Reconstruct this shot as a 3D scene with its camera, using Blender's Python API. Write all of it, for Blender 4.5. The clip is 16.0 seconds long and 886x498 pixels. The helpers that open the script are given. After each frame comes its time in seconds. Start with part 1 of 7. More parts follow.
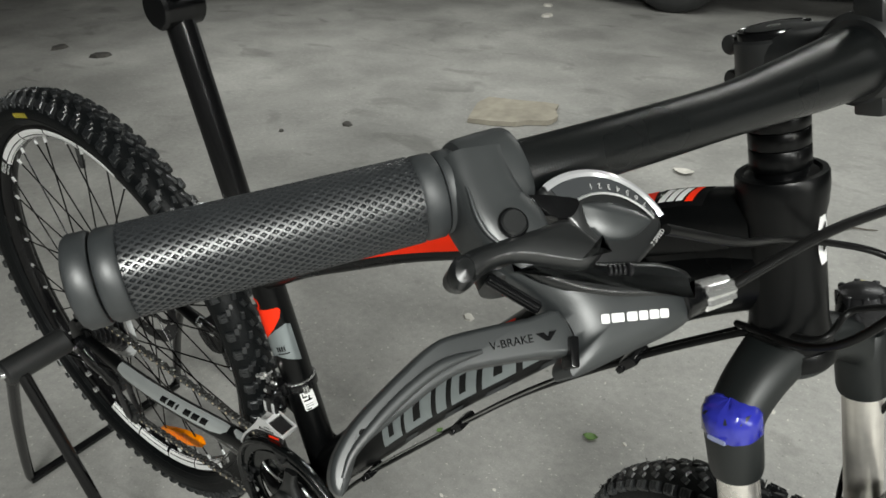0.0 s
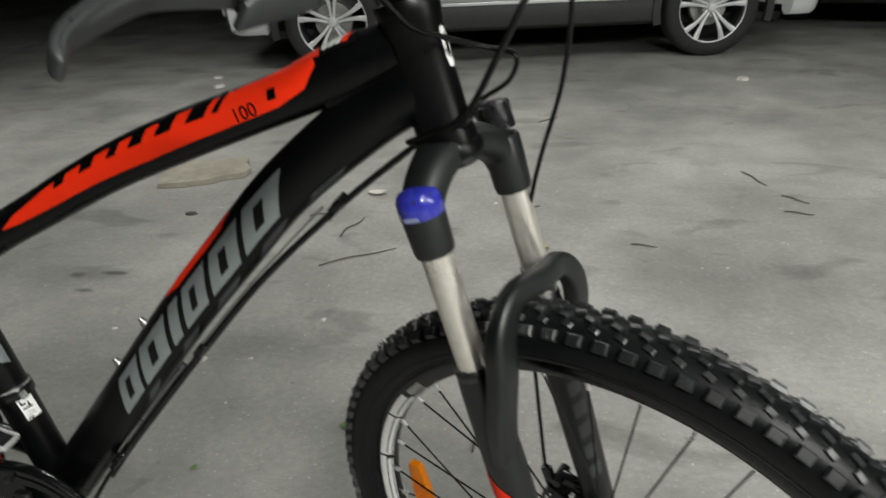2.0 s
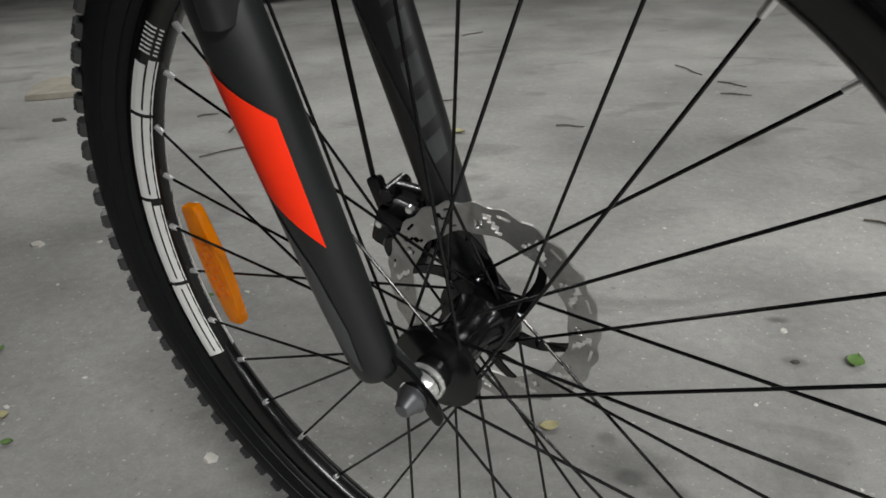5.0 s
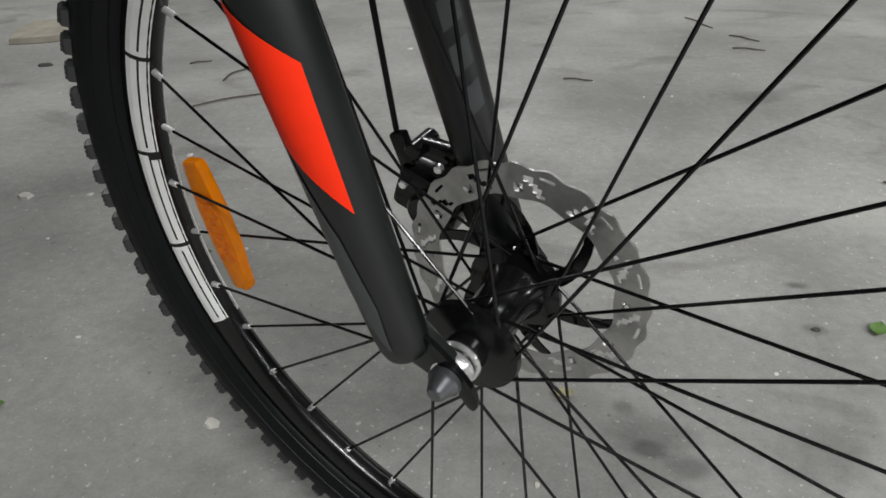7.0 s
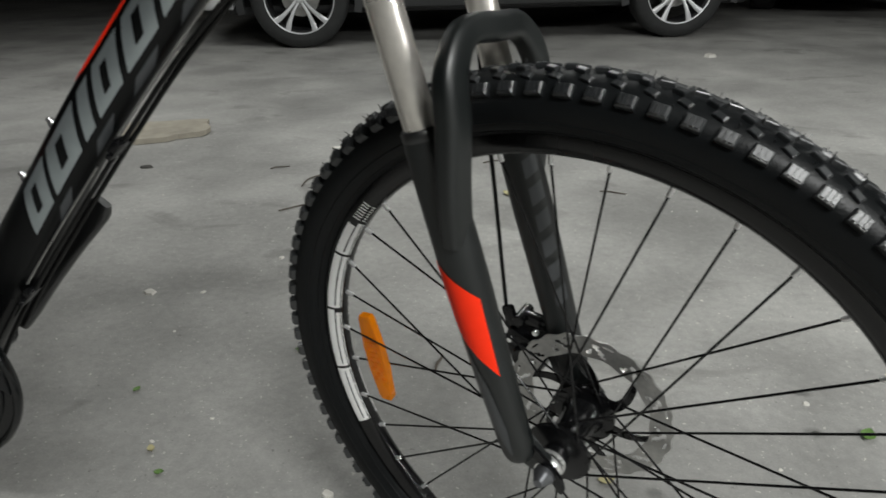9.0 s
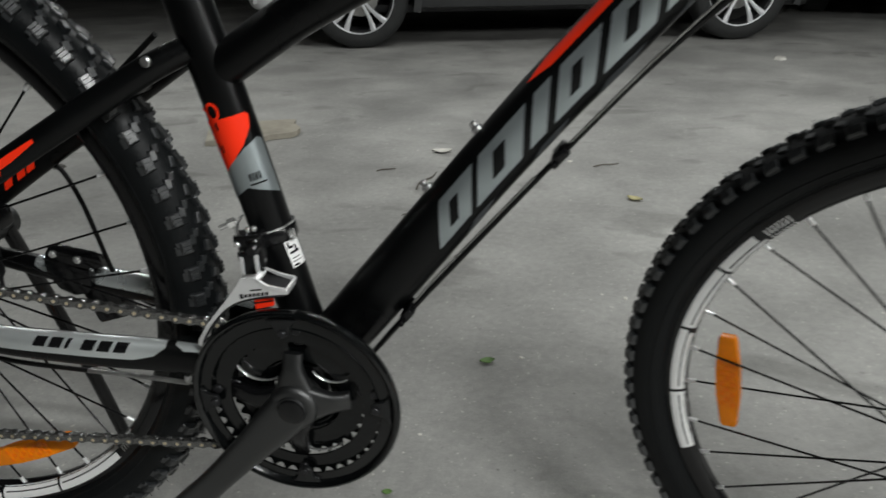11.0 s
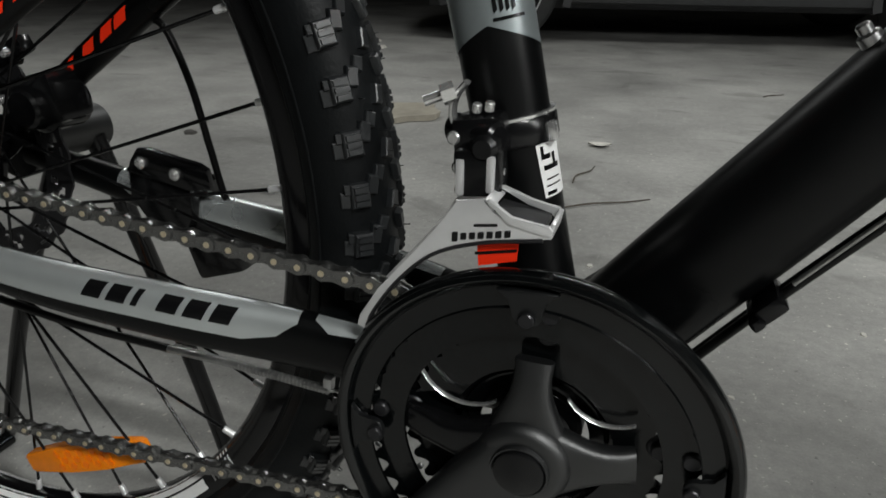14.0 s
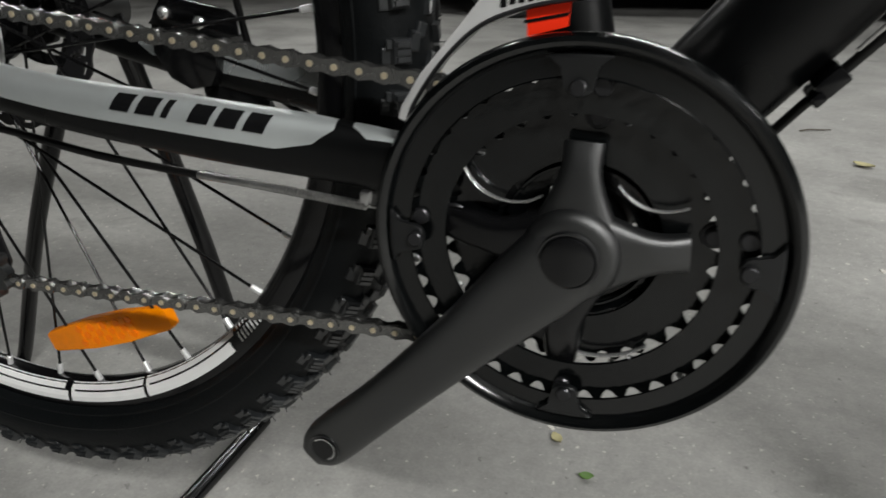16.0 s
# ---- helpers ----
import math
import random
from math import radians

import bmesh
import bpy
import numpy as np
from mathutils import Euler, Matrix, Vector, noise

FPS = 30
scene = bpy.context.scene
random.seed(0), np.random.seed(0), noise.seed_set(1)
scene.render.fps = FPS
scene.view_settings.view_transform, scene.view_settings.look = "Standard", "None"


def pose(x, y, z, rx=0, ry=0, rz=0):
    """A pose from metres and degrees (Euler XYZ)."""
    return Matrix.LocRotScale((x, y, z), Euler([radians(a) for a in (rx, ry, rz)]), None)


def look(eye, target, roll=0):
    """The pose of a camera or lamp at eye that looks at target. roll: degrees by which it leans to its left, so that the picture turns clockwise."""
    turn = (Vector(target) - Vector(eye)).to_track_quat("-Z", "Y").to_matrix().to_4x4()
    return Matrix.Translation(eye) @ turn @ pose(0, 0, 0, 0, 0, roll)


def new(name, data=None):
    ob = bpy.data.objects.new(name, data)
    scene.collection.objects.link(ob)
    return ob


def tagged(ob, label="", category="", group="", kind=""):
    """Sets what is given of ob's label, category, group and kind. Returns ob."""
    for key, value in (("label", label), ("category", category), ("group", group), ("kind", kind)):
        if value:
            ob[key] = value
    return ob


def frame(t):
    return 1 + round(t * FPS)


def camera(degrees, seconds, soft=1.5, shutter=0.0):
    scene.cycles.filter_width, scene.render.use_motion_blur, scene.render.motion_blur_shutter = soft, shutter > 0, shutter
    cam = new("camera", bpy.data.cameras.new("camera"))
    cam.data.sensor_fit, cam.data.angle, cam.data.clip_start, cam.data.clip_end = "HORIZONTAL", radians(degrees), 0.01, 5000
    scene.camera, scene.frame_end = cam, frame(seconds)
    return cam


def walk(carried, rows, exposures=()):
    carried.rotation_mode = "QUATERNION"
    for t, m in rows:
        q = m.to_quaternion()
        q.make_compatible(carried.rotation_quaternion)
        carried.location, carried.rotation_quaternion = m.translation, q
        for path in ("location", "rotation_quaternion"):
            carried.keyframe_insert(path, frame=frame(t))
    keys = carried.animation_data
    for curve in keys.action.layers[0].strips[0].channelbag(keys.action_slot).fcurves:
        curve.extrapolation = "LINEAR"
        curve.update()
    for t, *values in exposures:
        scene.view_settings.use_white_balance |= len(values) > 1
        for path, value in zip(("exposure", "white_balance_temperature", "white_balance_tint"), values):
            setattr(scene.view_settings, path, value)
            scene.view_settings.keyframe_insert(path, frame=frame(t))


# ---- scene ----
cam = camera(64.5, 16.0, soft=1.6, shutter=0.45)
PATH = [
    (0, (0.5020, -0.4070, 1.0865), (-0.5160, 0.9700, 0.0545), -0.8),
    (0.5, (0.5090, -0.4250, 1.0885), (-0.4580, 0.9990, 0.0705), -0.9),
    (1, (0.5090, -0.4580, 1.0655), (-0.2450, 1.1210, 0.0965), -1.5),
    (1.5, (0.5240, -0.4960, 1.0265), (0.0290, 1.2070, 0.1025), -2.3),
    (2, (0.5640, -0.5250, 0.9685), (0.2210, 1.2520, 0.1175), -2.1),
    (2.5, (0.6260, -0.6050, 0.9195), (0.3430, 1.1950, 0.0965), 0.3),
    (3, (0.6520, -0.6490, 0.8535), (0.4110, 1.1580, 0.0325), -0.5),
    (3.5, (0.6610, -0.6260, 0.7575), (0.4330, 1.1790, -0.0735), -1.2),
    (4, (0.6600, -0.5200, 0.6625), (0.4490, 1.2940, -0.1535), -1.1),
    (4.5, (0.6590, -0.4330, 0.6205), (0.4540, 1.3660, -0.2285), -2.4),
    (7, (0.6250, -0.3520, 0.5925), (0.4470, 1.3620, -0.4225), -1.4),
    (7.5, (0.6360, -0.3860, 0.6485), (0.4290, 1.3260, -0.3645), -1.0),
    (8, (0.6510, -0.4530, 0.7195), (0.3710, 1.2970, -0.2075), -1.6),
    (10.5, (0.3120, -0.5680, 0.7865), (0.0830, 1.2450, -0.0265), -0.4),
    (11, (0.2210, -0.5360, 0.7665), (-0.0610, 1.2600, -0.0675), -0.8),
    (11.5, (0.1690, -0.4620, 0.7115), (-0.2150, 1.3140, -0.1235), -2.4),
    (12, (0.1320, -0.3870, 0.6765), (-0.3810, 1.3610, -0.1495), -2.7),
    (12.5, (0.0830, -0.3320, 0.6395), (-0.4560, 1.3990, -0.2045), -3.4),
    (13, (0.0590, -0.3020, 0.5985), (-0.4640, 1.4350, -0.2445), -1.8),
    (13.5, (0.0480, -0.3000, 0.5935), (-0.4940, 1.4610, -0.1845), -0.6),
    (14, (0.0590, -0.3160, 0.6045), (-0.5220, 1.4230, -0.1945), 0.7),
    (14.5, (0.0660, -0.3290, 0.5895), (-0.5020, 1.4080, -0.2235), 1.6),
    (15, (0.0770, -0.3420, 0.5545), (-0.5060, 1.3900, -0.2585), 1.2),
    (15.5, (0.0780, -0.3510, 0.5325), (-0.4990, 1.3840, -0.2795), 1.1),
    (16, (0.0510, -0.3460, 0.5185), (-0.5360, 1.3790, -0.3055), 0.3),
]
walk(cam, [(t, look(eye, target, roll)) for t, eye, target, roll in PATH],
     [(0, 0.38, 6650, 9), (2.5, 0.07, 6750, 10), (4.5, -0.05, 6600, 13), (7, 0.06, 6500, 13), (8, 0.08, 6550, 12), (10.5, 0.03, 6500, 11), (12, -0.04, 6450, 11), (13, -0.18, 6450, 11), (14.5, -0.13, 6550, 12), (15, 0.08, 6550, 13), (15.5, 0.22, 6600, 13), (16, 0.30, 6600, 13)])

# ---------------------------------------------------------------- light
world = bpy.data.worlds.new("night")
scene.world = world
world.use_nodes = True
world.node_tree.nodes["Background"].inputs["Color"].default_value = (0.55, 0.6, 0.68, 1)
world.node_tree.nodes["Background"].inputs["Strength"].default_value = 0.03
scene.view_settings.exposure = 0.0


def ceiling_lamp(x, y, z, sx, sy, watts, turn=0.0, tip=0.0, colour=(0.97, 1.0, 0.975)):
    data = bpy.data.lights.new("lamp_light", "AREA")
    data.shape, data.size, data.size_y, data.energy, data.color = "RECTANGLE", sx, sy, watts, colour
    ob = new("lamp_light", data)
    ob.matrix_world = pose(x, y, z, tip, 0, turn)
    return ob


# ceiling tubes along the aisle: one row just before the bicycle, one behind it
for lx, watts in ((1.8, 112), (4.2, 56), (6.6, 90), (9.0, 150)):
    ceiling_lamp(lx, -1.9, 2.6, 1.2, 0.08, watts, tip=8)
for lx, watts in ((-2.2, 20), (0.5, 21), (3.2, 20), (5.9, 34)):
    ceiling_lamp(lx, 2.4, 2.6, 1.2, 0.10, watts).data.spread = math.radians(140)


# ---------------------------------------------------------------- materials
def material(name, colour, rough=0.5, metal=0.0, grain=0.0, scale=60.0, bump=0.0, bump_scale=200.0, spec=0.5, vary=0.0, coat=0.0, island=0.0):
    """A principled material: colour varied by noise at two scales, with fine relief."""
    m = bpy.data.materials.new(name)
    m.use_nodes = True
    nt = m.node_tree
    b = nt.nodes["Principled BSDF"]
    b.inputs["Base Color"].default_value = (*colour, 1)
    b.inputs["Roughness"].default_value = rough
    b.inputs["Metallic"].default_value = metal
    b.inputs["Specular IOR Level"].default_value = spec
    b.inputs["Coat Weight"].default_value = coat
    tc = nt.nodes.new("ShaderNodeTexCoord")
    if grain > 0:
        n1 = nt.nodes.new("ShaderNodeTexNoise")
        n1.inputs["Scale"].default_value = scale
        n1.inputs["Detail"].default_value = 6
        n2 = nt.nodes.new("ShaderNodeTexNoise")
        n2.inputs["Scale"].default_value = scale / 9
        n2.inputs["Detail"].default_value = 4
        for n in (n1, n2):
            nt.links.new(tc.outputs["Object"], n.inputs["Vector"])
        mix = nt.nodes.new("ShaderNodeMath")
        mix.operation = "ADD"
        nt.links.new(n1.outputs["Fac"], mix.inputs[0])
        nt.links.new(n2.outputs["Fac"], mix.inputs[1])
        ramp = nt.nodes.new("ShaderNodeMapRange")
        ramp.inputs["From Min"].default_value, ramp.inputs["From Max"].default_value = 0.6, 1.4
        ramp.inputs["To Min"].default_value, ramp.inputs["To Max"].default_value = 1 - grain, 1 + grain
        nt.links.new(mix.outputs[0], ramp.inputs["Value"])
        mul = nt.nodes.new("ShaderNodeMix")
        mul.data_type, mul.blend_type = "RGBA", "MULTIPLY"
        mul.inputs["Factor"].default_value = 1.0
        mul.inputs["A"].default_value = (*colour, 1)
        nt.links.new(ramp.outputs["Result"], mul.inputs["B"])
        nt.links.new(mul.outputs["Result"], b.inputs["Base Color"])
        rr = nt.nodes.new("ShaderNodeMapRange")
        rr.inputs["From Min"].default_value, rr.inputs["From Max"].default_value = 0.3, 0.7
        rr.inputs["To Min"].default_value, rr.inputs["To Max"].default_value = max(0.03, rough - 0.08), min(1, rough + 0.1)
        nt.links.new(n2.outputs["Fac"], rr.inputs["Value"])
        nt.links.new(rr.outputs["Result"], b.inputs["Roughness"])
    if bump > 0:
        nb = nt.nodes.new("ShaderNodeTexNoise")
        nb.inputs["Scale"].default_value = bump_scale
        nb.inputs["Detail"].default_value = 5
        nt.links.new(tc.outputs["Object"], nb.inputs["Vector"])
        bp = nt.nodes.new("ShaderNodeBump")
        bp.inputs["Strength"].default_value = bump
        bp.inputs["Distance"].default_value = 0.002
        nt.links.new(nb.outputs["Fac"], bp.inputs["Height"])
        nt.links.new(bp.outputs["Normal"], b.inputs["Normal"])
    return m


M_FRAME = material("satin_black_paint", (0.0016, 0.0018, 0.0020), 0.31, 0, 0.25, 90, 0.04, 900, spec=0.26)
M_FORK = material("satin_charcoal_paint", (0.0034, 0.0052, 0.0052), 0.45, 0, 0.2, 70, 0.05, 900, spec=0.68)
M_BAR = material("matt_black_bar_paint", (0.0028, 0.0036, 0.0038), 0.31, 0, 0.25, 90, 0.10, 1200, spec=0.75)
M_PLASTIC = material("moulded_black_plastic", (0.0080, 0.0088, 0.0092), 0.38, 0, 0.15, 120, 0.03, 1500, spec=0.9)
M_PLASTIC2 = material("fine_grey_plastic", (0.0230, 0.0260, 0.0272), 0.45, 0, 0.12, 120, 0.03, 1800, spec=1.0)
M_RINGS = material("smooth_grip_rubber", (0.024, 0.027, 0.029), 0.50, 0, 0.15, 120, 0.04, 1500, spec=0.9)
M_GLOSS = material("gloss_black_plastic", (0.0045, 0.0046, 0.005), 0.16, 0, 0.2, 60, spec=0.4)
M_RUBBER = material("tyre_rubber", (0.0042, 0.0050, 0.0055), 0.44, 0, 0.30, 60, 0.15, 500, spec=0.20)
# the tyre's rubber again, made lighter and glossier to imitate light on the blocks
M_KNOB = material("lit_tread_rubber", (0.0085, 0.0100, 0.0112), 0.36, 0, 0.3, 90, 0.12, 700, spec=1.0)
M_GRIP = material("grip_rubber", (0.022, 0.024, 0.026), 0.36, 0, 0.2, 150, 0.03, 900, spec=1.0)
M_RED = material("orange_red_decal", (1.0, 0.036, 0.008), 0.5, 0, 0.06, 80, spec=0.15)
M_SILVERDECAL = material("silver_decal", (0.34, 0.38, 0.39), 0.32, 0.7, 0.12, 60)
M_DARKDECAL = material("dark_decal", (0.060, 0.064, 0.068), 0.33, 0.1, 0.1, 60)
M_WHITE = material("white_decal", (0.88, 0.88, 0.87), 0.45, 0, 0.05, 60)
M_CHROME = material("polished_steel", (0.86, 0.86, 0.85), 0.15, 0.85, 0.12, 90)
M_STANCH = material("brushed_stanchion_steel", (0.88, 0.84, 0.78), 0.27, 0.85, 0.12, 120)
M_STEEL = material("brushed_steel", (0.55, 0.55, 0.55), 0.33, 1, 0.15, 150)
M_ROTOR = material("ground_rotor_steel", (0.44, 0.435, 0.42), 0.36, 0.75, 0.2, 200)
M_DARKSTEEL = material("blackened_steel", (0.03, 0.03, 0.032), 0.3, 0.6, 0.25, 120)
M_CHAIN = material("oiled_chain_steel", (0.22, 0.22, 0.215), 0.22, 0.9, 0.25, 300)
M_PIN = material("brass_chain_pin", (0.92, 0.80, 0.58), 0.3, 0.8, 0.1, 300)
M_SPOKE = material("black_spoke", (0.008, 0.008, 0.0085), 0.20, 0.4, 0.2, 200)
M_SILVER = material("silver_aluminium", (0.88, 0.88, 0.88), 0.30, 0.6, 0.1, 100)
M_ORANGE = material("amber_reflector_plastic", (1.0, 0.265, 0.0), 0.26, 0, 0.1, 140, 0.10, 700, spec=0.25)
M_AMBER = material("deep_amber_prism", (1.0, 0.215, 0.0), 0.20, 0, 0.1, 140, spec=0.35)
M_BLUE = material("blue_wrapped_cap", (0.025, 0.03, 0.33), 0.2, 0, 0.3, 60, 0.5, 60, coat=0.6)
M_CABLE = material("black_cable_housing", (0.004, 0.004, 0.004), 0.35, 0, 0.1, 60, spec=0.25)
M_WIRE = material("bare_steel_cable", (0.45, 0.45, 0.44), 0.35, 1, 0.2, 500)
M_YELLOW = material("yellow_tyre_print", (0.60, 0.50, 0.05), 0.5, 0, 0.2, 80)
M_CRANK = material("dark_crank_plastic", (0.0055, 0.0060, 0.0063), 0.38, 0, 0.2, 120, 0.12, 1500, spec=1.0)
M_PANEL = material("bright_silver_panel", (0.70, 0.74, 0.74), 0.30, 0.75, 0.08, 60)
M_RING = material("black_coated_ring_steel", (0.0024, 0.0029, 0.0031), 0.13, 0, 0.25, 90, 0.35, 70, spec=0.50)
M_TAB = material("matt_black_tab", (0.0055, 0.0060, 0.0064), 0.42, 0, 0.2, 60, 0.05, 600)
M_GUARD = material("gloss_black_guard_plastic", (0.0026, 0.0031, 0.0033), 0.15, 0, 0.2, 60, 0.05, 120, spec=0.55)


# ---------------------------------------------------------------- mesh tools
def obj_from(name, bm, mat, smooth=True, angle=40):
    me = bpy.data.meshes.new(name)
    bmesh.ops.recalc_face_normals(bm, faces=bm.faces)
    bm.to_mesh(me)
    bm.free()
    for mt in (mat if isinstance(mat, (list, tuple)) else [mat]):
        me.materials.append(mt)
    if smooth:
        me.shade_smooth()
        me.set_sharp_from_angle(angle=radians(angle))
    return new(name, me)


def part(name, bm, mat, parent, label="", m=None, smooth=True, angle=40):
    """One mesh under a thing or a part; m: its pose within the parent."""
    ob = obj_from(name, bm, mat, smooth, angle)
    ob.parent = parent
    if m is not None:
        ob.matrix_local = m
    return tagged(ob, label)


def again(ob, m, parent=None):
    """A further part on the same mesh."""
    o = new(ob.name.split(".")[0], ob.data)
    o.parent = parent or ob.parent
    o.matrix_local = m
    return tagged(o, ob.get("label", ""))


def thing(name, label, category, at=(0, 0, 0), group="", kind="", m=None):
    ob = new(name)
    ob.empty_display_size = 0.05
    ob.matrix_world = m if m is not None else pose(*at)
    return tagged(ob, label, category, group, kind)


def smooth_path(pts, n=6):
    """A Catmull-Rom line through rows of numbers (place and radii alike)."""
    p = [np.array(q, float) for q in pts]
    p = [2 * p[0] - p[1], *p, 2 * p[-1] - p[-2]]
    out = []
    for a, b, c, d in zip(p, p[1:], p[2:], p[3:]):
        for t in np.linspace(0, 1, n, endpoint=False):
            out.append(0.5 * (2 * b + (c - a) * t + (2 * a - 5 * b + 4 * c - d) * t * t + (3 * b - a - 3 * c + d) * t**3))
    return [*out, p[-2]]


def sweep(bm, rows, seg=20, n=6, cap=True, side=(0, 1, 0), power=2.0, mat=0):
    """A tube along rows (x, y, z, r across [, r along side]); power over 2 makes it boxier."""
    rows = [tuple(r) + ((r[3],) if len(r) == 4 else ()) for r in rows]
    pts = smooth_path(rows, n) if n > 1 else [np.array(r, float) for r in rows]
    rings = []
    s = np.array(side, float)
    for i, q in enumerate(pts):
        d = pts[min(i + 1, len(pts) - 1)][:3] - pts[max(i - 1, 0)][:3]
        d /= np.linalg.norm(d) + 1e-12
        v = s - (s @ d) * d
        if np.linalg.norm(v) < 1e-4:
            v = np.cross(d, (0.3, 0.2, 0.9))
        v /= np.linalg.norm(v)
        s = v if abs(np.array(side) @ d) > 0.9 else s
        u = np.cross(v, d)
        ring = []
        for k in range(seg):
            c, w = math.cos(2 * math.pi * k / seg), math.sin(2 * math.pi * k / seg)
            e = (abs(c) ** power + abs(w) ** power) ** (-1 / power)
            ring.append(bm.verts.new(q[:3] + e * (q[3] * c * u + q[4] * w * v)))
        rings.append(ring)
    faces = []
    for a, b in zip(rings, rings[1:]):
        for k in range(seg):
            faces.append(bm.faces.new((a[k], a[(k + 1) % seg], b[(k + 1) % seg], b[k])))
    if cap:
        faces.append(bm.faces.new(rings[0][::-1]))
        faces.append(bm.faces.new(rings[-1]))
    for f in faces:
        f.material_index = mat
    return bm


def tube(rows, **kw):
    return sweep(bmesh.new(), rows, **kw)


def lathe(bm, profile, seg=48, m=None, closed=False, mat=0, arc=(0, 2 * math.pi)):
    """A profile of (radius, height) turned about the local y axis."""
    m = m or Matrix()
    whole = abs(arc[1] - arc[0] - 2 * math.pi) < 1e-6
    count = seg if whole else seg + 1
    rings = []
    for r, h in profile:
        ring = []
        for k in range(count):
            t = arc[0] + (arc[1] - arc[0]) * k / seg
            ring.append(bm.verts.new(m @ Vector((r * math.cos(t), h, r * math.sin(t)))))
        rings.append(ring)
    pairs = list(zip(rings, rings[1:])) + ([(rings[-1], rings[0])] if closed else [])
    for a, b in pairs:
        for k in range(seg if whole else seg):
            j = (k + 1) % count
            f = bm.faces.new((a[k], a[j], b[j], b[k]))
            f.material_index = mat
    if not closed and whole:
        for ring, (r, h) in ((rings[0], profile[0]), (rings[-1], profile[-1])):
            if r > 1e-6:
                bm.faces.new(ring).material_index = mat
    return bm


def turned(profile, **kw):
    return lathe(bmesh.new(), profile, **kw)


def box(bm, sx, sy, sz, m=None, bevel=0.0, seg=2, mat=0):
    made = bmesh.ops.create_cube(bm, size=1.0, matrix=(m or Matrix()) @ Matrix.Diagonal((sx, sy, sz, 1)))
    faces = list({f for v in made["verts"] for f in v.link_faces})
    for f in faces:
        f.material_index = mat
    if bevel > 0:
        edges = list({e for f in faces for e in f.edges})
        bmesh.ops.bevel(bm, geom=edges, offset=bevel, segments=seg, affect="EDGES", profile=0.6)
    return bm


def cyl(bm, r, length, m=None, seg=20, r2=None, bevel=0.0, mat=0):
    """A rod along the local z of m, centred, with a bevelled rim."""
    r2 = r if r2 is None else r2
    b = bevel
    prof = [(r - b, -length / 2), (r, -length / 2 + b), (r2, length / 2 - b), (r2 - b, length / 2)] if b else [(r, -length / 2), (r2, length / 2)]
    return lathe(bm, prof, seg, (m or Matrix()) @ pose(0, 0, 0, 90), mat=mat)


def plate(bm, outline, thick, m=None, bevel=0.0, mat=0, holes=()):
    """A flat outline in the local x-z plane, thickened along y (towards -y)."""
    m = m or Matrix()
    front = [bm.verts.new(m @ Vector((x, -thick / 2, z))) for x, z in outline]
    back = [bm.verts.new(m @ Vector((x, thick / 2, z))) for x, z in outline]
    faces = [bm.faces.new(front), bm.faces.new(back[::-1])]
    n = len(outline)
    for k in range(n):
        faces.append(bm.faces.new((front[(k + 1) % n], front[k], back[k], back[(k + 1) % n])))
    for f in faces:
        f.material_index = mat
    if bevel > 0:
        edges = list({e for f in faces[:2] for e in f.edges})
        bmesh.ops.bevel(bm, geom=edges, offset=bevel, segments=2, affect="EDGES", profile=0.6)
    return bm


def along(a, b):
    """A pose at the middle of a-b whose z runs from a to b."""
    a, b = Vector(a), Vector(b)
    q = (b - a).to_track_quat("Z", "Y")
    return Matrix.Translation((a + b) / 2) @ q.to_matrix().to_4x4()


def rod(bm, a, b, r, seg=12, r2=None, bevel=0.0, mat=0):
    return cyl(bm, r, (Vector(b) - Vector(a)).length, along(a, b), seg, r2, bevel, mat)


def rounded(w, h, r, n=4, shear=0.0):
    """The outline of a rounded rectangle, leaning by shear."""
    pts = []
    for cx, cz, a0 in ((w / 2 - r, h / 2 - r, 0), (-w / 2 + r, h / 2 - r, 90), (-w / 2 + r, -h / 2 + r, 180), (w / 2 - r, -h / 2 + r, 270)):
        for k in range(n + 1):
            a = radians(a0 + 90 * k / n)
            x, z = cx + r * math.cos(a), cz + r * math.sin(a)
            pts.append((x + shear * z, z))
    return pts


def smooth_outline(pts, n=3):
    out, c = [], len(pts)
    for i in range(c):
        p0, p1, p2, p3 = (np.array(pts[(i + k) % c], float) for k in (-1, 0, 1, 2))
        for t in np.linspace(0, 1, n, endpoint=False):
            out.append(tuple(0.5 * (2 * p1 + (p2 - p0) * t + (2 * p0 - 5 * p1 + 4 * p2 - p3) * t * t + (3 * p1 - p0 - 3 * p2 + p3) * t**3)))
    return out


def text_mesh(body, size, depth=0.0003):
    """Flat lettering in the local x-z plane, facing -y, centred on its origin."""
    cu = bpy.data.curves.new("lettering", "FONT")
    cu.body, cu.size, cu.align_x, cu.align_y, cu.extrude, cu.resolution_u = body, size, "CENTER", "CENTER", depth, 3
    ob = new("lettering", cu)
    bpy.context.view_layer.update()
    me = bpy.data.meshes.new_from_object(ob.evaluated_get(bpy.context.evaluated_depsgraph_get()))
    bpy.data.objects.remove(ob)
    bm = bmesh.new()
    bm.from_mesh(me)
    bpy.data.meshes.remove(me)
    bmesh.ops.transform(bm, matrix=pose(0, 0, 0, 90), verts=bm.verts)
    return bm


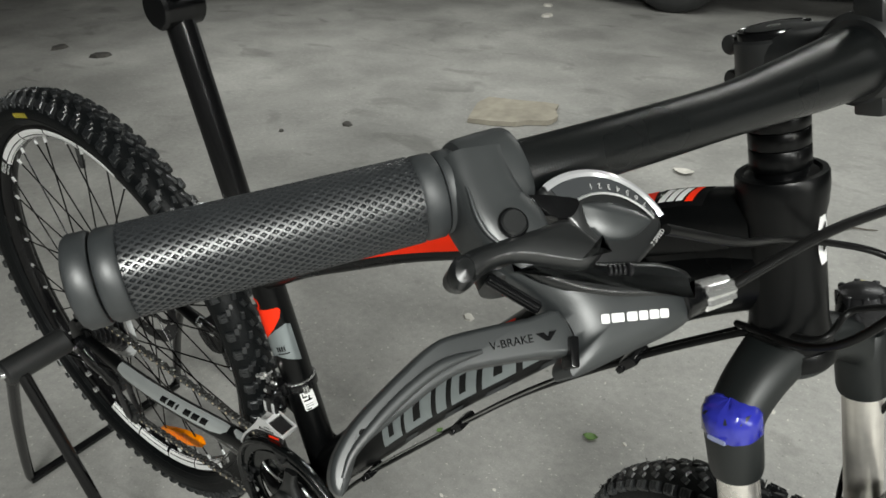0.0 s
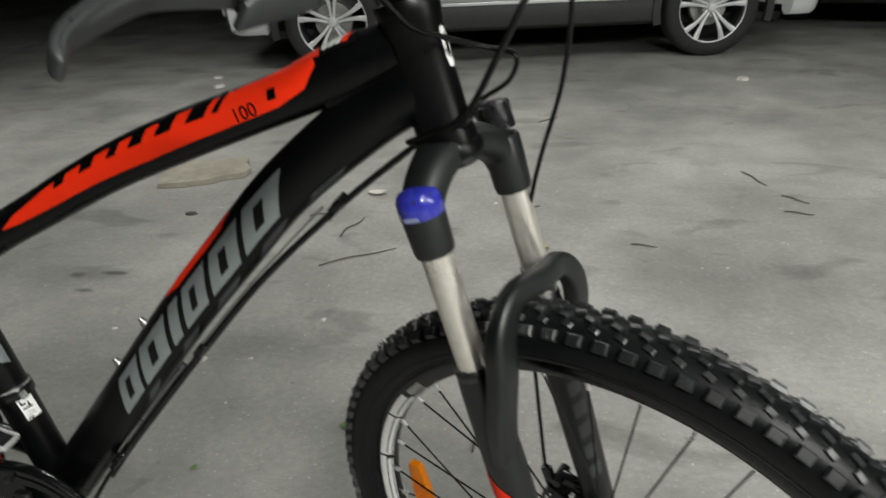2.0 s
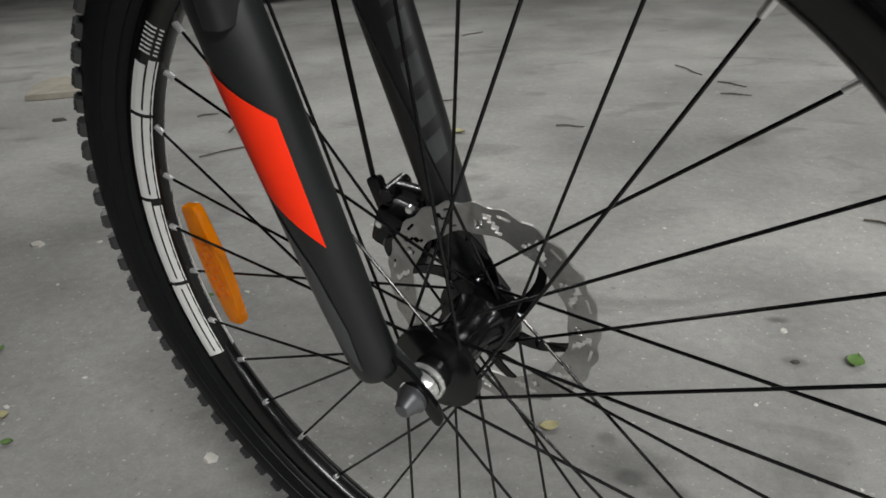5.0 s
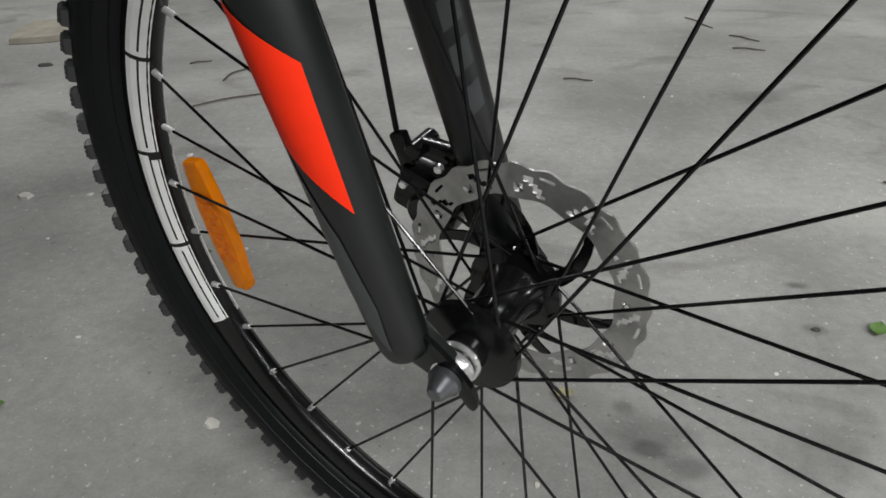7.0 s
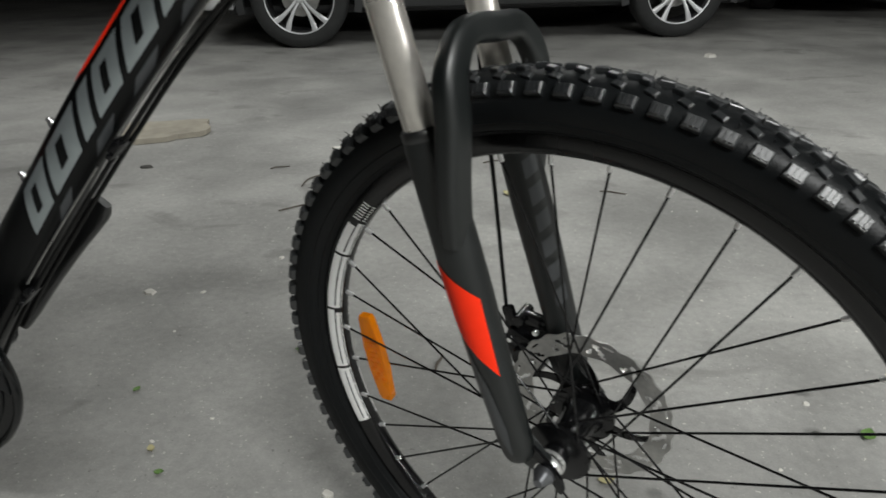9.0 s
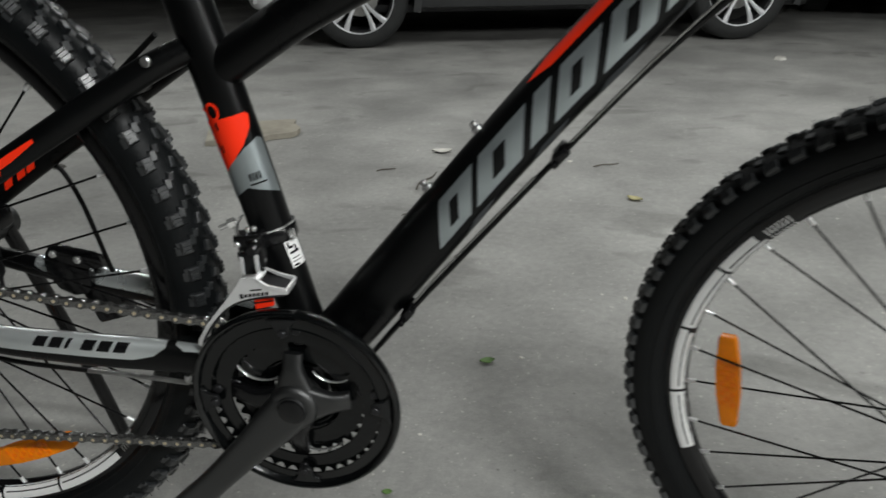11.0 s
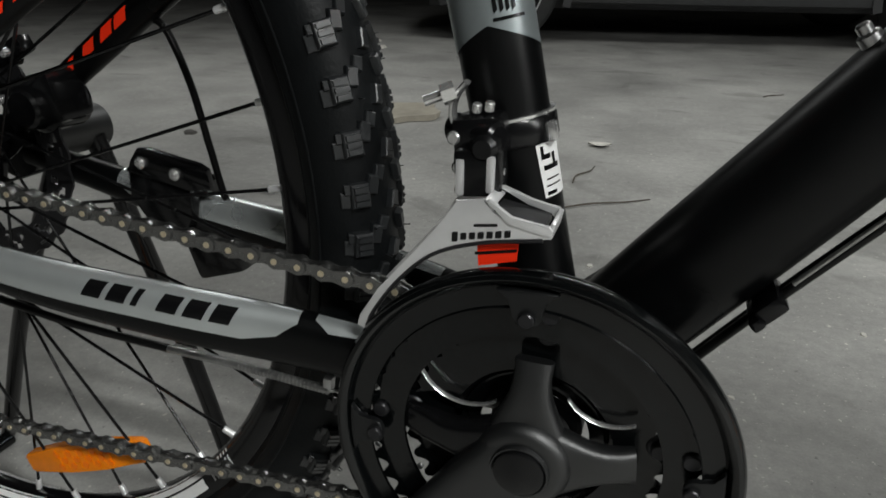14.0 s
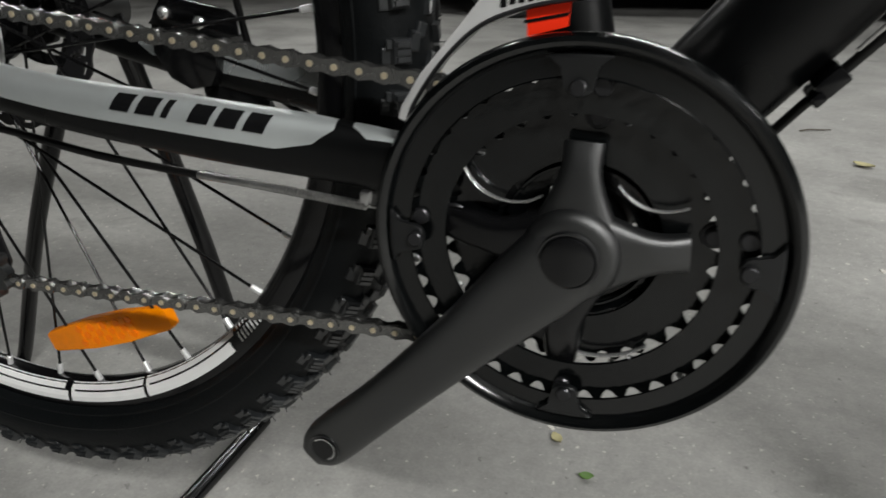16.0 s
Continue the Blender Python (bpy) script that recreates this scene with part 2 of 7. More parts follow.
def skin(rows, side=(0, 1, 0), n=24, power=2.0):
    """The surface of a tube built by sweep from the same rows: (way along 0..1, degrees round, lift) -> place."""
    rows = [tuple(r) + ((r[3],) if len(r) == 4 else ()) for r in rows]
    pts = np.array(smooth_path(rows, n))
    run = np.r_[0, np.cumsum(np.linalg.norm(np.diff(pts[:, :3], axis=0), axis=1))]
    run /= run[-1]
    s0 = np.array(side, float)

    def at(s, deg, lift=0.0):
        q = np.array([np.interp(s, run, pts[:, k]) for k in range(5)])
        e0 = np.array([np.interp(max(0, s - 0.02), run, pts[:, k]) for k in range(3)])
        e1 = np.array([np.interp(min(1, s + 0.02), run, pts[:, k]) for k in range(3)])
        d = (e1 - e0) / np.linalg.norm(e1 - e0)
        v = s0 - (s0 @ d) * d
        v /= np.linalg.norm(v)
        u = np.cross(v, d)
        c, w = math.cos(radians(deg)), math.sin(radians(deg))
        e = (abs(c) ** power + abs(w) ** power) ** (-1 / power)
        return q[:3] + (e * q[3] + lift) * c * u + (e * q[4] + lift) * w * v

    return at


def decal(bm, at, stations, cols=8, lift=0.0006):
    """A thin patch on a skin. stations: rows of (way along, degrees from, degrees to)."""
    rings = []
    for (s, a, b), (s2, a2, b2) in zip(stations, stations[1:]):
        steps = max(2, int(abs(s2 - s) * 60))
        for k in range(steps):
            t = k / steps
            rings.append((s + (s2 - s) * t, a + (a2 - a) * t, b + (b2 - b) * t))
    rings.append(stations[-1])
    vs = [[bm.verts.new(at(s, a + (b - a) * k / cols, lift)) for k in range(cols + 1)] for s, a, b in rings]
    for p, q in zip(vs, vs[1:]):
        for k in range(cols):
            bm.faces.new((p[k], p[k + 1], q[k + 1], q[k]))
    return bm


def sheared(bm, at, s0, s1, a0, a1, lean, cols=6, rows=10, lift=0.0007):
    """A leaning block on a skin: degrees a0..a1, its way along shifted by lean from one edge to the other."""
    vs = []
    for i in range(rows + 1):
        s = s0 + (s1 - s0) * i / rows
        vs.append([bm.verts.new(at(s + lean * k / cols, a0 + (a1 - a0) * k / cols, lift)) for k in range(cols + 1)])
    for p, q in zip(vs, vs[1:]):
        for k in range(cols):
            bm.faces.new((p[k], p[k + 1], q[k + 1], q[k]))
    return bm


def on_skin(bm, at, s, deg, along_scale, round_scale, lift=0.0008):
    """Wraps flat lettering (local x-z) on a skin: x runs along, z round it."""
    for v in bm.verts:
        x, z = v.co.x, v.co.z
        v.co = at(s + x * along_scale, deg + z * round_scale, lift - (0.0002 if v.co.y > 0 else 0))
    return bm


# ---------------------------------------------------------------- the garage: ground, walls, ceiling
def concrete_material():
    m = bpy.data.materials.new("worn_concrete_floor")
    m.use_nodes = True
    nt = m.node_tree
    b = nt.nodes["Principled BSDF"]
    tc = nt.nodes.new("ShaderNodeTexCoord")

    def noise_node(scale, detail=6, rough=0.6, dist=0.0, stretch=None):
        n = nt.nodes.new("ShaderNodeTexNoise")
        n.inputs["Scale"].default_value, n.inputs["Detail"].default_value = scale, detail
        n.inputs["Roughness"].default_value, n.inputs["Distortion"].default_value = rough, dist
        if stretch:
            mp = nt.nodes.new("ShaderNodeMapping")
            mp.inputs["Scale"].default_value = stretch
            nt.links.new(tc.outputs["Object"], mp.inputs["Vector"])
            nt.links.new(mp.outputs["Vector"], n.inputs["Vector"])
        else:
            nt.links.new(tc.outputs["Object"], n.inputs["Vector"])
        return n

    def ramp(src, lo, hi, a, c):
        r = nt.nodes.new("ShaderNodeValToRGB")
        r.color_ramp.elements[0].position, r.color_ramp.elements[1].position = lo, hi
        r.color_ramp.elements[0].color, r.color_ramp.elements[1].color = (*a, 1), (*c, 1)
        nt.links.new(src, r.inputs["Fac"])
        return r

    def mult(x, y, fac=1.0):
        n = nt.nodes.new("ShaderNodeMix")
        n.data_type, n.blend_type = "RGBA", "MULTIPLY"
        n.inputs["Factor"].default_value = fac
        nt.links.new(x, n.inputs["A"])
        nt.links.new(y, n.inputs["B"])
        return n.outputs["Result"]

    large = ramp(noise_node(0.9, 5, 0.55).outputs["Fac"], 0.3, 0.7, (0.238, 0.235, 0.227), (0.425, 0.419, 0.404))
    mid = ramp(noise_node(2.6, 3, 0.5, 0.3).outputs["Fac"], 0.30, 0.66, (0.76, 0.76, 0.755), (1.14, 1.14, 1.135))
    fine = ramp(noise_node(52, 6, 0.62).outputs["Fac"], 0.3, 0.7, (0.87, 0.87, 0.87), (1.10, 1.10, 1.09))
    grit = ramp(noise_node(240, 4, 0.7).outputs["Fac"], 0.3, 0.7, (0.89, 0.89, 0.89), (1.11, 1.11, 1.10))
    blots = ramp(noise_node(3.1, 4, 0.5, 0.8, (1.0, 1.8, 1.0)).outputs["Fac"], 0.30, 0.40, (0.55, 0.55, 0.54), (1, 1, 1))
    specks = ramp(noise_node(110, 3, 0.55).outputs["Fac"], 0.655, 0.70, (1, 1, 1), (1.75, 1.72, 1.65))
    pits = ramp(noise_node(75, 4, 0.6).outputs["Fac"], 0.28, 0.34, (0.6, 0.6, 0.6), (1, 1, 1))
    scuffs = ramp(noise_node(7, 6, 0.65, 1.0, (1.0, 1.5, 1.0)).outputs["Fac"], 0.34, 0.62, (0.965, 0.965, 0.965), (1.02, 1.02, 1.02))
    col = mult(mult(mult(mult(large.outputs["Color"], mid.outputs["Color"]), fine.outputs["Color"]), blots.outputs["Color"], 0.6), specks.outputs["Color"])
    col = mult(col, grit.outputs["Color"])
    col = mult(mult(col, pits.outputs["Color"]), scuffs.outputs["Color"])
    # old oil and water stains with a soft ragged edge: centre, half lengths, darkness
    warp = noise_node(6.0, 6, 0.65)
    warp2 = noise_node(1.7, 3, 0.5)
    for cx, cy, hx, hy, dark in ((-0.86, 1.20, 0.12, 0.05, 0.75), (-0.85, 1.10, 0.05, 0.018, 0.4), (-0.82, 1.215, 0.045, 0.016, 0.4), (-0.93, 1.19, 0.03, 0.02, 0.5), (0.80, 0.25, 0.07, 0.03, 0.72), (0.83, 0.20, 0.03, 0.02, 0.6), (0.79, 0.225, 0.02, 0.014, 0.55), (0.77, 0.29, 0.018, 0.014, 0.6), (1.05, 0.46, 0.02, 0.016, 0.6), (1.06, 0.57, 0.02, 0.012, 0.5), (0.72, 1.96, 0.05, 0.03, 0.75), (-0.6, 2.9, 1.1, 0.5, 0.86), (1.6, 3.2, 1.0, 0.6, 0.88)):
        mp = nt.nodes.new("ShaderNodeMapping")
        mp.vector_type = "TEXTURE"
        mp.inputs["Location"].default_value, mp.inputs["Scale"].default_value = (cx, cy, 0), (hx, hy, 1)
        nt.links.new(tc.outputs["Object"], mp.inputs["Vector"])
        ln = nt.nodes.new("ShaderNodeVectorMath")
        ln.operation = "LENGTH"
        nt.links.new(mp.outputs["Vector"], ln.inputs[0])
        ad = nt.nodes.new("ShaderNodeMath")
        ad.operation = "MULTIPLY_ADD"
        nt.links.new(warp.outputs["Fac"] if hx < 0.18 else warp2.outputs["Fac"], ad.inputs[0])
        ad.inputs[1].default_value = 1.5
        nt.links.new(ln.outputs["Value"], ad.inputs[2])
        ad2 = nt.nodes.new("ShaderNodeMath")
        ad2.operation = "MULTIPLY_ADD"
        nt.links.new(warp.outputs["Fac"], ad2.inputs[0])
        ad2.inputs[1].default_value = 0.8
        nt.links.new(ad.outputs[0], ad2.inputs[2])
        rm = nt.nodes.new("ShaderNodeMapRange")
        rm.inputs["From Min"].default_value, rm.inputs["From Max"].default_value = 1.35, 2.3
        rm.inputs["To Min"].default_value, rm.inputs["To Max"].default_value = dark, 1.0
        rm.interpolation_type = "SMOOTHSTEP"
        nt.links.new(ad2.outputs[0], rm.inputs["Value"])
        col = mult(col, rm.outputs["Result"])
    nt.links.new(col, b.inputs["Base Color"])
    rr = nt.nodes.new("ShaderNodeMapRange")
    rr.inputs["To Min"].default_value, rr.inputs["To Max"].default_value = 0.55, 0.85
    nt.links.new(noise_node(4, 5).outputs["Fac"], rr.inputs["Value"])
    nt.links.new(rr.outputs["Result"], b.inputs["Roughness"])
    bp = nt.nodes.new("ShaderNodeBump")
    bp.inputs["Strength"].default_value, bp.inputs["Distance"].default_value = 0.35, 0.004
    nt.links.new(noise_node(45, 9, 0.7).outputs["Fac"], bp.inputs["Height"])
    nt.links.new(bp.outputs["Normal"], b.inputs["Normal"])
    return m


M_FLOOR = concrete_material()
M_WALL = material("dim_plaster", (0.16, 0.16, 0.155), 0.85, 0, 0.2, 3, 0.2, 40)

bm = bmesh.new()
bmesh.ops.create_grid(bm, x_segments=60, y_segments=60, size=0.5, matrix=Matrix.Translation((0, 6, 0)) @ Matrix.Diagonal((34, 30, 1, 1)))
for v in bm.verts:
    v.co.z = 0.0
tagged(obj_from("floor", bm, M_FLOOR), "worn grey concrete parking floor with stains and specks", "floor", kind="structure")

for nm, sx, sy, sz, c in (("wall_north", 34, 0.2, 3.0, (0, 16.0, 1.5)), ("wall_south", 34, 0.2, 3.0, (0, -6.0, 1.5)),
                          ("wall_east", 0.2, 21.8, 3.0, (16.9, 5, 1.5)), ("wall_west", 0.2, 21.8, 3.0, (-16.9, 5, 1.5))):
    bm = bmesh.new()
    box(bm, sx, sy, sz, Matrix.Translation(c))
    tagged(obj_from(nm, bm, M_WALL, False), "plain dim plastered garage wall", "wall", kind="structure")
bm = bmesh.new()
box(bm, 34, 22.4, 0.2, Matrix.Translation((0, 5, 3.1)))
tagged(obj_from("ceiling", bm, M_WALL, False), "plain dim concrete garage ceiling", "ceiling", kind="structure")


# ---------------------------------------------------------------- the bicycle
BB = Vector((0.014, 0, 0.390))
REAR = Vector((-0.4085, 0, 0.4655))
P0 = Vector((0.4655, 0, 0.8255))
TILT_HEAD, STEER = 15.2, 26.0
_th, _de = radians(TILT_HEAD), radians(STEER)
S_UP = Vector((-math.sin(_th), 0, math.cos(_th)))
_f = Vector((math.cos(_th), 0, math.sin(_th)))
_y = Vector((0, 1, 0))
S_FWD = math.cos(_de) * _f - math.sin(_de) * _y
S_LEFT = math.cos(_de) * _y + math.sin(_de) * _f
MS = Matrix.Translation(P0) @ Matrix((S_FWD, S_LEFT, S_UP)).transposed().to_4x4()
HUB_F = (0.0270, 0.001, -0.5010)
MF = MS @ Matrix.Translation(HUB_F) @ pose(0, 0, 0, 0, 0, -0.8)
MR = Matrix.Translation(REAR)

bike = thing("bicycle", "matt black and orange-red hardtail mountain bike standing on a rear stand", "bicycle")

ST_TOP = Vector((-0.0655, 0, 0.740))
ST = [(0.014, 0, 0.405, 0.0190, 0.0190), (-0.0025, 0, 0.478, 0.0186, 0.0186), (-0.0230, 0, 0.570, 0.0186, 0.0186), (-0.0425, 0, 0.650, 0.0186, 0.0186), tuple(ST_TOP) + (0.0182, 0.0182)]
DT = [(0.022, 0, 0.402, 0.0255, 0.0240), (0.059, 0, 0.4490, 0.0262, 0.0240), (0.109, 0, 0.5110, 0.0256, 0.0238), (0.160, 0, 0.5752, 0.0246, 0.0235), (0.215, 0, 0.6418, 0.0246, 0.0235), (0.270, 0, 0.7030, 0.0248, 0.0235), (0.330, 0, 0.7678, 0.0250, 0.0235), (0.4035, 0, 0.8275, 0.0260, 0.0220), (0.4505, 0, 0.8555, 0.0250, 0.0200)]
TT = [(-0.040, 0, 0.666, 0.0170, 0.0160), (0.026, 0, 0.707, 0.0175, 0.0170), (0.091, 0, 0.741, 0.0185, 0.0175), (0.166, 0, 0.7790, 0.0200, 0.0180), (0.244, 0, 0.8110, 0.0210, 0.0180), (0.341, 0, 0.8455, 0.0200, 0.0180), (0.395, 0, 0.8675, 0.0225, 0.0180), (0.435, 0, 0.8810, 0.0220, 0.0175)]

seat_tube = part("seat_tube", tube(ST, seg=32), M_FRAME, bike)
down_tube = part("down_tube", tube(DT, seg=36, power=2.3), M_FRAME, bike, "thick matt black hydroformed down tube")
top_tube = part("top_tube", tube(TT, seg=32, power=2.3), M_FRAME, bike)
bm = tube([(0.3755, 0, 0.8475, 0.016, 0.013), (0.4105, 0, 0.8515, 0.03, 0.016), (0.4475, 0, 0.8675, 0.034, 0.018)], seg=24)
part("gusset", bm, M_FRAME, bike)

# head tube
hd = lambda t: P0 + S_UP * t
bm = turned([(0.0165, -0.018), (0.0245, -0.018), (0.0243, -0.010), (0.0225, 0.0), (0.0222, 0.033), (0.0222, 0.066), (0.0242, 0.076), (0.0245, 0.083), (0.0165, 0.083)], seg=40, m=Matrix.Translation(P0) @ MS.to_3x3().to_4x4() @ pose(0, 0, 0, 90))
part("head_tube", bm, M_FRAME, bike)
bm = turned([(0.019, -0.003), (0.0248, -0.002), (0.0251, 0.0030), (0.0250, 0.0100), (0.0243, 0.0115), (0.0212, 0.0118), (0.0198, 0.0100), (0.0165, 0.0100)], seg=40, m=Matrix.Translation(hd(0.083)) @ MS.to_3x3().to_4x4() @ pose(0, 0, 0, 90))
part("headset_cup", bm, M_FRAME, bike)
bm = turned([(0.018, -0.010), (0.0265, -0.009), (0.0272, -0.003), (0.0255, 0.002)], seg=40, m=Matrix.Translation(hd(-0.018)) @ MS.to_3x3().to_4x4() @ pose(0, 0, 0, 90))
part("headset_cup", bm, M_FRAME, bike)

# bottom bracket shell
bm = bmesh.new()
cyl(bm, 0.0225, 0.073, Matrix.Translation(BB) @ pose(0, 0, 0, 90), 32, bevel=0.002)
part("bottom_bracket", bm, M_FRAME, bike)

# seat stays and chain stays, with dropouts
CSR, SSR = {}, {}
for sgn in (-1, 1):
    SSR[sgn] = [(-0.060, sgn * 0.014, 0.683, 0.0105, 0.0095), (-0.090, sgn * 0.029, 0.668, 0.0110, 0.0085), (-0.150, sgn * 0.046, 0.633, 0.0110, 0.0085), (-0.240, sgn * 0.056, 0.580, 0.0105, 0.0085), (-0.330, sgn * 0.063, 0.523, 0.010, 0.0080), (-0.398, sgn * 0.066, 0.478, 0.009, 0.0060)]
    CSR[sgn] = [(-0.005, sgn * 0.027, 0.404, 0.0140, 0.0110), (-0.060, sgn * 0.040, 0.4135, 0.0150, 0.0095), (-0.112, sgn * 0.047, 0.4205, 0.0158, 0.0095), (-0.180, sgn * 0.057, 0.4280, 0.0155, 0.0100), (-0.270, sgn * 0.064, 0.4375, 0.0132, 0.0095), (-0.395, sgn * 0.067, 0.459, 0.0095, 0.0060)]
    part("seat_stay", tube(SSR[sgn], seg=20), M_FRAME, bike)
    part("chain_stay", tube(CSR[sgn], seg=24, power=2.4), M_FRAME, bike)
    bm = plate(bmesh.new(), [(-0.030, -0.020), (-0.008, -0.028), (0.012, -0.022), (0.022, -0.006), (0.020, 0.012), (0.010, 0.022), (-0.010, 0.020), (-0.026, 0.006)], 0.006, Matrix.Translation(REAR + Vector((0.006, sgn * 0.067, 0.0))), 0.0012)
    part("dropout", bm, M_FRAME, bike)
bm = bmesh.new()
rod(bm, (-0.128, -0.040, 0.648), (-0.128, 0.040, 0.648), 0.008, 16)
part("stay_bridge", bm, M_FRAME, bike)
for s in (-1, 1):
    bm = bmesh.new()
    cyl(bm, 0.0042, 0.004, Matrix.Translation((-0.082, s * 0.0365, 0.677)) @ pose(0, 0, 0, 90), 12, bevel=0.0008)
    part("rack_bolt", bm, M_STEEL, bike)

# seat post, collar, saddle
u = (ST_TOP - BB).normalized()
bm = bmesh.new()
rod(bm, ST_TOP - u * 0.02, ST_TOP + u * 0.205, 0.0145, 28)
part("seat_post", bm, M_GLOSS, bike)
bm = turned([(0.0150, -0.009), (0.0205, -0.009), (0.0212, -0.004), (0.0212, 0.007), (0.0195, 0.009), (0.0150, 0.009)], seg=36, m=along(ST_TOP - u * 0.008, ST_TOP + u * 0.010) @ pose(0, 0, 0, 90))
collar = part("seat_collar", bm, M_SILVER, bike, "silver quick-release seat collar")
bm = tube([(-0.098, -0.010, 0.736, 0.004), (-0.108, -0.020, 0.738, 0.0045), (-0.100, -0.034, 0.742, 0.0042), (-0.080, -0.040, 0.744, 0.0035)], seg=12)
part("lever", bm, M_SILVER, collar)
head = ST_TOP + u * 0.205
bm = bmesh.new()
cyl(bm, 0.020, 0.046, Matrix.Translation(head + Vector((0, 0, 0.004))) @ pose(0, 0, 0, 90), 24, bevel=0.003)
box(bm, 0.050, 0.040, 0.014, Matrix.Translation(head + Vector((0, 0, 0.022))), 0.003)
part("saddle_clamp", bm, M_GLOSS, bike)
for s in (-1, 1):
    bm = tube([(head.x + 0.12, s * 0.012, head.z + 0.050, 0.0035), (head.x + 0.06, s * 0.020, head.z + 0.034, 0.0035), (head.x, s * 0.021, head.z + 0.030, 0.0035), (head.x - 0.07, s * 0.024, head.z + 0.036, 0.0035), (head.x - 0.115, s * 0.04, head.z + 0.062, 0.0035)], seg=10)
    part("saddle_rail", bm, M_DARKSTEEL, bike)
rows = [(0.150, 0.016, 0.058), (0.10, 0.022, 0.060), (0.03, 0.034, 0.060), (-0.04, 0.058, 0.064), (-0.09, 0.074, 0.070), (-0.13, 0.066, 0.074)]
bm = tube([(head.x + x, 0, head.z + z, 0.016, w) for x, w, z in rows], seg=28, power=2.6)
part("saddle", bm, M_PLASTIC, bike, "black padded saddle")


# ---------------------------------------------------------------- wheels
R_NIP = 0.2778


def wheel(name, m, count, stepped):
    rim = part(name, turned([(r + 0.0023, h) for r, h in ((0.2692, -0.0035), (0.2706, -0.0066), (0.2738, -0.0096), (0.2790, -0.0118), (0.2880, -0.0122), (0.2900, -0.0112), (0.2895, -0.0092), (0.2840, -0.0088), (0.2840, 0.0088), (0.2895, 0.0092), (0.2900, 0.0112), (0.2880, 0.0122), (0.2790, 0.0118), (0.2738, 0.0096), (0.2706, 0.0066), (0.2692, 0.0035))], seg=144, closed=True), M_RIM, bike, "spoked wheel with a black rim and knobbly tyre", m)
    half = [(0.2890, 0.0098), (0.2925, 0.0150), (0.2965, 0.0192), (0.3020, 0.0226), (0.3085, 0.0245), (0.3150, 0.0247), (0.3210, 0.0233), (0.3262, 0.0203), (0.3305, 0.0158), (0.3335, 0.0102), (0.3350, 0.0045)]
    prof = [(r, -h) for r, h in half] + [(0.3353, 0)] + half[::-1]
    part("tyre", turned(prof, seg=160, closed=True), M_RUBBER, rim, "black mountain-bike tyre")
    for s in (-1, 1):
        for r, h in ((0.2945, 0.0172), (0.3028, 0.0230)):
            bm = turned([(r - 0.0007, s * (h - 0.0006)), (r - 0.0003, s * (h + 0.0003)), (r + 0.0004, s * (h + 0.0004)), (r + 0.0009, s * (h + 0.0001)), (r, s * (h - 0.0012))], seg=160, closed=True)
            part("tyre_bead_line", bm, M_RUBBER, rim)
    verts, faces = [], []

    def block(t, r, h, tilt, ln, wd, ht, skew=0.0, foot=1.10, crown=0.88):
        """One tread block: a tapered slab at angle t, set on the tyre's skin."""
        c, s = math.cos(t), math.sin(t)
        n = Vector((c * math.cos(tilt), math.sin(tilt), s * math.cos(tilt)))
        tan = Vector((-s, 0, c))
        lat = n.cross(tan)
        tan, lat = tan * math.cos(skew) + lat * math.sin(skew), lat * math.cos(skew) - tan * math.sin(skew)
        o = Vector((c * r, h, s * r))
        base = len(verts)
        for up, k in ((-0.002, foot), (ht * 0.8, (foot + crown) / 2), (ht, crown - 0.08)):
            for a, b in ((-1, -1), (1, -1), (1, 1), (-1, 1)):
                verts.append(o + n * up + tan * (a * ln / 2 * k) + lat * (b * wd / 2 * k))
        for q in ((3, 2, 1, 0), (8, 9, 10, 11), (0, 1, 5, 4), (1, 2, 6, 5), (2, 3, 7, 6), (3, 0, 4, 7), (4, 5, 9, 8), (5, 6, 10, 9), (6, 7, 11, 10), (7, 4, 8, 11)):
            faces.append([base + k for k in q])

    dt = 2 * math.pi / count
    for i in range(count):
        t = dt * i
        for s in (-1, 1):
            tt = t + (dt / 2 if s > 0 else 0)
            # shoulder knob: a tall foot under three ribs
            block(tt, 0.3258, s * 0.0200, s * 0.82, 0.0112, 0.0086, 0.0046, foot=1.16, crown=1.02)
            for k in (-1, 0, 1):
                block(tt + k * 0.0108, 0.3262, s * (0.0201 + 0.0002 * k), s * 0.82, 0.0027, 0.0080 - 0.0004 * abs(k), 0.0056, foot=1.0, crown=0.96)
            if stepped:
                # steps that climb from the sidewall across the shoulder to the middle
                block(tt - dt * 0.10, 0.3205, s * 0.0232, s * 1.20, 0.0080, 0.0056, 0.0014)
                block(tt + dt * 0.13, 0.3222, s * 0.0226, s * 1.10, 0.0052, 0.0050, 0.0028)
                block(tt + dt * 0.17, 0.3300, s * 0.0150, s * 0.58, 0.0096, 0.0062, 0.0038, s * 0.25)
                block(tt + dt * 0.36, 0.3322, s * 0.0112, s * 0.44, 0.0072, 0.0054, 0.0034, s * 0.35)
            else:
                block(tt + dt * 0.45, 0.3322, s * 0.0112, s * 0.42, 0.0086, 0.0054, 0.0030, s * 0.30)
        block(t + dt * 0.25, 0.3348, 0.0036, 0.10, 0.0092, 0.0052, 0.0034, 0.30)
        block(t + dt * 0.75, 0.3348, -0.0036, -0.10, 0.0092, 0.0052, 0.0034, -0.30)
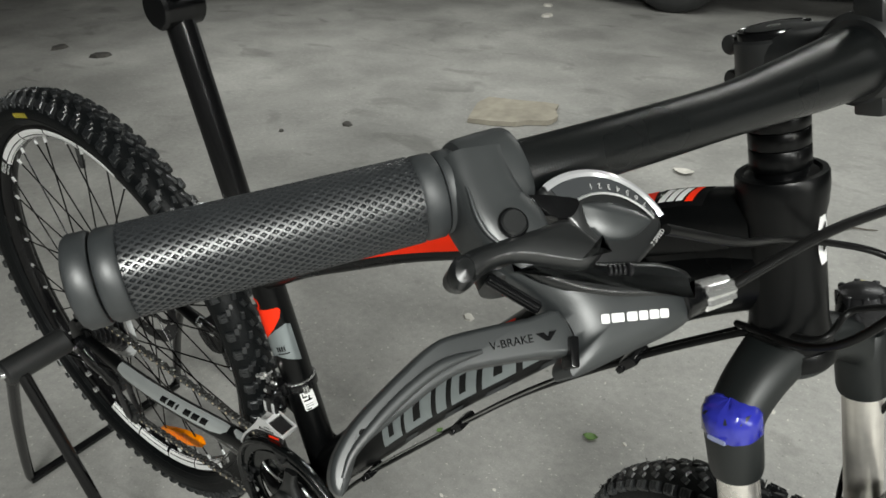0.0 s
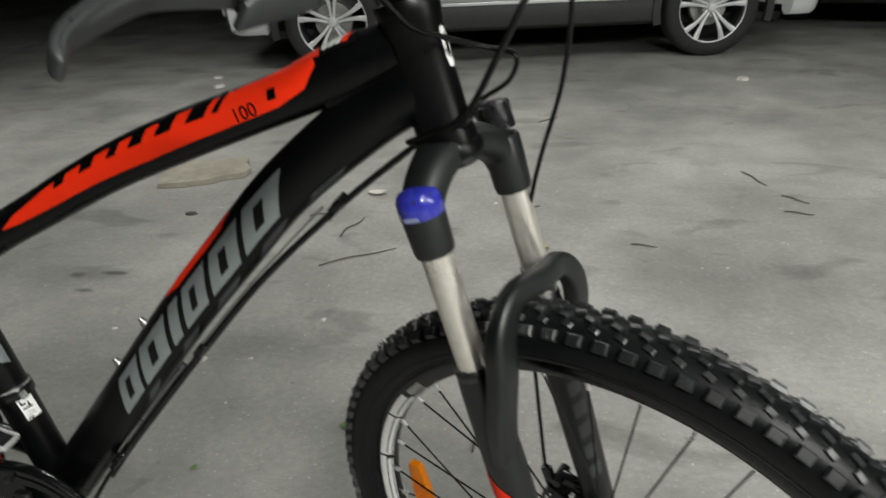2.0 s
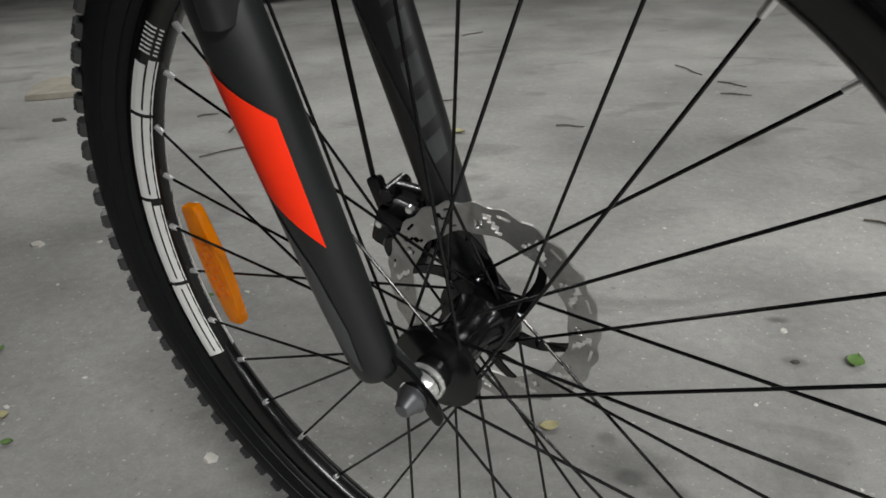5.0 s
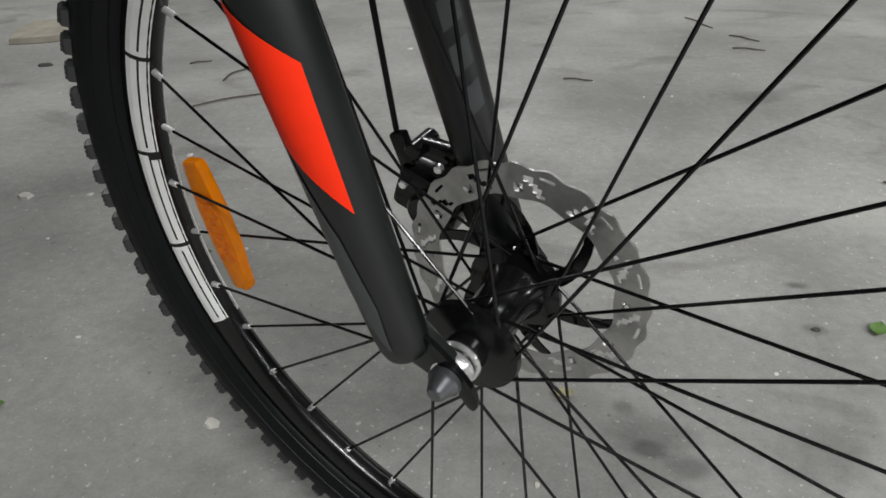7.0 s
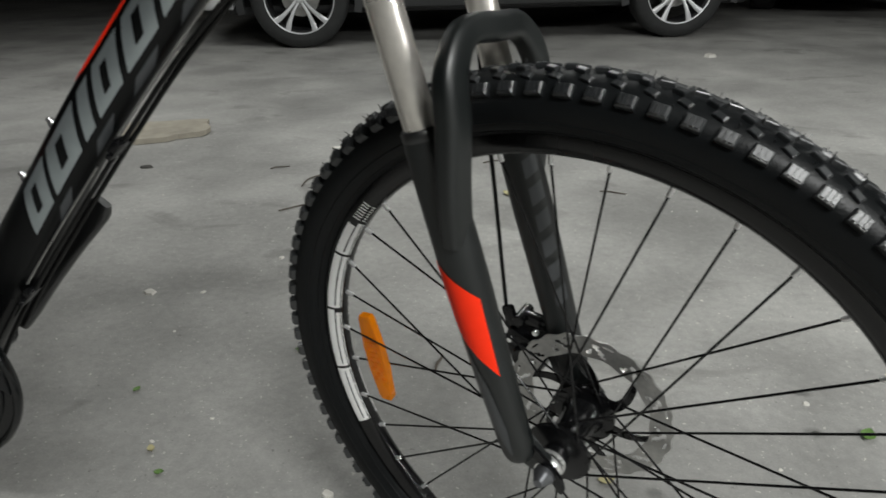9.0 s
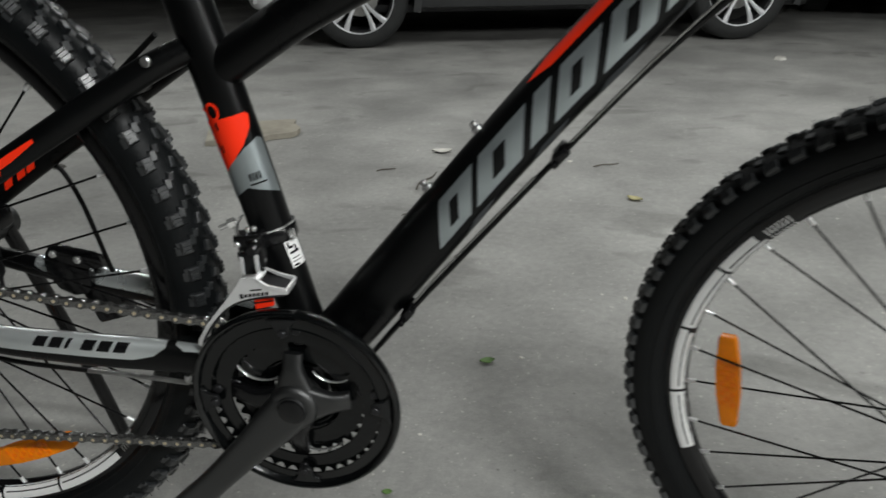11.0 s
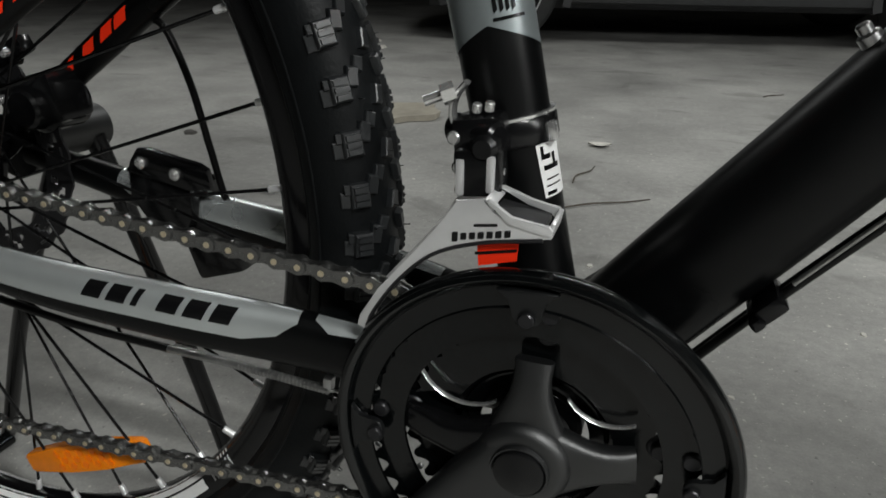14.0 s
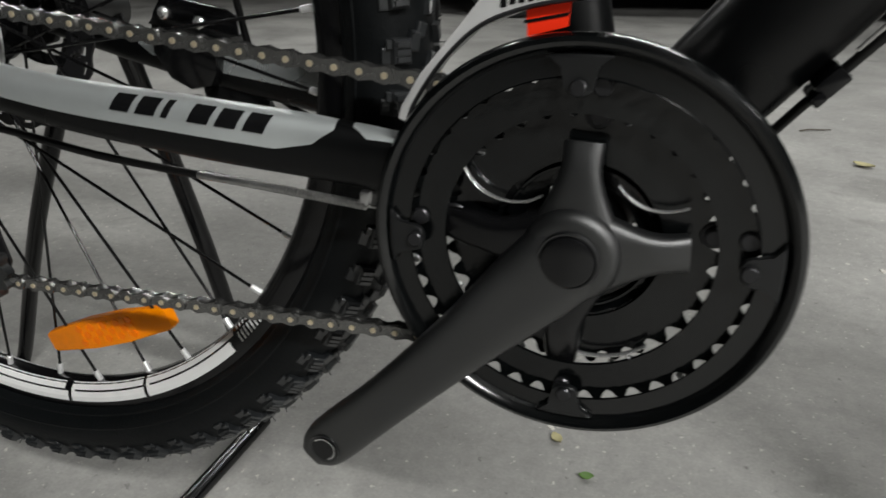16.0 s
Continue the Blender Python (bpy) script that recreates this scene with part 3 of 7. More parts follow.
    # moulding whiskers
    for i in range(300):
        t, s = random.uniform(0, 6.283), random.choice((-1, 1))
        u = random.uniform(0.15, 0.95)
        block(t, 0.3365 - 0.0085 * u * u, s * 0.021 * u, s * u, 0.0005, 0.0005, random.uniform(0.003, 0.006))
    me = bpy.data.meshes.new("tread")
    me.from_pydata(verts, [], faces)
    me.materials.append(M_KNOB)
    tread = new("tread", me)
    tread.parent = rim
    tagged(tread, "stepped rubber tread blocks", kind="stuff")
    return rim


M_RIM = material("gloss_black_rim", (0.004, 0.004, 0.0045), 0.20, 0, 0.2, 80, 0.02, 600, spec=0.45)


def spokes(rim, phase, flange, right, left, cross=66, twist=0):
    """Thirty-six crossed spokes with silver nipples."""
    bm = bmesh.new()
    cyl(bm, 0.0011, 1.0, Matrix(), 8)
    proto = bm
    first = None
    nip = None
    for i in range(36):
        t = phase + 2 * math.pi * i / 36
        side = left if i % 2 else right
        lean = radians(cross) * (1 if (i // 2) % 2 else -1)
        h = t + lean + radians(twist)
        a = Vector((flange * math.cos(h), side + (0.0022 if (i // 2) % 2 else -0.0022), flange * math.sin(h)))
        b = Vector((R_NIP * math.cos(t), 0.0015 if i % 2 else -0.0015, R_NIP * math.sin(t)))
        pm = along(a, b) @ Matrix.Diagonal((1, 1, (b - a).length, 1))
        if first is None:
            first = part("spoke", proto, M_SPOKE, rim, "thin black spoke", pm)
        else:
            again(first, pm)
        d = (b - a).normalized()
        nm = along(b - d * 0.0145, b - d * 0.0005)
        if nip is None:
            bm = bmesh.new()
            cyl(bm, 0.0021, 0.014, Matrix(), 10, 0.0024, 0.0004)
            nip = part("nipple", bm, M_SILVER, rim, "silver spoke nipple", nm)
        else:
            again(nip, nm)


def rotor(rim, y, r_out=0.081, steel=None):
    """A slotted brake disc with a wavy edge."""
    n, radial = 144, (0.060, 0.0635, 0.0655, 0.0695, 0.0715, 0.0755, 0.0775, r_out)
    bm = bmesh.new()
    rings = []
    for j, r in enumerate(radial):
        ring = []
        for k in range(n):
            t = 2 * math.pi * k / n
            rr = r + (0.0012 * math.sin(24 * t) if j == len(radial) - 1 else 0) + (0.0010 * math.sin(12 * t + 1) if j == 0 else 0)
            ring.append(bm.verts.new((rr * math.cos(t), y, rr * math.sin(t))))
        rings.append(ring)
    for j in range(len(radial) - 1):
        for k in range(n):
            hole = (1 <= j <= 4 and (k - j) % 12 in (0, 1)) or (j == 5 and k % 12 in (0, 1, 2)) or (j in (1, 2) and (k + j) % 12 == 8)
            if not hole:
                bm.faces.new((rings[j][k], rings[j][(k + 1) % n], rings[j + 1][(k + 1) % n], rings[j + 1][k]))
    bm.normal_update()
    bmesh.ops.solidify(bm, geom=bm.faces, thickness=0.0018)
    disc = part("brake_disc", bm, steel or M_ROTOR, rim, "slotted steel brake disc", smooth=False)
    arm = None
    for k in range(6):
        t = 2 * math.pi * k / 6
        if arm is None:
            bm = bmesh.new()
            pts = []
            for q in range(7):
                f = q / 6
                r = 0.021 + (0.0610 - 0.021) * f
                g = 0.55 * f
                hw = 0.0042 / r * (1.5 - f * 0.6)
                pts.append((bm.verts.new((r * math.cos(g - hw), y, r * math.sin(g - hw))), bm.verts.new((r * math.cos(g + hw), y, r * math.sin(g + hw)))))
            for p, q in zip(pts, pts[1:]):
                bm.faces.new((p[0], p[1], q[1], q[0]))
            bm.normal_update()
            bmesh.ops.solidify(bm, geom=bm.faces, thickness=0.0017)
            arm = part("disc_arm", bm, M_GLOSS, rim, "black arm of the brake disc", smooth=False)
        else:
            again(arm, pose(0, 0, 0, 0, math.degrees(t), 0))
    bm = turned([(0.012, y - 0.004), (0.023, y - 0.004), (0.024, y + 0.001), (0.014, y + 0.002)], seg=36)
    for k in range(6):
        t = 2 * math.pi * k / 6
        cyl(bm, 0.003, 0.004, Matrix.Translation((0.0195 * math.cos(t), y + 0.003, 0.0195 * math.sin(t))) @ pose(0, 0, 0, 90), 10)
    part("disc_carrier", bm, M_GLOSS, rim)
    return disc


def amber_reflector(rim, t0, t1, r0, r1, y):
    a, b = Vector((r0 * math.cos(t0), y, r0 * math.sin(t0))), Vector((r1 * math.cos(t1), y, r1 * math.sin(t1)))
    ln = (b - a).length
    x = (b - a).normalized()
    mid = (a + b) / 2
    z = Vector((0, 1, 0)).cross(x) * -1
    m = Matrix.Translation(mid) @ Matrix((x, Vector((0, 1, 0)), z)).transposed().to_4x4()
    h = 0.0115
    out = [(-ln / 2, -h * 0.55), (-ln / 2 + 0.004, -h * 0.75), (-ln * 0.15, -h), (ln * 0.15, -h), (ln / 2 - 0.004, -h * 0.75), (ln / 2, -h * 0.55), (ln / 2, h * 0.55), (ln / 2 - 0.004, h * 0.75), (ln * 0.15, h), (-ln * 0.15, h), (-ln / 2 + 0.004, h * 0.75), (-ln / 2, h * 0.55)]
    ob = part("spoke_reflector", plate(bmesh.new(), out, 0.009, m, 0.0016), M_ORANGE, rim, "amber plastic spoke reflector")
    bm = bmesh.new()
    for s in (-1, 1):
        for k in range(-4, 5):
            for j in (-1, 0, 1):
                bm = bmesh.new()
                box(bm, 0.0052, 0.0008, 0.0046, m @ Matrix.Translation((k * 0.0065 + s * 0.0, s * 0.0049, j * 0.0054)) @ pose(0, 0, 0, 0, 45 if (k + j) % 2 else 0, 0))
                part("lens_prism", bm, M_AMBER if (k + j) % 2 else M_ORANGE, ob, smooth=False)
    return ob


def rim_band(bm, side, r0, r1, t0, t1):
    n = max(3, int(abs(t1 - t0) / 0.02))
    vs = []
    for k in range(n + 1):
        t = t0 + (t1 - t0) * k / n
        row = []
        for j in range(3):
            r = r0 + (r1 - r0) * j / 2
            y = np.interp(r, (0.2692, 0.2706, 0.2738, 0.2790, 0.2880), (0.0040, 0.0071, 0.0101, 0.0123, 0.0127))
            r += 0.0023
            row.append(bm.verts.new((r * math.cos(t), side * y, r * math.sin(t))))
        vs.append(row)
    for p, q in zip(vs, vs[1:]):
        for j in range(2):
            bm.faces.new((p[j], p[j + 1], q[j + 1], q[j]))


def rim_decals(rim, starts, sign=1, first=0.288):
    """White rounded strokes on the rim's flank: plain shapes, no lettering."""
    for start in starts:
        for side in (-1, 1):
            t = start
            for k, ln in enumerate((first, 0.273, 0.285, 0.266)):
                bm = bmesh.new()
                a, b = t, t + sign * ln
                e = sign * 0.013
                if k == 0:
                    rim_band(bm, side, 0.2754, 0.2830, a + sign * 0.13, b)
                    rim_band(bm, side, 0.2698, 0.2740, a + sign * 0.11, b)
                    rim_band(bm, side, 0.2739, 0.2755, b - e, b)
                    for q in range(7):
                        rim_band(bm, side, 0.2706, 0.2815, a + sign * (0.004 + 0.014 * q), a + sign * (0.010 + 0.014 * q))
                else:
                    rim_band(bm, side, 0.2754, 0.2830, a, b)
                    rim_band(bm, side, 0.2698, 0.2740, a + (e if k == 2 else 0), b)
                    rim_band(bm, side, 0.2739, 0.2755, b - e, b)
                    if k == 3:
                        rim_band(bm, side, 0.2739, 0.2755, a, a + e)
                part("rim_decal", bm, M_WHITE, rim, "white stroke on the rim", smooth=False)
                t = b + sign * 0.012


front_wheel = wheel("front_wheel", MF, 94, False)
spokes(front_wheel, radians(0.9), 0.0265, -0.031, 0.024, twist=13)
rotor(front_wheel, 0.036)
bm = turned([(0.006, -0.050), (0.011, -0.050), (0.012, -0.046), (0.0125, -0.036), (0.030, -0.0335), (0.0305, -0.0295), (0.021, -0.026), (0.0165, -0.015), (0.0165, 0.010), (0.021, 0.020), (0.0305, 0.0225), (0.0305, 0.0260), (0.0255, 0.0275), (0.0245, 0.034), (0.013, 0.036), (0.012, 0.046), (0.011, 0.050), (0.006, 0.050)], seg=48)
part("hub", bm, M_GLOSS, front_wheel, "black alloy hub")
bm = turned([(0.006, -0.060), (0.0105, -0.059), (0.0112, -0.054), (0.0118, -0.053), (0.0118, -0.049), (0.009, -0.048)], seg=32)
lathe(bm, [(0.008, -0.0478), (0.0132, -0.0475), (0.0136, -0.0445), (0.0124, -0.043)], 32)
part("axle_nut", bm, M_CHROME, front_wheel, "bright steel axle cone nut")
amber_reflector(front_wheel, radians(154), radians(181), 0.243, 0.231, -0.001)

rear_wheel = wheel("rear_wheel", MR, 80, True)
spokes(rear_wheel, radians(3.6), 0.0275, -0.024, 0.031)
rotor(rear_wheel, 0.040, steel=M_DARKSTEEL)
bm = turned([(0.006, -0.052), (0.015, -0.052), (0.018, -0.030), (0.032, -0.0265), (0.0325, -0.0225), (0.022, -0.019), (0.0175, -0.010), (0.0175, 0.016), (0.022, 0.026), (0.032, 0.0295), (0.032, 0.033), (0.026, 0.035), (0.0245, 0.039), (0.012, 0.041), (0.011, 0.060), (0.006, 0.062)], seg=40)
part("hub", bm, M_GLOSS, rear_wheel, "black alloy hub")
amber_reflector(rear_wheel, radians(-83), radians(-53), 0.236, 0.240, -0.004)
rim_decals(front_wheel, (radians(122), radians(302)))
rim_decals(rear_wheel, (radians(-38), radians(142)), -1, 0.478)
for rim_, t0_ in ((front_wheel, radians(-42)), (rear_wheel, radians(98))):
    bm = bmesh.new()
    for q in range(6):
        lathe(bm, [(0.3045, -0.0245), (0.3110, -0.0256)], 2, arc=(t0_ + 0.021 * q, t0_ + 0.021 * q + 0.015))
    part("tyre_print", bm, M_YELLOW, rim_, "yellow print bars on the tyre wall", smooth=False)
for rim_, t_ in ((front_wheel, radians(-24)), (rear_wheel, radians(86))):
    d_ = Vector((math.cos(t_), 0, math.sin(t_)))
    bm = bmesh.new()
    rod(bm, d_ * 0.279, d_ * 0.246, 0.0042, 14, 0.0036, 0.0008)
    rod(bm, d_ * 0.250, d_ * 0.238, 0.0048, 14, 0.0036, 0.0010)
    part("tyre_valve", bm, M_PLASTIC, rim_, "black capped tyre valve")


# ---------------------------------------------------------------- fork, stem, bar (built in the steering's own frame: forward, left, up)
LF, LN = 0.0065, 0.0590
LEG = {}
for s in (-1, 1):
    LEG[s] = [(LF, s * LN, -0.188, 0.0155, 0.0155), (LF, s * LN, -0.212, 0.0172, 0.0165), (LF, s * LN, -0.290, 0.0184, 0.0174), (LF, s * LN, -0.360, 0.0172, 0.0166), (LF, s * LN, -0.440, 0.0156, 0.0150), (LF + 0.001, s * LN, -0.474, 0.0148, 0.0140), (LF + 0.001, s * (LN - 0.001), -0.484, 0.0118, 0.0110), (LF + 0.001, s * (LN - 0.001), -0.487, 0.0060, 0.0055)]
bm = bmesh.new()
sweep(bm, [(LF, -LN, -0.060, 0.0150, 0.0155), (LF - 0.002, -0.052, -0.042, 0.0140, 0.0165), (0.003, -0.030, -0.026, 0.0145, 0.0185), (0, 0, -0.019, 0.0150, 0.0215), (0.003, 0.030, -0.026, 0.0145, 0.0185), (LF - 0.002, 0.052, -0.042, 0.0140, 0.0165), (LF, LN, -0.060, 0.0150, 0.0155)], seg=28, n=8, side=(1, 0, 0), power=2.5)
for s in (-1, 1):
    lathe(bm, [(0.0128, -0.081), (0.0152, -0.082), (0.0162, -0.078), (0.0170, -0.054), (0.0168, -0.036), (0.0150, -0.033), (0.008, -0.032)], 36, Matrix.Translation((LF, s * LN, 0)) @ pose(0, 0, 0, 90))
cyl(bm, 0.0235, 0.016, Matrix.Translation((0, 0, -0.026)), 32, bevel=0.003)
fork = part("fork", bm, M_FORK, bike, "matt charcoal suspension fork", MS)
for s in (-1, 1):
    bm = bmesh.new()
    rod(bm, (LF, s * LN, -0.070), (LF, s * LN, -0.230), 0.0128, 32)
    part("stanchion", bm, M_STANCH, fork, "bare brushed steel fork stanchion")
    bm = turned([(0.0128, -0.1845), (0.0146, -0.1850), (0.0158, -0.1870), (0.0161, -0.1920), (0.0153, -0.1935)], seg=32, m=Matrix.Translation((LF, s * LN, 0)) @ pose(0, 0, 0, 90))
    part("dust_seal", bm, M_PLASTIC, fork, "black rubber dust seal")
    part("lower_leg", tube(LEG[s], seg=32), M_FORK, fork, "matt charcoal lower fork leg")
    bm = plate(bmesh.new(), [(-0.014, -0.452), (0.012, -0.456), (0.020, -0.474), (0.031, -0.488), (0.036, -0.500), (0.032, -0.510), (0.023, -0.509), (0.009, -0.494), (-0.010, -0.482)], 0.009, Matrix.Translation((0, s * 0.0535, 0)), 0.0015)
    part("dropout", bm, M_FORK, fork)
bm = turned([(0.0, -0.0290), (0.0060, -0.0291), (0.0110, -0.0300), (0.0150, -0.0325), (0.0172, -0.0365), (0.0178, -0.0420), (0.0175, -0.0500), (0.0168, -0.0508)], seg=36, m=Matrix.Translation((LF, -LN, 0)) @ pose(0, 0, 0, 90))
for v in bm.verts:
    v.co += Vector((random.uniform(-1, 1), random.uniform(-1, 1), random.uniform(-1, 1))) * 0.0006
part("fork_cap", bm, M_BLUE, fork, "dark blue film-wrapped fork cap")
bm = plate(bmesh.new(), rounded(0.012, 0.003, 0.001), 0.0008, Matrix.Translation((LF + 0.004, -LN - 0.0178, -0.0475)) @ pose(0, 0, 0, 0, 0, 8))
part("cap_glue_patch", bm, material("pale_film", (0.25, 0.28, 0.45), 0.25, 0, 0.2, 60, coat=0.5), fork)
bm = turned([(0.0, -0.004), (0.010, -0.004), (0.0135, -0.006), (0.0150, -0.012), (0.0155, -0.020), (0.0160, -0.027)], seg=24, m=Matrix.Translation((LF, LN, 0)) @ pose(0, 0, 0, 90))
part("lockout_knob", bm, M_DARKSTEEL, fork, "black notched adjuster knob")
for k in range(8):
    t = k * math.pi / 4
    bm = bmesh.new()
    box(bm, 0.004, 0.004, 0.010, Matrix.Translation((LF + 0.0135 * math.cos(t), LN + 0.0135 * math.sin(t), -0.010)) @ pose(0, 0, 0, 0, 0, math.degrees(t)), 0.001)
    part("knob_rib", bm, M_DARKSTEEL, fork)
# the arch that joins the lower legs ahead of the stanchions
bm = tube([(0.014, -0.0640, -0.272, 0.0150, 0.0075), (0.026, -0.0680, -0.232, 0.0150, 0.0085), (0.041, -0.0680, -0.185, 0.0140, 0.0092), (0.047, -0.0640, -0.153, 0.0130, 0.0085), (0.050, -0.0400, -0.131, 0.0105, 0.0078), (0.052, 0.000, -0.136, 0.0105, 0.0085), (0.046, 0.0360, -0.143, 0.0105, 0.0078), (0.042, 0.0580, -0.165, 0.0115, 0.0085), (0.035, 0.0680, -0.194, 0.0130, 0.0088), (0.024, 0.0680, -0.228, 0.0140, 0.0085), (0.012, 0.0640, -0.268, 0.0150, 0.0075)], seg=32, n=8, side=(1, 0, 0), power=4.0)
part("brake_arch", bm, M_FORK, fork, "matt charcoal arch joining the fork legs")
# leg decals
at_r = skin(LEG[-1])
bm = decal(bmesh.new(), at_r, [(0.324, 312, 314), (0.443, 215, 320), (0.525, 217, 318), (0.682, 221, 222)], 12)
part("leg_decal", bm, M_RED, fork, "orange-red angular decal")
bm = decal(bmesh.new(), at_r, [(0.50, 322, 330), (0.60, 296, 330), (0.72, 262, 318), (0.86, 248, 292), (0.95, 256, 262)], 8)
part("leg_decal", bm, M_DARKDECAL, fork, "dark gloss grey leg decal")
for k in range(5):
    bm = sheared(bmesh.new(), at_r, 0.44 + 0.045 * k, 0.465 + 0.045 * k, 322, 346, 0.02)
    part("leg_decal", bm, M_DARKDECAL, fork)
at_l = skin(LEG[1])
for k in range(6):
    bm = sheared(bmesh.new(), at_l, 0.20 + 0.085 * k, 0.255 + 0.085 * k, 198, 240, 0.018)
    part("leg_decal", bm, M_DARKDECAL, fork, "grey slanted block on the fork leg")

# quick-release nut and lug
hub = Vector(HUB_F)
bm = turned([(0.0, -0.0735), (0.0040, -0.0735), (0.0050, -0.0726), (0.0080, -0.0650), (0.0096, -0.0636), (0.0096, -0.0600), (0.006, -0.059)], seg=28, m=Matrix.Translation(hub))
part("axle_nut", bm, material("worn_zinc_steel", (0.17, 0.175, 0.185), 0.34, 0.8, 0.2, 150), fork, "conical steel axle nut")
bm = plate(bmesh.new(), smooth_outline([(-0.021, 0.026), (-0.013, 0.034), (-0.004, 0.028), (0.007, 0.013), (0.0145, -0.003), (0.0155, -0.015), (0.0105, -0.021), (0.0065, -0.016), (0.0065, -0.006), (0.0005, 0.008), (-0.008, 0.020), (-0.017, 0.024)]), 0.0035, Matrix.Translation(hub + Vector((0, -0.0590, 0))), 0.0012)
part("safety_lug", bm, M_GLOSS, fork, "black safety lug round the axle")

# steerer, spacers, stem
bm = bmesh.new()
rod(bm, (0, 0, 0.07), (0, 0, 0.175), 0.0145, 32)
steerer = part("steerer", bm, M_FRAME, bike, "", MS)
z_ = 0.0975
for h in (0.012, 0.010, 0.010, 0.0095):
    bm = turned([(0.0142, 0), (0.0161, 0.0), (0.0165, 0.0005), (0.0165, h - 0.0005), (0.0161, h), (0.0142, h)], seg=36, m=pose(0, 0, z_, 90))
    part("spacer", bm, M_FRAME, steerer)
    z_ += h + 0.0004
bm = bmesh.new()
cyl(bm, 0.0205, 0.033, Matrix.Translation((0, 0, 0.1560)), 36, 0.0200, 0.003)
sweep(bm, [(0.006, 0, 0.159, 0.0165, 0.0185), (0.030, 0, 0.161, 0.0145, 0.0165), (0.048, 0, 0.162, 0.0175, 0.0205)], seg=24, side=(0, 1, 0), power=3)
cyl(bm, 0.0215, 0.046, Matrix.Translation((0.060, 0, 0.1625)) @ pose(0, 0, 0, 90), 32, bevel=0.003)
stem = part("stem", bm, M_PLASTIC, bike, "matt black handlebar stem", MS)
for a in (-1, 1):
    for b in (-1, 1):
        bm = bmesh.new()
        box(bm, 0.014, 0.011, 0.012, Matrix.Translation((0.066, a * 0.016, 0.1635 + b * 0.0205)), 0.002)
        part("clamp_lug", bm, M_PLASTIC, stem)
    bm = bmesh.new()
    cyl(bm, 0.0055, 0.026, Matrix.Translation((-0.019, 0, 0.1585 + a * 0.0095)) @ pose(0, 0, 0, 90), 16, bevel=0.001)
    part("pinch_lug", bm, M_PLASTIC, stem)
bm = turned([(0.0, 0.1728), (0.0120, 0.1728), (0.0165, 0.1738), (0.0180, 0.1748), (0.0186, 0.1736), (0.0186, 0.1710)], seg=36, m=pose(0, 0, 0, 90))
part("top_cap", bm, M_GLOSS, stem)
bm = turned([(0.0, 0.1745), (0.0036, 0.1752), (0.0042, 0.1725)], seg=16, m=pose(0, 0, 0, 90))
part("cap_bolt", bm, M_CHROME, stem)
for a in (-1, 1):
    for b in (-1, 1):
        bm = bmesh.new()
        cyl(bm, 0.0032, 0.006, Matrix.Translation((0.0740, a * 0.016, 0.1655 + b * 0.0205)) @ pose(0, 0, 0, 0, 90), 12, bevel=0.0006)
        part("clamp_bolt", bm, M_STEEL, stem)


def bar_at(s):
    k = (0.0, 0.06, 0.12, 0.227, 0.347)
    return (float(np.interp(abs(s), k, (0.0600, 0.0615, 0.0640, 0.0620, 0.0450))), s, float(np.interp(abs(s), k, (0.1620, 0.1622, 0.1645, 0.1724, 0.1812))))


rows = []
for s in (-0.347, -0.28, -0.20, -0.15, -0.105, -0.07, -0.045, -0.025, 0.025, 0.045, 0.07, 0.105, 0.15, 0.20, 0.28, 0.347):
    rows.append((*bar_at(s), 0.0158 if abs(s) < 0.03 else 0.0150 if abs(s) < 0.05 else 0.0132 if abs(s) < 0.08 else 0.0111))
bm = tube(rows, seg=32, n=6, side=(1, 0, 0))
part("handlebar", bm, M_BAR, bike, "matt black flat handlebar", MS)


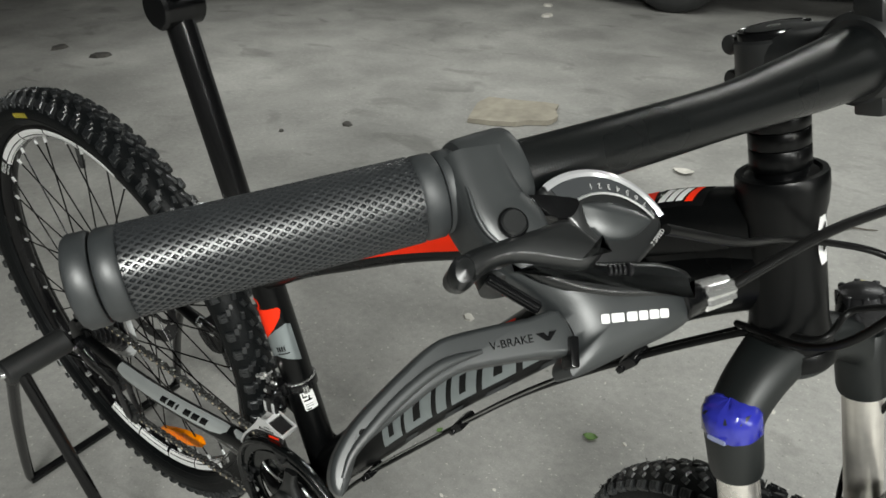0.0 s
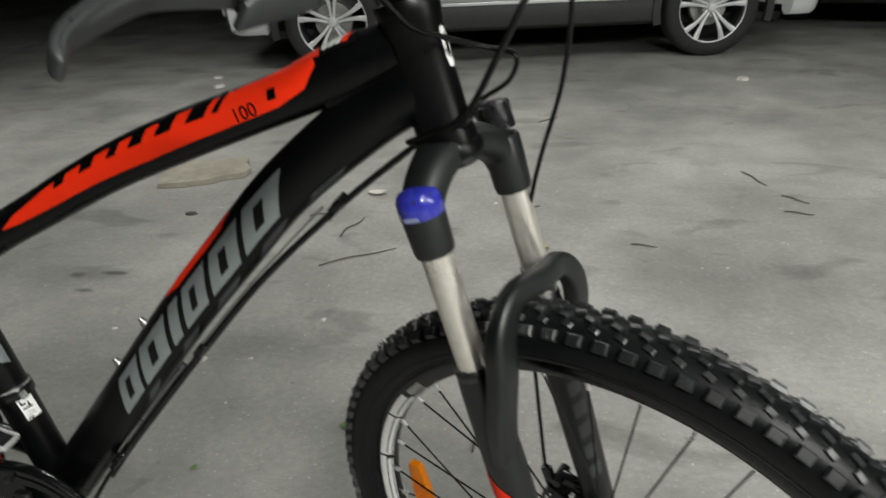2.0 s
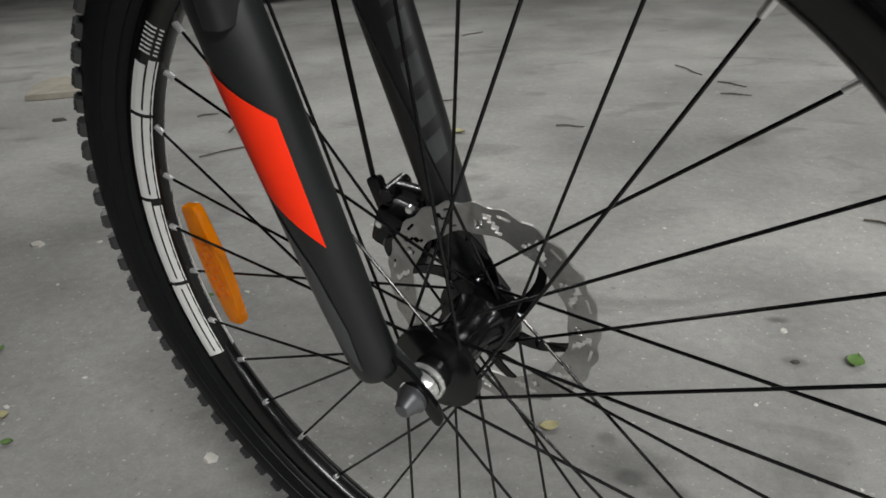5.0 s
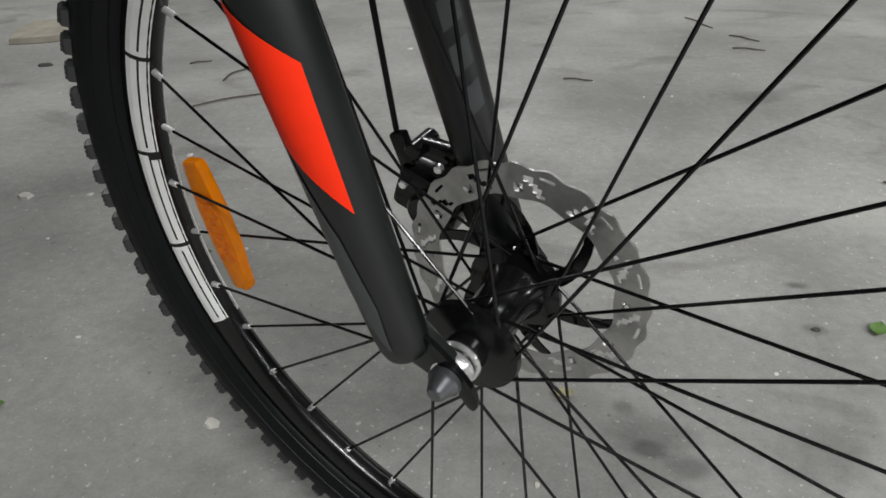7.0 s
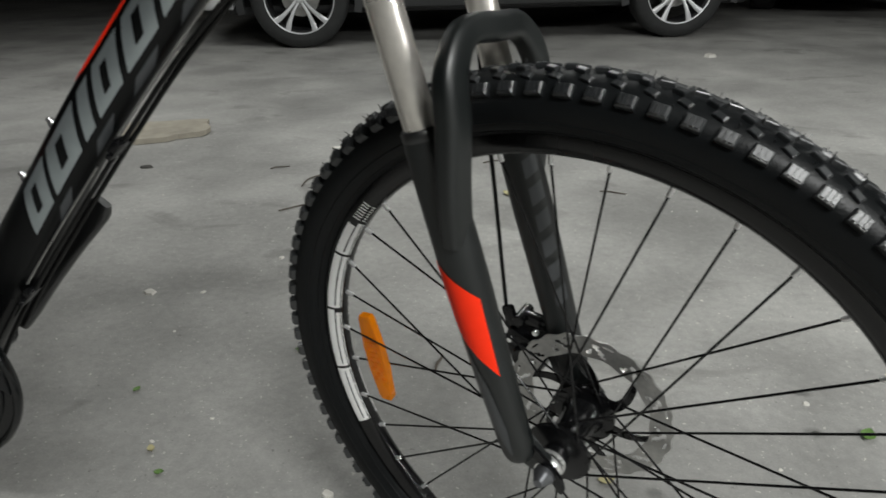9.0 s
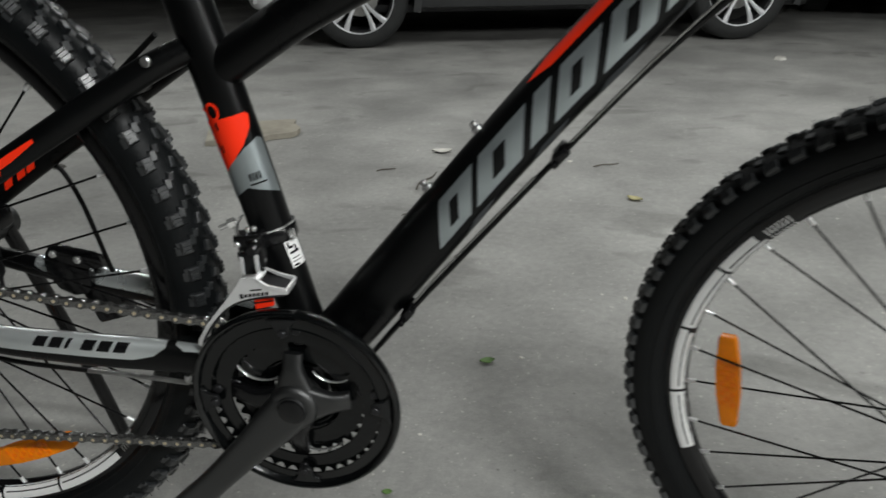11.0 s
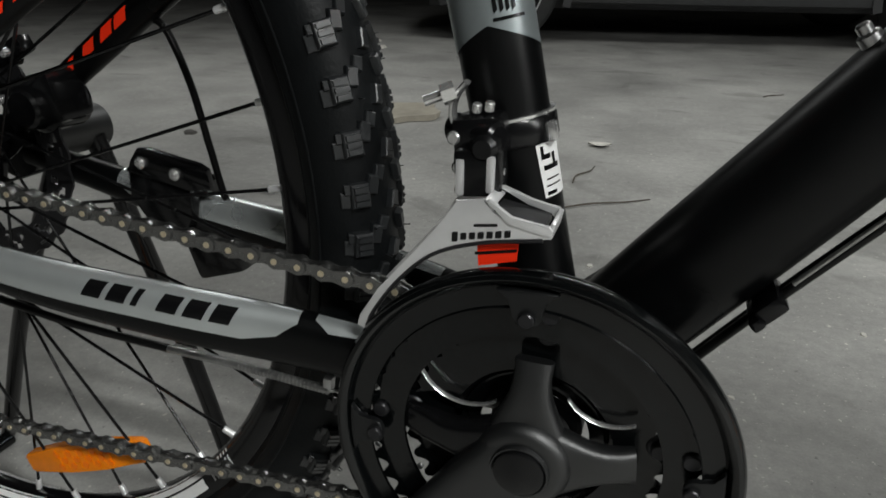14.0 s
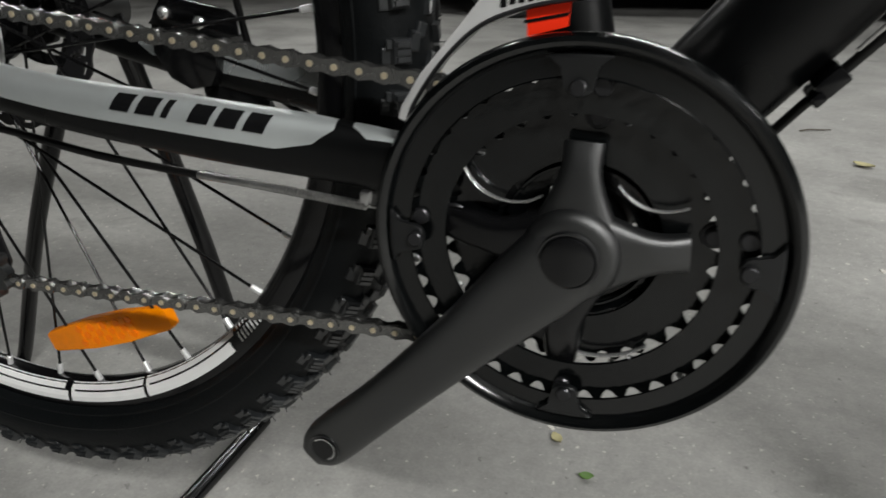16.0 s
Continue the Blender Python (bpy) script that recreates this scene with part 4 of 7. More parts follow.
# ---------------------------------------------------------------- grip, brake lever and shifter
def cockpit(mirror=1):
    """Grip with a knurled sleeve, end rings; all in the bar's frame, for one end of the bar."""
    a, b = Vector(bar_at(-0.347)), Vector(bar_at(-0.2268))
    ax = (b - a).normalized()
    m = Matrix.Translation(a) @ ax.to_track_quat("Y", "Z").to_matrix().to_4x4()
    if mirror < 0:
        m = Matrix.Diagonal((1, -1, 1, 1)) @ m
    ln = (b - a).length
    lo, hi = 0.0150, ln - 0.0150
    grip = part("grip", turned([(0.0105, lo - 0.001), (0.0133, lo - 0.001), (0.0133, hi + 0.001), (0.0105, hi + 0.001)], seg=48), M_GRIP, bike, "black rubber grip with diamond knurling", MS @ m)
    # knurling: crossing ridges round sunken diamonds
    around = 38
    pitch_t = 2 * math.pi / around
    step = 0.00182
    count = int((hi - lo) / step)
    verts, faces = [], []
    for i in range(count):
        for k in range(around):
            t = (k + 0.5 * (i % 2)) * pitch_t
            y = lo + (i + 0.5) * step
            base = len(verts)
            for f, rr in ((1.0, 0.0147), (0.68, 0.0147), (0.50, 0.0137), (0.18, 0.0134)):
                for dt, dy in ((-0.5, 0), (0, -1.0), (0.5, 0), (0, 1.0)):
                    q = t + dt * pitch_t * f
                    verts.append((rr * math.cos(q), min(max(y + dy * step * f, lo), hi), rr * math.sin(q)))
            for c in (0, 4, 8):
                for j in range(4):
                    n_ = (j + 1) % 4
                    faces.append([base + c + j, base + c + n_, base + c + 4 + n_, base + c + 4 + j])
            faces.append([base + 12, base + 13, base + 14, base + 15])
    me = bpy.data.meshes.new("knurling")
    me.from_pydata(verts, [], faces)
    me.materials.append(M_GRIP)
    kn = new("knurling", me)
    kn.parent = grip
    tagged(kn, "fine crossing ridges of the grip", kind="stuff")
    for y0, y1, r in ((0.0, 0.0072, 0.0148), (0.0078, 0.0150, 0.0147), (ln - 0.0150, ln - 0.0072, 0.0145), (ln - 0.0066, ln, 0.0144)):
        rr = r
        bm = turned([(0.0105, y0), (rr - 0.001, y0), (rr, y0 + 0.0012), (rr, y1 - 0.0009), (rr - 0.0007, y1), (0.0105, y1)], seg=56)
        part("grip_ring", bm, M_RINGS, grip, "smooth grey rubber end ring")
    bm = turned([(0.0, -0.0010), (0.0110, -0.0010), (0.0130, 0.0004), (0.0138, 0.0010)], seg=40)
    part("bar_plug", bm, M_GLOSS, grip)
    return grip


cockpit(1)

O_LEV = Vector((0.1067, -0.1965, 0.1315))
E3 = Vector((0.842, 0, 0.540)).normalized()
E1 = Vector((0, 1, 0))
E2 = E3.cross(E1)
ML = MS @ Matrix.Translation(O_LEV) @ Matrix((E1, -E3, E2)).transposed().to_4x4() @ pose(0, 0, 0, 0, 3.2, 0)


def slab(outline, thick, depth, bevel):
    """A moulded slab of the lever: outline in its plane, front face at depth towards the rider."""
    return plate(bmesh.new(), smooth_outline(outline), thick, Matrix.Translation((0, -depth + thick / 2, 0)), bevel)


def pillow(outline, thick, depth, rim=0.004, crown=0.003, steps=4, n=3):
    """A moulded slab whose front swells towards its middle."""
    pts = smooth_outline(outline, n)
    bm = plate(bmesh.new(), pts, thick - crown, Matrix.Translation((0, -depth + crown + (thick - crown) / 2, 0)))
    front = min(bm.faces, key=lambda f: f.calc_center_median().y if len(f.verts) > 4 else 1.0)
    last = 0.0
    for k in range(1, steps + 1):
        u = k / steps
        bmesh.ops.inset_region(bm, faces=[front], thickness=rim * (u - last), use_even_offset=True)
        last = u
        for v in front.verts:
            v.co.y = -depth + crown * (1 - math.sin(u * math.pi / 2))
    return bm


def domed(outline, thick, depth, crown, centre, rings=7, power=4.0):
    """A moulded slab whose whole front is one smooth dome about its centre."""
    pts = smooth_outline(outline, 4)
    bm = bmesh.new()
    rows = [[bm.verts.new((x, thick - depth, z)) for x, z in pts]]
    for k in range(rings):
        f = 1 - k / rings
        rows.append([bm.verts.new((centre[0] + (x - centre[0]) * f, -depth + crown * f**power, centre[1] + (z - centre[1]) * f)) for x, z in pts])
    tip = bm.verts.new((centre[0], -depth, centre[1]))
    n = len(pts)
    for p, q in zip(rows, rows[1:]):
        for i in range(n):
            bm.faces.new((p[i], p[(i + 1) % n], q[(i + 1) % n], q[i]))
    for i in range(n):
        bm.faces.new((rows[-1][i], rows[-1][(i + 1) % n], tip))
    bm.faces.new(rows[0][::-1])
    bmesh.ops.recalc_face_normals(bm, faces=bm.faces)
    return bm


M_PRINT = material("pale_grey_print", (0.42, 0.42, 0.42), 0.45, 0, 0.05, 60)
M_THUMB = material("smooth_black_plastic", (0.0070, 0.0078, 0.0082), 0.34, 0, 0.1, 60, spec=1.0)
# brake body
bm = domed([(-0.0355, 0.0262), (-0.0310, 0.0240), (-0.0200, 0.0160), (0.0000, 0.0080), (0.0180, 0.0040), (0.0252, 0.0000), (0.0256, -0.0060), (0.0225, -0.0122), (0.0119, -0.0147), (-0.0073, -0.0151), (-0.0245, -0.0155), (-0.0268, -0.0135), (-0.0258, -0.0106), (-0.0215, -0.0072), (-0.0205, -0.0017), (-0.0224, 0.0057), (-0.0275, 0.0141), (-0.0330, 0.0215)], 0.019, 0.0003, 0.0050, (0.0, -0.0015))
brake = part("brake_lever", bm, M_PLASTIC2, bike, "dark grey moulded brake lever", ML, angle=50)
bm = pillow([(-0.0325, 0.0243), (-0.0238, 0.0230), (-0.0115, 0.0180), (0.0040, 0.0125), (0.0166, 0.0080), (0.0250, 0.0020), (0.0254, -0.0028), (0.0236, -0.0046), (0.0127, -0.0032), (-0.0036, 0.0020), (-0.0151, 0.0078), (-0.0245, 0.0146), (-0.0300, 0.0204)], 0.016, 0.0012, 0.0035, 0.0030)
part("body_shoulder", bm, M_BAR, brake, angle=60)
bm = bmesh.new()
rod(bm, (-0.0400, 0.0060, 0.0235), (-0.0275, 0.0060, 0.0085), 0.0022, 12, bevel=0.0006)
part("pivot_cheek", bm, M_GLOSS, brake)
bm = bmesh.new()
box(bm, 0.0030, 0.0080, 0.0100, Matrix.Translation((-0.0245, 0.0045, -0.0080)) @ pose(0, 0, 0, 0, 24), 0.0010)
part("blade_stop", bm, M_GLOSS, brake)
# mount from the body up to the bar
bm = tube([(-0.033, 0.014, 0.020, 0.008, 0.008), (-0.030, 0.018, 0.034, 0.009, 0.010), (-0.028, 0.022, 0.050, 0.0115, 0.010)], seg=20)
part("clamp_arm", bm, M_PLASTIC, brake)
# blade
bm = pillow([(-0.0225, 0.0055), (-0.0335, 0.0071), (-0.0439, 0.0088), (-0.0597, 0.0108), (-0.0666, 0.0099), (-0.0753, 0.0067), (-0.0860, 0.0022), (-0.0955, -0.0024), (-0.1024, -0.0077), (-0.1059, -0.0127), (-0.1067, -0.0171), (-0.1048, -0.0193), (-0.1016, -0.0166), (-0.0977, -0.0113), (-0.0928, -0.0086), (-0.0861, -0.0066), (-0.0781, -0.0044), (-0.0699, -0.0021), (-0.0619, -0.0008), (-0.0544, -0.0012), (-0.0343, -0.0054), (-0.0225, -0.0080)], 0.0105, -0.003, 0.0022, 0.0022)
blade = part("lever_blade", bm, M_PLASTIC2, brake, "dark grey alloy lever blade", angle=50)
bm = bmesh.new()
cyl(bm, 0.0011, 0.0004, Matrix.Translation((-0.0938, 0.0026, -0.0058)) @ pose(0, 0, 0, 90), 12)
part("blade_hole", bm, M_GLOSS, blade)
bm = tube([(-0.0520, 0.0034, 0.0028, 0.0008, 0.0010), (-0.0619, 0.0026, 0.0035, 0.0016, 0.0014), (-0.0700, 0.0024, 0.0024, 0.0018, 0.0015), (-0.0814, 0.0024, -0.0014, 0.0018, 0.0015), (-0.0910, 0.0024, -0.0058, 0.0016, 0.0014), (-0.0985, 0.0027, -0.0100, 0.0012, 0.0012), (-0.1030, 0.0034, -0.0150, 0.0008, 0.0010)], seg=12)
part("blade_rib", bm, M_PLASTIC2, blade, "raised rib along the blade")
bm = text_mesh("V-BRAKE", 0.0037, 0.00012)
part("lettering", bm, M_GLOSS, blade, "V-BRAKE in black letters", Matrix.Translation((-0.0420, 0.0029, 0.0018)) @ pose(0, 0, 0, 0, 10, 0), smooth=False)
bm = plate(bmesh.new(), [(-0.0035, 0.0012), (-0.0008, 0.0012), (0.0004, -0.0003), (0.0012, 0.0012), (0.0038, 0.0012), (0.0008, -0.0016), (-0.0004, -0.0016)], 0.00025, Matrix.Translation((-0.0303, 0.0029, -0.0002)) @ pose(0, 0, 0, 0, 10, 0))
part("arrow_mark", bm, M_GLOSS, blade, smooth=False)
# the maker's mark as plain white bars
for k in range(7):
    w = (0.0028, 0.0030, 0.0013, 0.0036, 0.0031, 0.0032, 0.0030)[k]
    w *= 1.06
    x = -0.0122 + 1.07 * (0, 0.0033, 0.0062, 0.0082, 0.0122, 0.0157, 0.0192)[k] + w / 2
    bm = plate(bmesh.new(), rounded(w, 0.0030, 0.0005, 2, 0.12), 0.0002, Matrix.Translation((x, -0.0002, -0.0020 - 0.265 * (x + 0.0120))) @ pose(0, 0, 0, 0, 16, 0))
    part("maker_bar", bm, M_WHITE, brake, "white block of the maker's mark", smooth=False)
# barrel adjuster with flutes
bar_a, bar_b = Vector((0.0240, 0.006, -0.0070)), Vector((0.0430, 0.0075, -0.0086))
bm = bmesh.new()
rod(bm, bar_a - (bar_b - bar_a) * 0.2, bar_a + (bar_b - bar_a) * 0.25, 0.0062, 24, 0.0055, 0.0006)
part("locknut", bm, M_GLOSS, brake)
bm = bmesh.new()
rod(bm, bar_a + (bar_b - bar_a) * 0.30, bar_b, 0.0052, 20, 0.0048, 0.0008)
for k, v in enumerate(sorted(bm.verts, key=lambda v: (v.co - bar_a).length)):
    ax_ = (bar_b - bar_a).normalized()
    d_ = (v.co - bar_a) - ax_ * (v.co - bar_a).dot(ax_)
    if d_.length > 0.003:
        an = math.atan2(d_.z, d_.y)
        v.co += d_.normalized() * 0.0005 * (1 if int(round(an / (2 * math.pi) * 20)) % 2 else -1)
part("barrel_adjuster", bm, M_CHROME, brake, "bright fluted barrel adjuster", smooth=False)

# shifter: clamp housing, pod, window, thumb lever
cl = Vector(bar_at(-0.212))
clL = ML.inverted() @ MS @ cl
bm = bmesh.new()
sweep(bm, [(clL.x - 0.0145, clL.y, clL.z, 0.0150, 0.0150), (clL.x - 0.0120, clL.y, clL.z, 0.0165, 0.0165), (clL.x + 0.0030, clL.y, clL.z, 0.0165, 0.0165), (clL.x + 0.0060, clL.y, clL.z, 0.0156, 0.0156)], seg=36, n=2, side=(0, 1, 0), power=2.4)
shifter = part("shifter", bm, M_PLASTIC2, bike, "dark grey thumb shifter with a gear window", ML)
bm = tube([(-0.0275, 0.0159, 0.0600, 0.0168, 0.0122), (-0.0288, 0.0140, 0.0525, 0.0160, 0.0116), (-0.0293, 0.0120, 0.0460, 0.0150, 0.0112), (-0.0288, 0.0100, 0.0400, 0.0136, 0.0118), (-0.0268, 0.0080, 0.0340, 0.0116, 0.0124), (-0.0262, 0.0070, 0.0270, 0.0102, 0.0104), (-0.0265, 0.0070, 0.0215, 0.0088, 0.0064)], seg=44, n=6, side=(1, 0, 0), power=4.2)
part("housing_skirt", bm, M_PLASTIC2, shifter, "smooth grey housing below the clamp", angle=60)
bm = tube([(-0.0376, -0.0022, 0.0520, 0.0004), (-0.0381, -0.0026, 0.0470, 0.0007), (-0.0386, -0.0028, 0.0410, 0.0008), (-0.0374, -0.0028, 0.0350, 0.0008), (-0.0345, -0.0030, 0.0300, 0.0006)], seg=10)
part("housing_rim", bm, M_RINGS, shifter)
bm = bmesh.new()
cyl(bm, 0.0050, 0.003, Matrix.Translation((-0.0287, -0.0034, 0.0357)) @ pose(0, 0, 0, 90), 28, bevel=0.0004)
part("screw_recess", bm, M_GLOSS, shifter)
bm = bmesh.new()
cyl(bm, 0.0043, 0.003, Matrix.Translation((-0.0287, -0.0040, 0.0357)) @ pose(0, 0, 0, 90), 28, bevel=0.0006)
part("cover_screw", bm, M_PLASTIC, shifter)
bm = pillow([(-0.0095, 0.0460), (0.0000, 0.0470), (0.0077, 0.0452), (0.0171, 0.0414), (0.0242, 0.0352), (0.0282, 0.0286), (0.0284, 0.0225), (0.0268, 0.0188), (0.0231, 0.0150), (0.0154, 0.0115), (0.0047, 0.0075), (-0.0014, 0.0088), (-0.0092, 0.0120), (-0.0060, 0.0200), (-0.0050, 0.0300), (-0.0110, 0.0400)], 0.020, -0.004, 0.0030, 0.003)
part("pod", bm, M_PLASTIC, shifter, "satin black shifter pod", angle=60)
# window band and its rim
wc = Vector((0.0, 0, 0.0185))


def ring_arc(r0, r1, d0, d1, depth, n=30):
    """A thin band on the pod; each radius is given at the band's first and last degree."""
    bm = bmesh.new()
    vs = []
    for k in range(n + 1):
        t = radians(d0 + (d1 - d0) * k / n)
        a, b = (q[0] + (q[1] - q[0]) * k / n for q in (r0, r1))
        vs.append([bm.verts.new((wc.x + r * math.cos(t), -depth - 0.0006 * (j % 2), wc.z + r * math.sin(t))) for j, r in enumerate((a, (a + b) / 2, b))])
    for p, q in zip(vs, vs[1:]):
        for j in range(2):
            bm.faces.new((p[j], p[j + 1], q[j + 1], q[j]))
    bm.normal_update()
    bmesh.ops.solidify(bm, geom=bm.faces, thickness=0.0006)
    return bm


part("window_band", ring_arc((0.0245, 0.0180), (0.0272, 0.0272), 12, 106, -0.0036), material("smoky_window", (0.050, 0.053, 0.056), 0.14, 0, 0.1, 60, coat=0.6), shifter)
part("window_rim", ring_arc((0.0268, 0.0264), (0.0291, 0.0291), 9, 110, -0.0028), material("clear_grey_rim", (0.36, 0.36, 0.37), 0.15, 0, 0.1, 60, coat=0.5), shifter, "grey translucent window rim")
part("window_rim", ring_arc((0.0240, 0.0174), (0.0249, 0.0183), 10, 104, -0.0026), M_SILVER, shifter)
for k, ch in enumerate("1234567"):
    a_ = 74 - k * 8.4
    t = radians(a_)
    rn = 0.0226 + 0.0022 * k / 6
    x, z = wc.x + rn * math.cos(t), wc.z + rn * math.sin(t)
    part("lettering", text_mesh(ch, 0.0028, 0.0001), M_PRINT, shifter, "white gear number", Matrix.Translation((x, 0.0020, z)) @ pose(0, 0, 0, 0, 180 - 0.7 * (a_ - 80), 0), smooth=False)
bm = domed([(0.0018, 0.0358), (0.0008, 0.0335), (0.0002, 0.0290), (0.0015, 0.0245), (0.0042, 0.0216), (0.0085, 0.0198), (0.0132, 0.0192), (0.0190, 0.0203), (0.0238, 0.0228), (0.0215, 0.0262), (0.0183, 0.0290), (0.0110, 0.0336), (0.0060, 0.0353)], 0.006, -0.0012, 0.0024, (0.0105, 0.0272), power=2.6)
part("pod_dome", bm, M_PLASTIC2, shifter, "dark grey lens-shaped dome of the shifter", angle=60)
bm = text_mesh("7 SPEED", 0.0022, 0.0001)
part("lettering", bm, M_PRINT, shifter, "small white speed mark", Matrix.Translation((0.0208, 0.0006, 0.0160)) @ pose(0, 0, 0, 0, -28, 0), smooth=False)
bm = pillow([(-0.0548, 0.0275), (-0.0505, 0.0306), (-0.0451, 0.0321), (-0.0369, 0.0322), (-0.0214, 0.0318), (-0.0126, 0.0318), (-0.0090, 0.0302), (-0.0043, 0.0226), (-0.0018, 0.0195), (-0.0041, 0.0165), (-0.0110, 0.0142), (-0.0194, 0.0176), (-0.0313, 0.0234), (-0.0402, 0.0247), (-0.0469, 0.0226), (-0.0514, 0.0213), (-0.0552, 0.0238)], 0.009, 0.0060, 0.0034, 0.0050, 5)
thumb = part("thumb_lever", bm, M_THUMB, shifter, "black curved thumb lever", angle=75)
bm = turned([(0.0, -0.0045), (0.0034, -0.0036), (0.0050, -0.0010), (0.0046, 0.0030), (0.0, 0.0050)], seg=20, m=Matrix.Translation((-0.0507, -0.0035, 0.0262)) @ pose(0, 0, 0, 0, 35, 0) @ Matrix.Diagonal((0.85, 1, 1.15, 1)))
part("thumb_pad", bm, M_THUMB, thumb)
part("lettering", text_mesh("HIGH", 0.0034, 0.0002), M_GLOSS, thumb, "HIGH in raised letters", Matrix.Translation((-0.0165, -0.0056, 0.0282)) @ pose(0, 0, 0, 0, 186, 0), smooth=False)
bm = bmesh.new()
for k in range(4):
    cyl(bm, 0.0019, 0.0009, Matrix.Translation((-0.0028 + 0.0016 * k, -0.0010, 0.0115 - 0.0005 * k)) @ pose(0, 0, 0, 0, 106), 14)
cyl(bm, 0.0024, 0.0016, Matrix.Translation((0.0042, -0.0010, 0.0094)) @ pose(0, 0, 0, 0, 106), 16, bevel=0.0004)
part("stop_screw", bm, M_DARKSTEEL, shifter, "small dark stop screw")
bm = slab([(-0.0165, 0.0440), (-0.0060, 0.0400), (0.0000, 0.0370), (-0.0040, 0.0330), (-0.0090, 0.0330), (-0.0140, 0.0370)], 0.004, -0.0015, 0.0008)
part("pawl_cover", bm, M_GLOSS, shifter)


# ---------------------------------------------------------------- decals on the frame (maker's marks are plain shapes)
def way(rows, x):
    """How far along a tube's rows a given x lies."""
    pts = np.array(smooth_path([tuple(r) + ((r[3],) if len(r) == 4 else ()) for r in rows], 24))
    run = np.r_[0, np.cumsum(np.linalg.norm(np.diff(pts[:, :3], axis=0), axis=1))]
    order = np.argsort(pts[:, 0])
    return float(np.interp(x, pts[order, 0], run[order] / run[-1]))


def way_z(rows, z):
    pts = np.array(smooth_path([tuple(r) + ((r[3],) if len(r) == 4 else ()) for r in rows], 24))
    run = np.r_[0, np.cumsum(np.linalg.norm(np.diff(pts[:, :3], axis=0), axis=1))]
    order = np.argsort(pts[:, 2])
    return float(np.interp(z, pts[order, 2], run[order] / run[-1]))


at_dt = skin(DT, power=2.3)
s0, s1 = way(DT, 0.128), way(DT, 0.322)
# six leaning silver blocks along the down tube, most with a dark core
span = s1 - s0
lean = 0.052
for u0, u1 in ((0.0, 0.14), (0.165, 0.345), (0.375, 0.435), (0.465, 0.60), (0.63, 0.79), (0.82, 1.0)):
    a, w = s0 + u0 * span, (u1 - u0) * span
    bm = sheared(bmesh.new(), at_dt, a, a + w, 299, 238, lean, cols=10)
    part("down_tube_mark", bm, M_SILVERDECAL, down_tube, "leaning silver block of the maker's mark")
    if u1 - u0 > 0.1:
        bm = sheared(bmesh.new(), at_dt, a + w * 0.36 + lean * 0.22, a + w * 0.62 + lean * 0.22, 285, 253, lean * 0.5, cols=8, lift=0.0011)
        part("mark_slot", bm, M_FRAME, down_tube)
bm = decal(bmesh.new(), at_dt, [(way(DT, 0.220), 213, 214), (way(DT, 0.234), 200, 226), (way(DT, 0.286), 198, 226), (way(DT, 0.298), 206, 214)], 6)
part("down_tube_stripe", bm, M_RED, down_tube, "orange-red stripe above the mark")
for x, w in ((0.14, 0.016), (0.19, 0.020), (0.235, 0.024), (0.285, 0.026), (0.335, 0.030)):
    bm = sheared(bmesh.new(), at_dt, way(DT, x), way(DT, x + w), 330, 312, 0.03)
    part("down_tube_shadow_mark", bm, M_DARKDECAL, down_tube)

at_tt = skin(TT, power=2.3)
W = lambda x: way(TT, x - 0.006 * min(1, x / 0.30))
bm = decal(bmesh.new(), at_tt, [(W(0.058), 268, 269), (W(0.075), 250, 276), (W(0.12), 232, 283), (W(0.22), 222, 288), (W(0.30), 214, 285), (W(0.345), 200, 282), (W(0.370), 194, 268), (W(0.384), 196, 236)], 12)
part("top_tube_stripe", bm, M_RED, top_tube, "orange-red stripe on the top tube")
for x, w in ((0.135, 0.012), (0.165, 0.014), (0.195, 0.010), (0.218, 0.014), (0.245, 0.016), (0.275, 0.018), (0.300, 0.006)):
    bm = sheared(bmesh.new(), at_tt, W(x) - 0.016, W(x + w) - 0.016, 246, 208, 0.026, lift=0.0011)
    part("top_tube_notch", bm, M_FRAME, top_tube, "black leaning notch in the stripe")
bm = on_skin(text_mesh("100", 0.0150, 0.0002), at_tt, W(0.318), 268, 1.95, -2900, 0.0012)
part("lettering", bm, M_FRAME, top_tube, "100 in thin black figures", smooth=False)
bm = sheared(bmesh.new(), at_tt, W(0.340), W(0.347), 262, 240, 0.004, lift=0.0011)
part("print_bar", bm, M_FRAME, top_tube)
bm = sheared(bmesh.new(), at_tt, W(0.389), W(0.417), 226, 176, 0.008, lift=0.0010)
part("top_tube_badge", bm, M_GLOSS, top_tube, "black badge with white and red bars")
for k in range(3):
    bm = sheared(bmesh.new(), at_tt, W(0.3915 + 0.0050 * k), W(0.3955 + 0.0050 * k), 216, 184, 0.010, lift=0.0016)
    part("print_bar", bm, M_WHITE, top_tube)
bm = sheared(bmesh.new(), at_tt, W(0.4068), W(0.4112), 218, 182, 0.010, lift=0.0016)
part("print_bar", bm, M_RED, top_tube)
bm = decal(bmesh.new(), at_tt, [(W(0.364), 186, 210), (W(0.372), 182, 214), (W(0.389), 176, 222)], 8, lift=0.0009)
part("top_tube_stripe", bm, M_RED, top_tube)

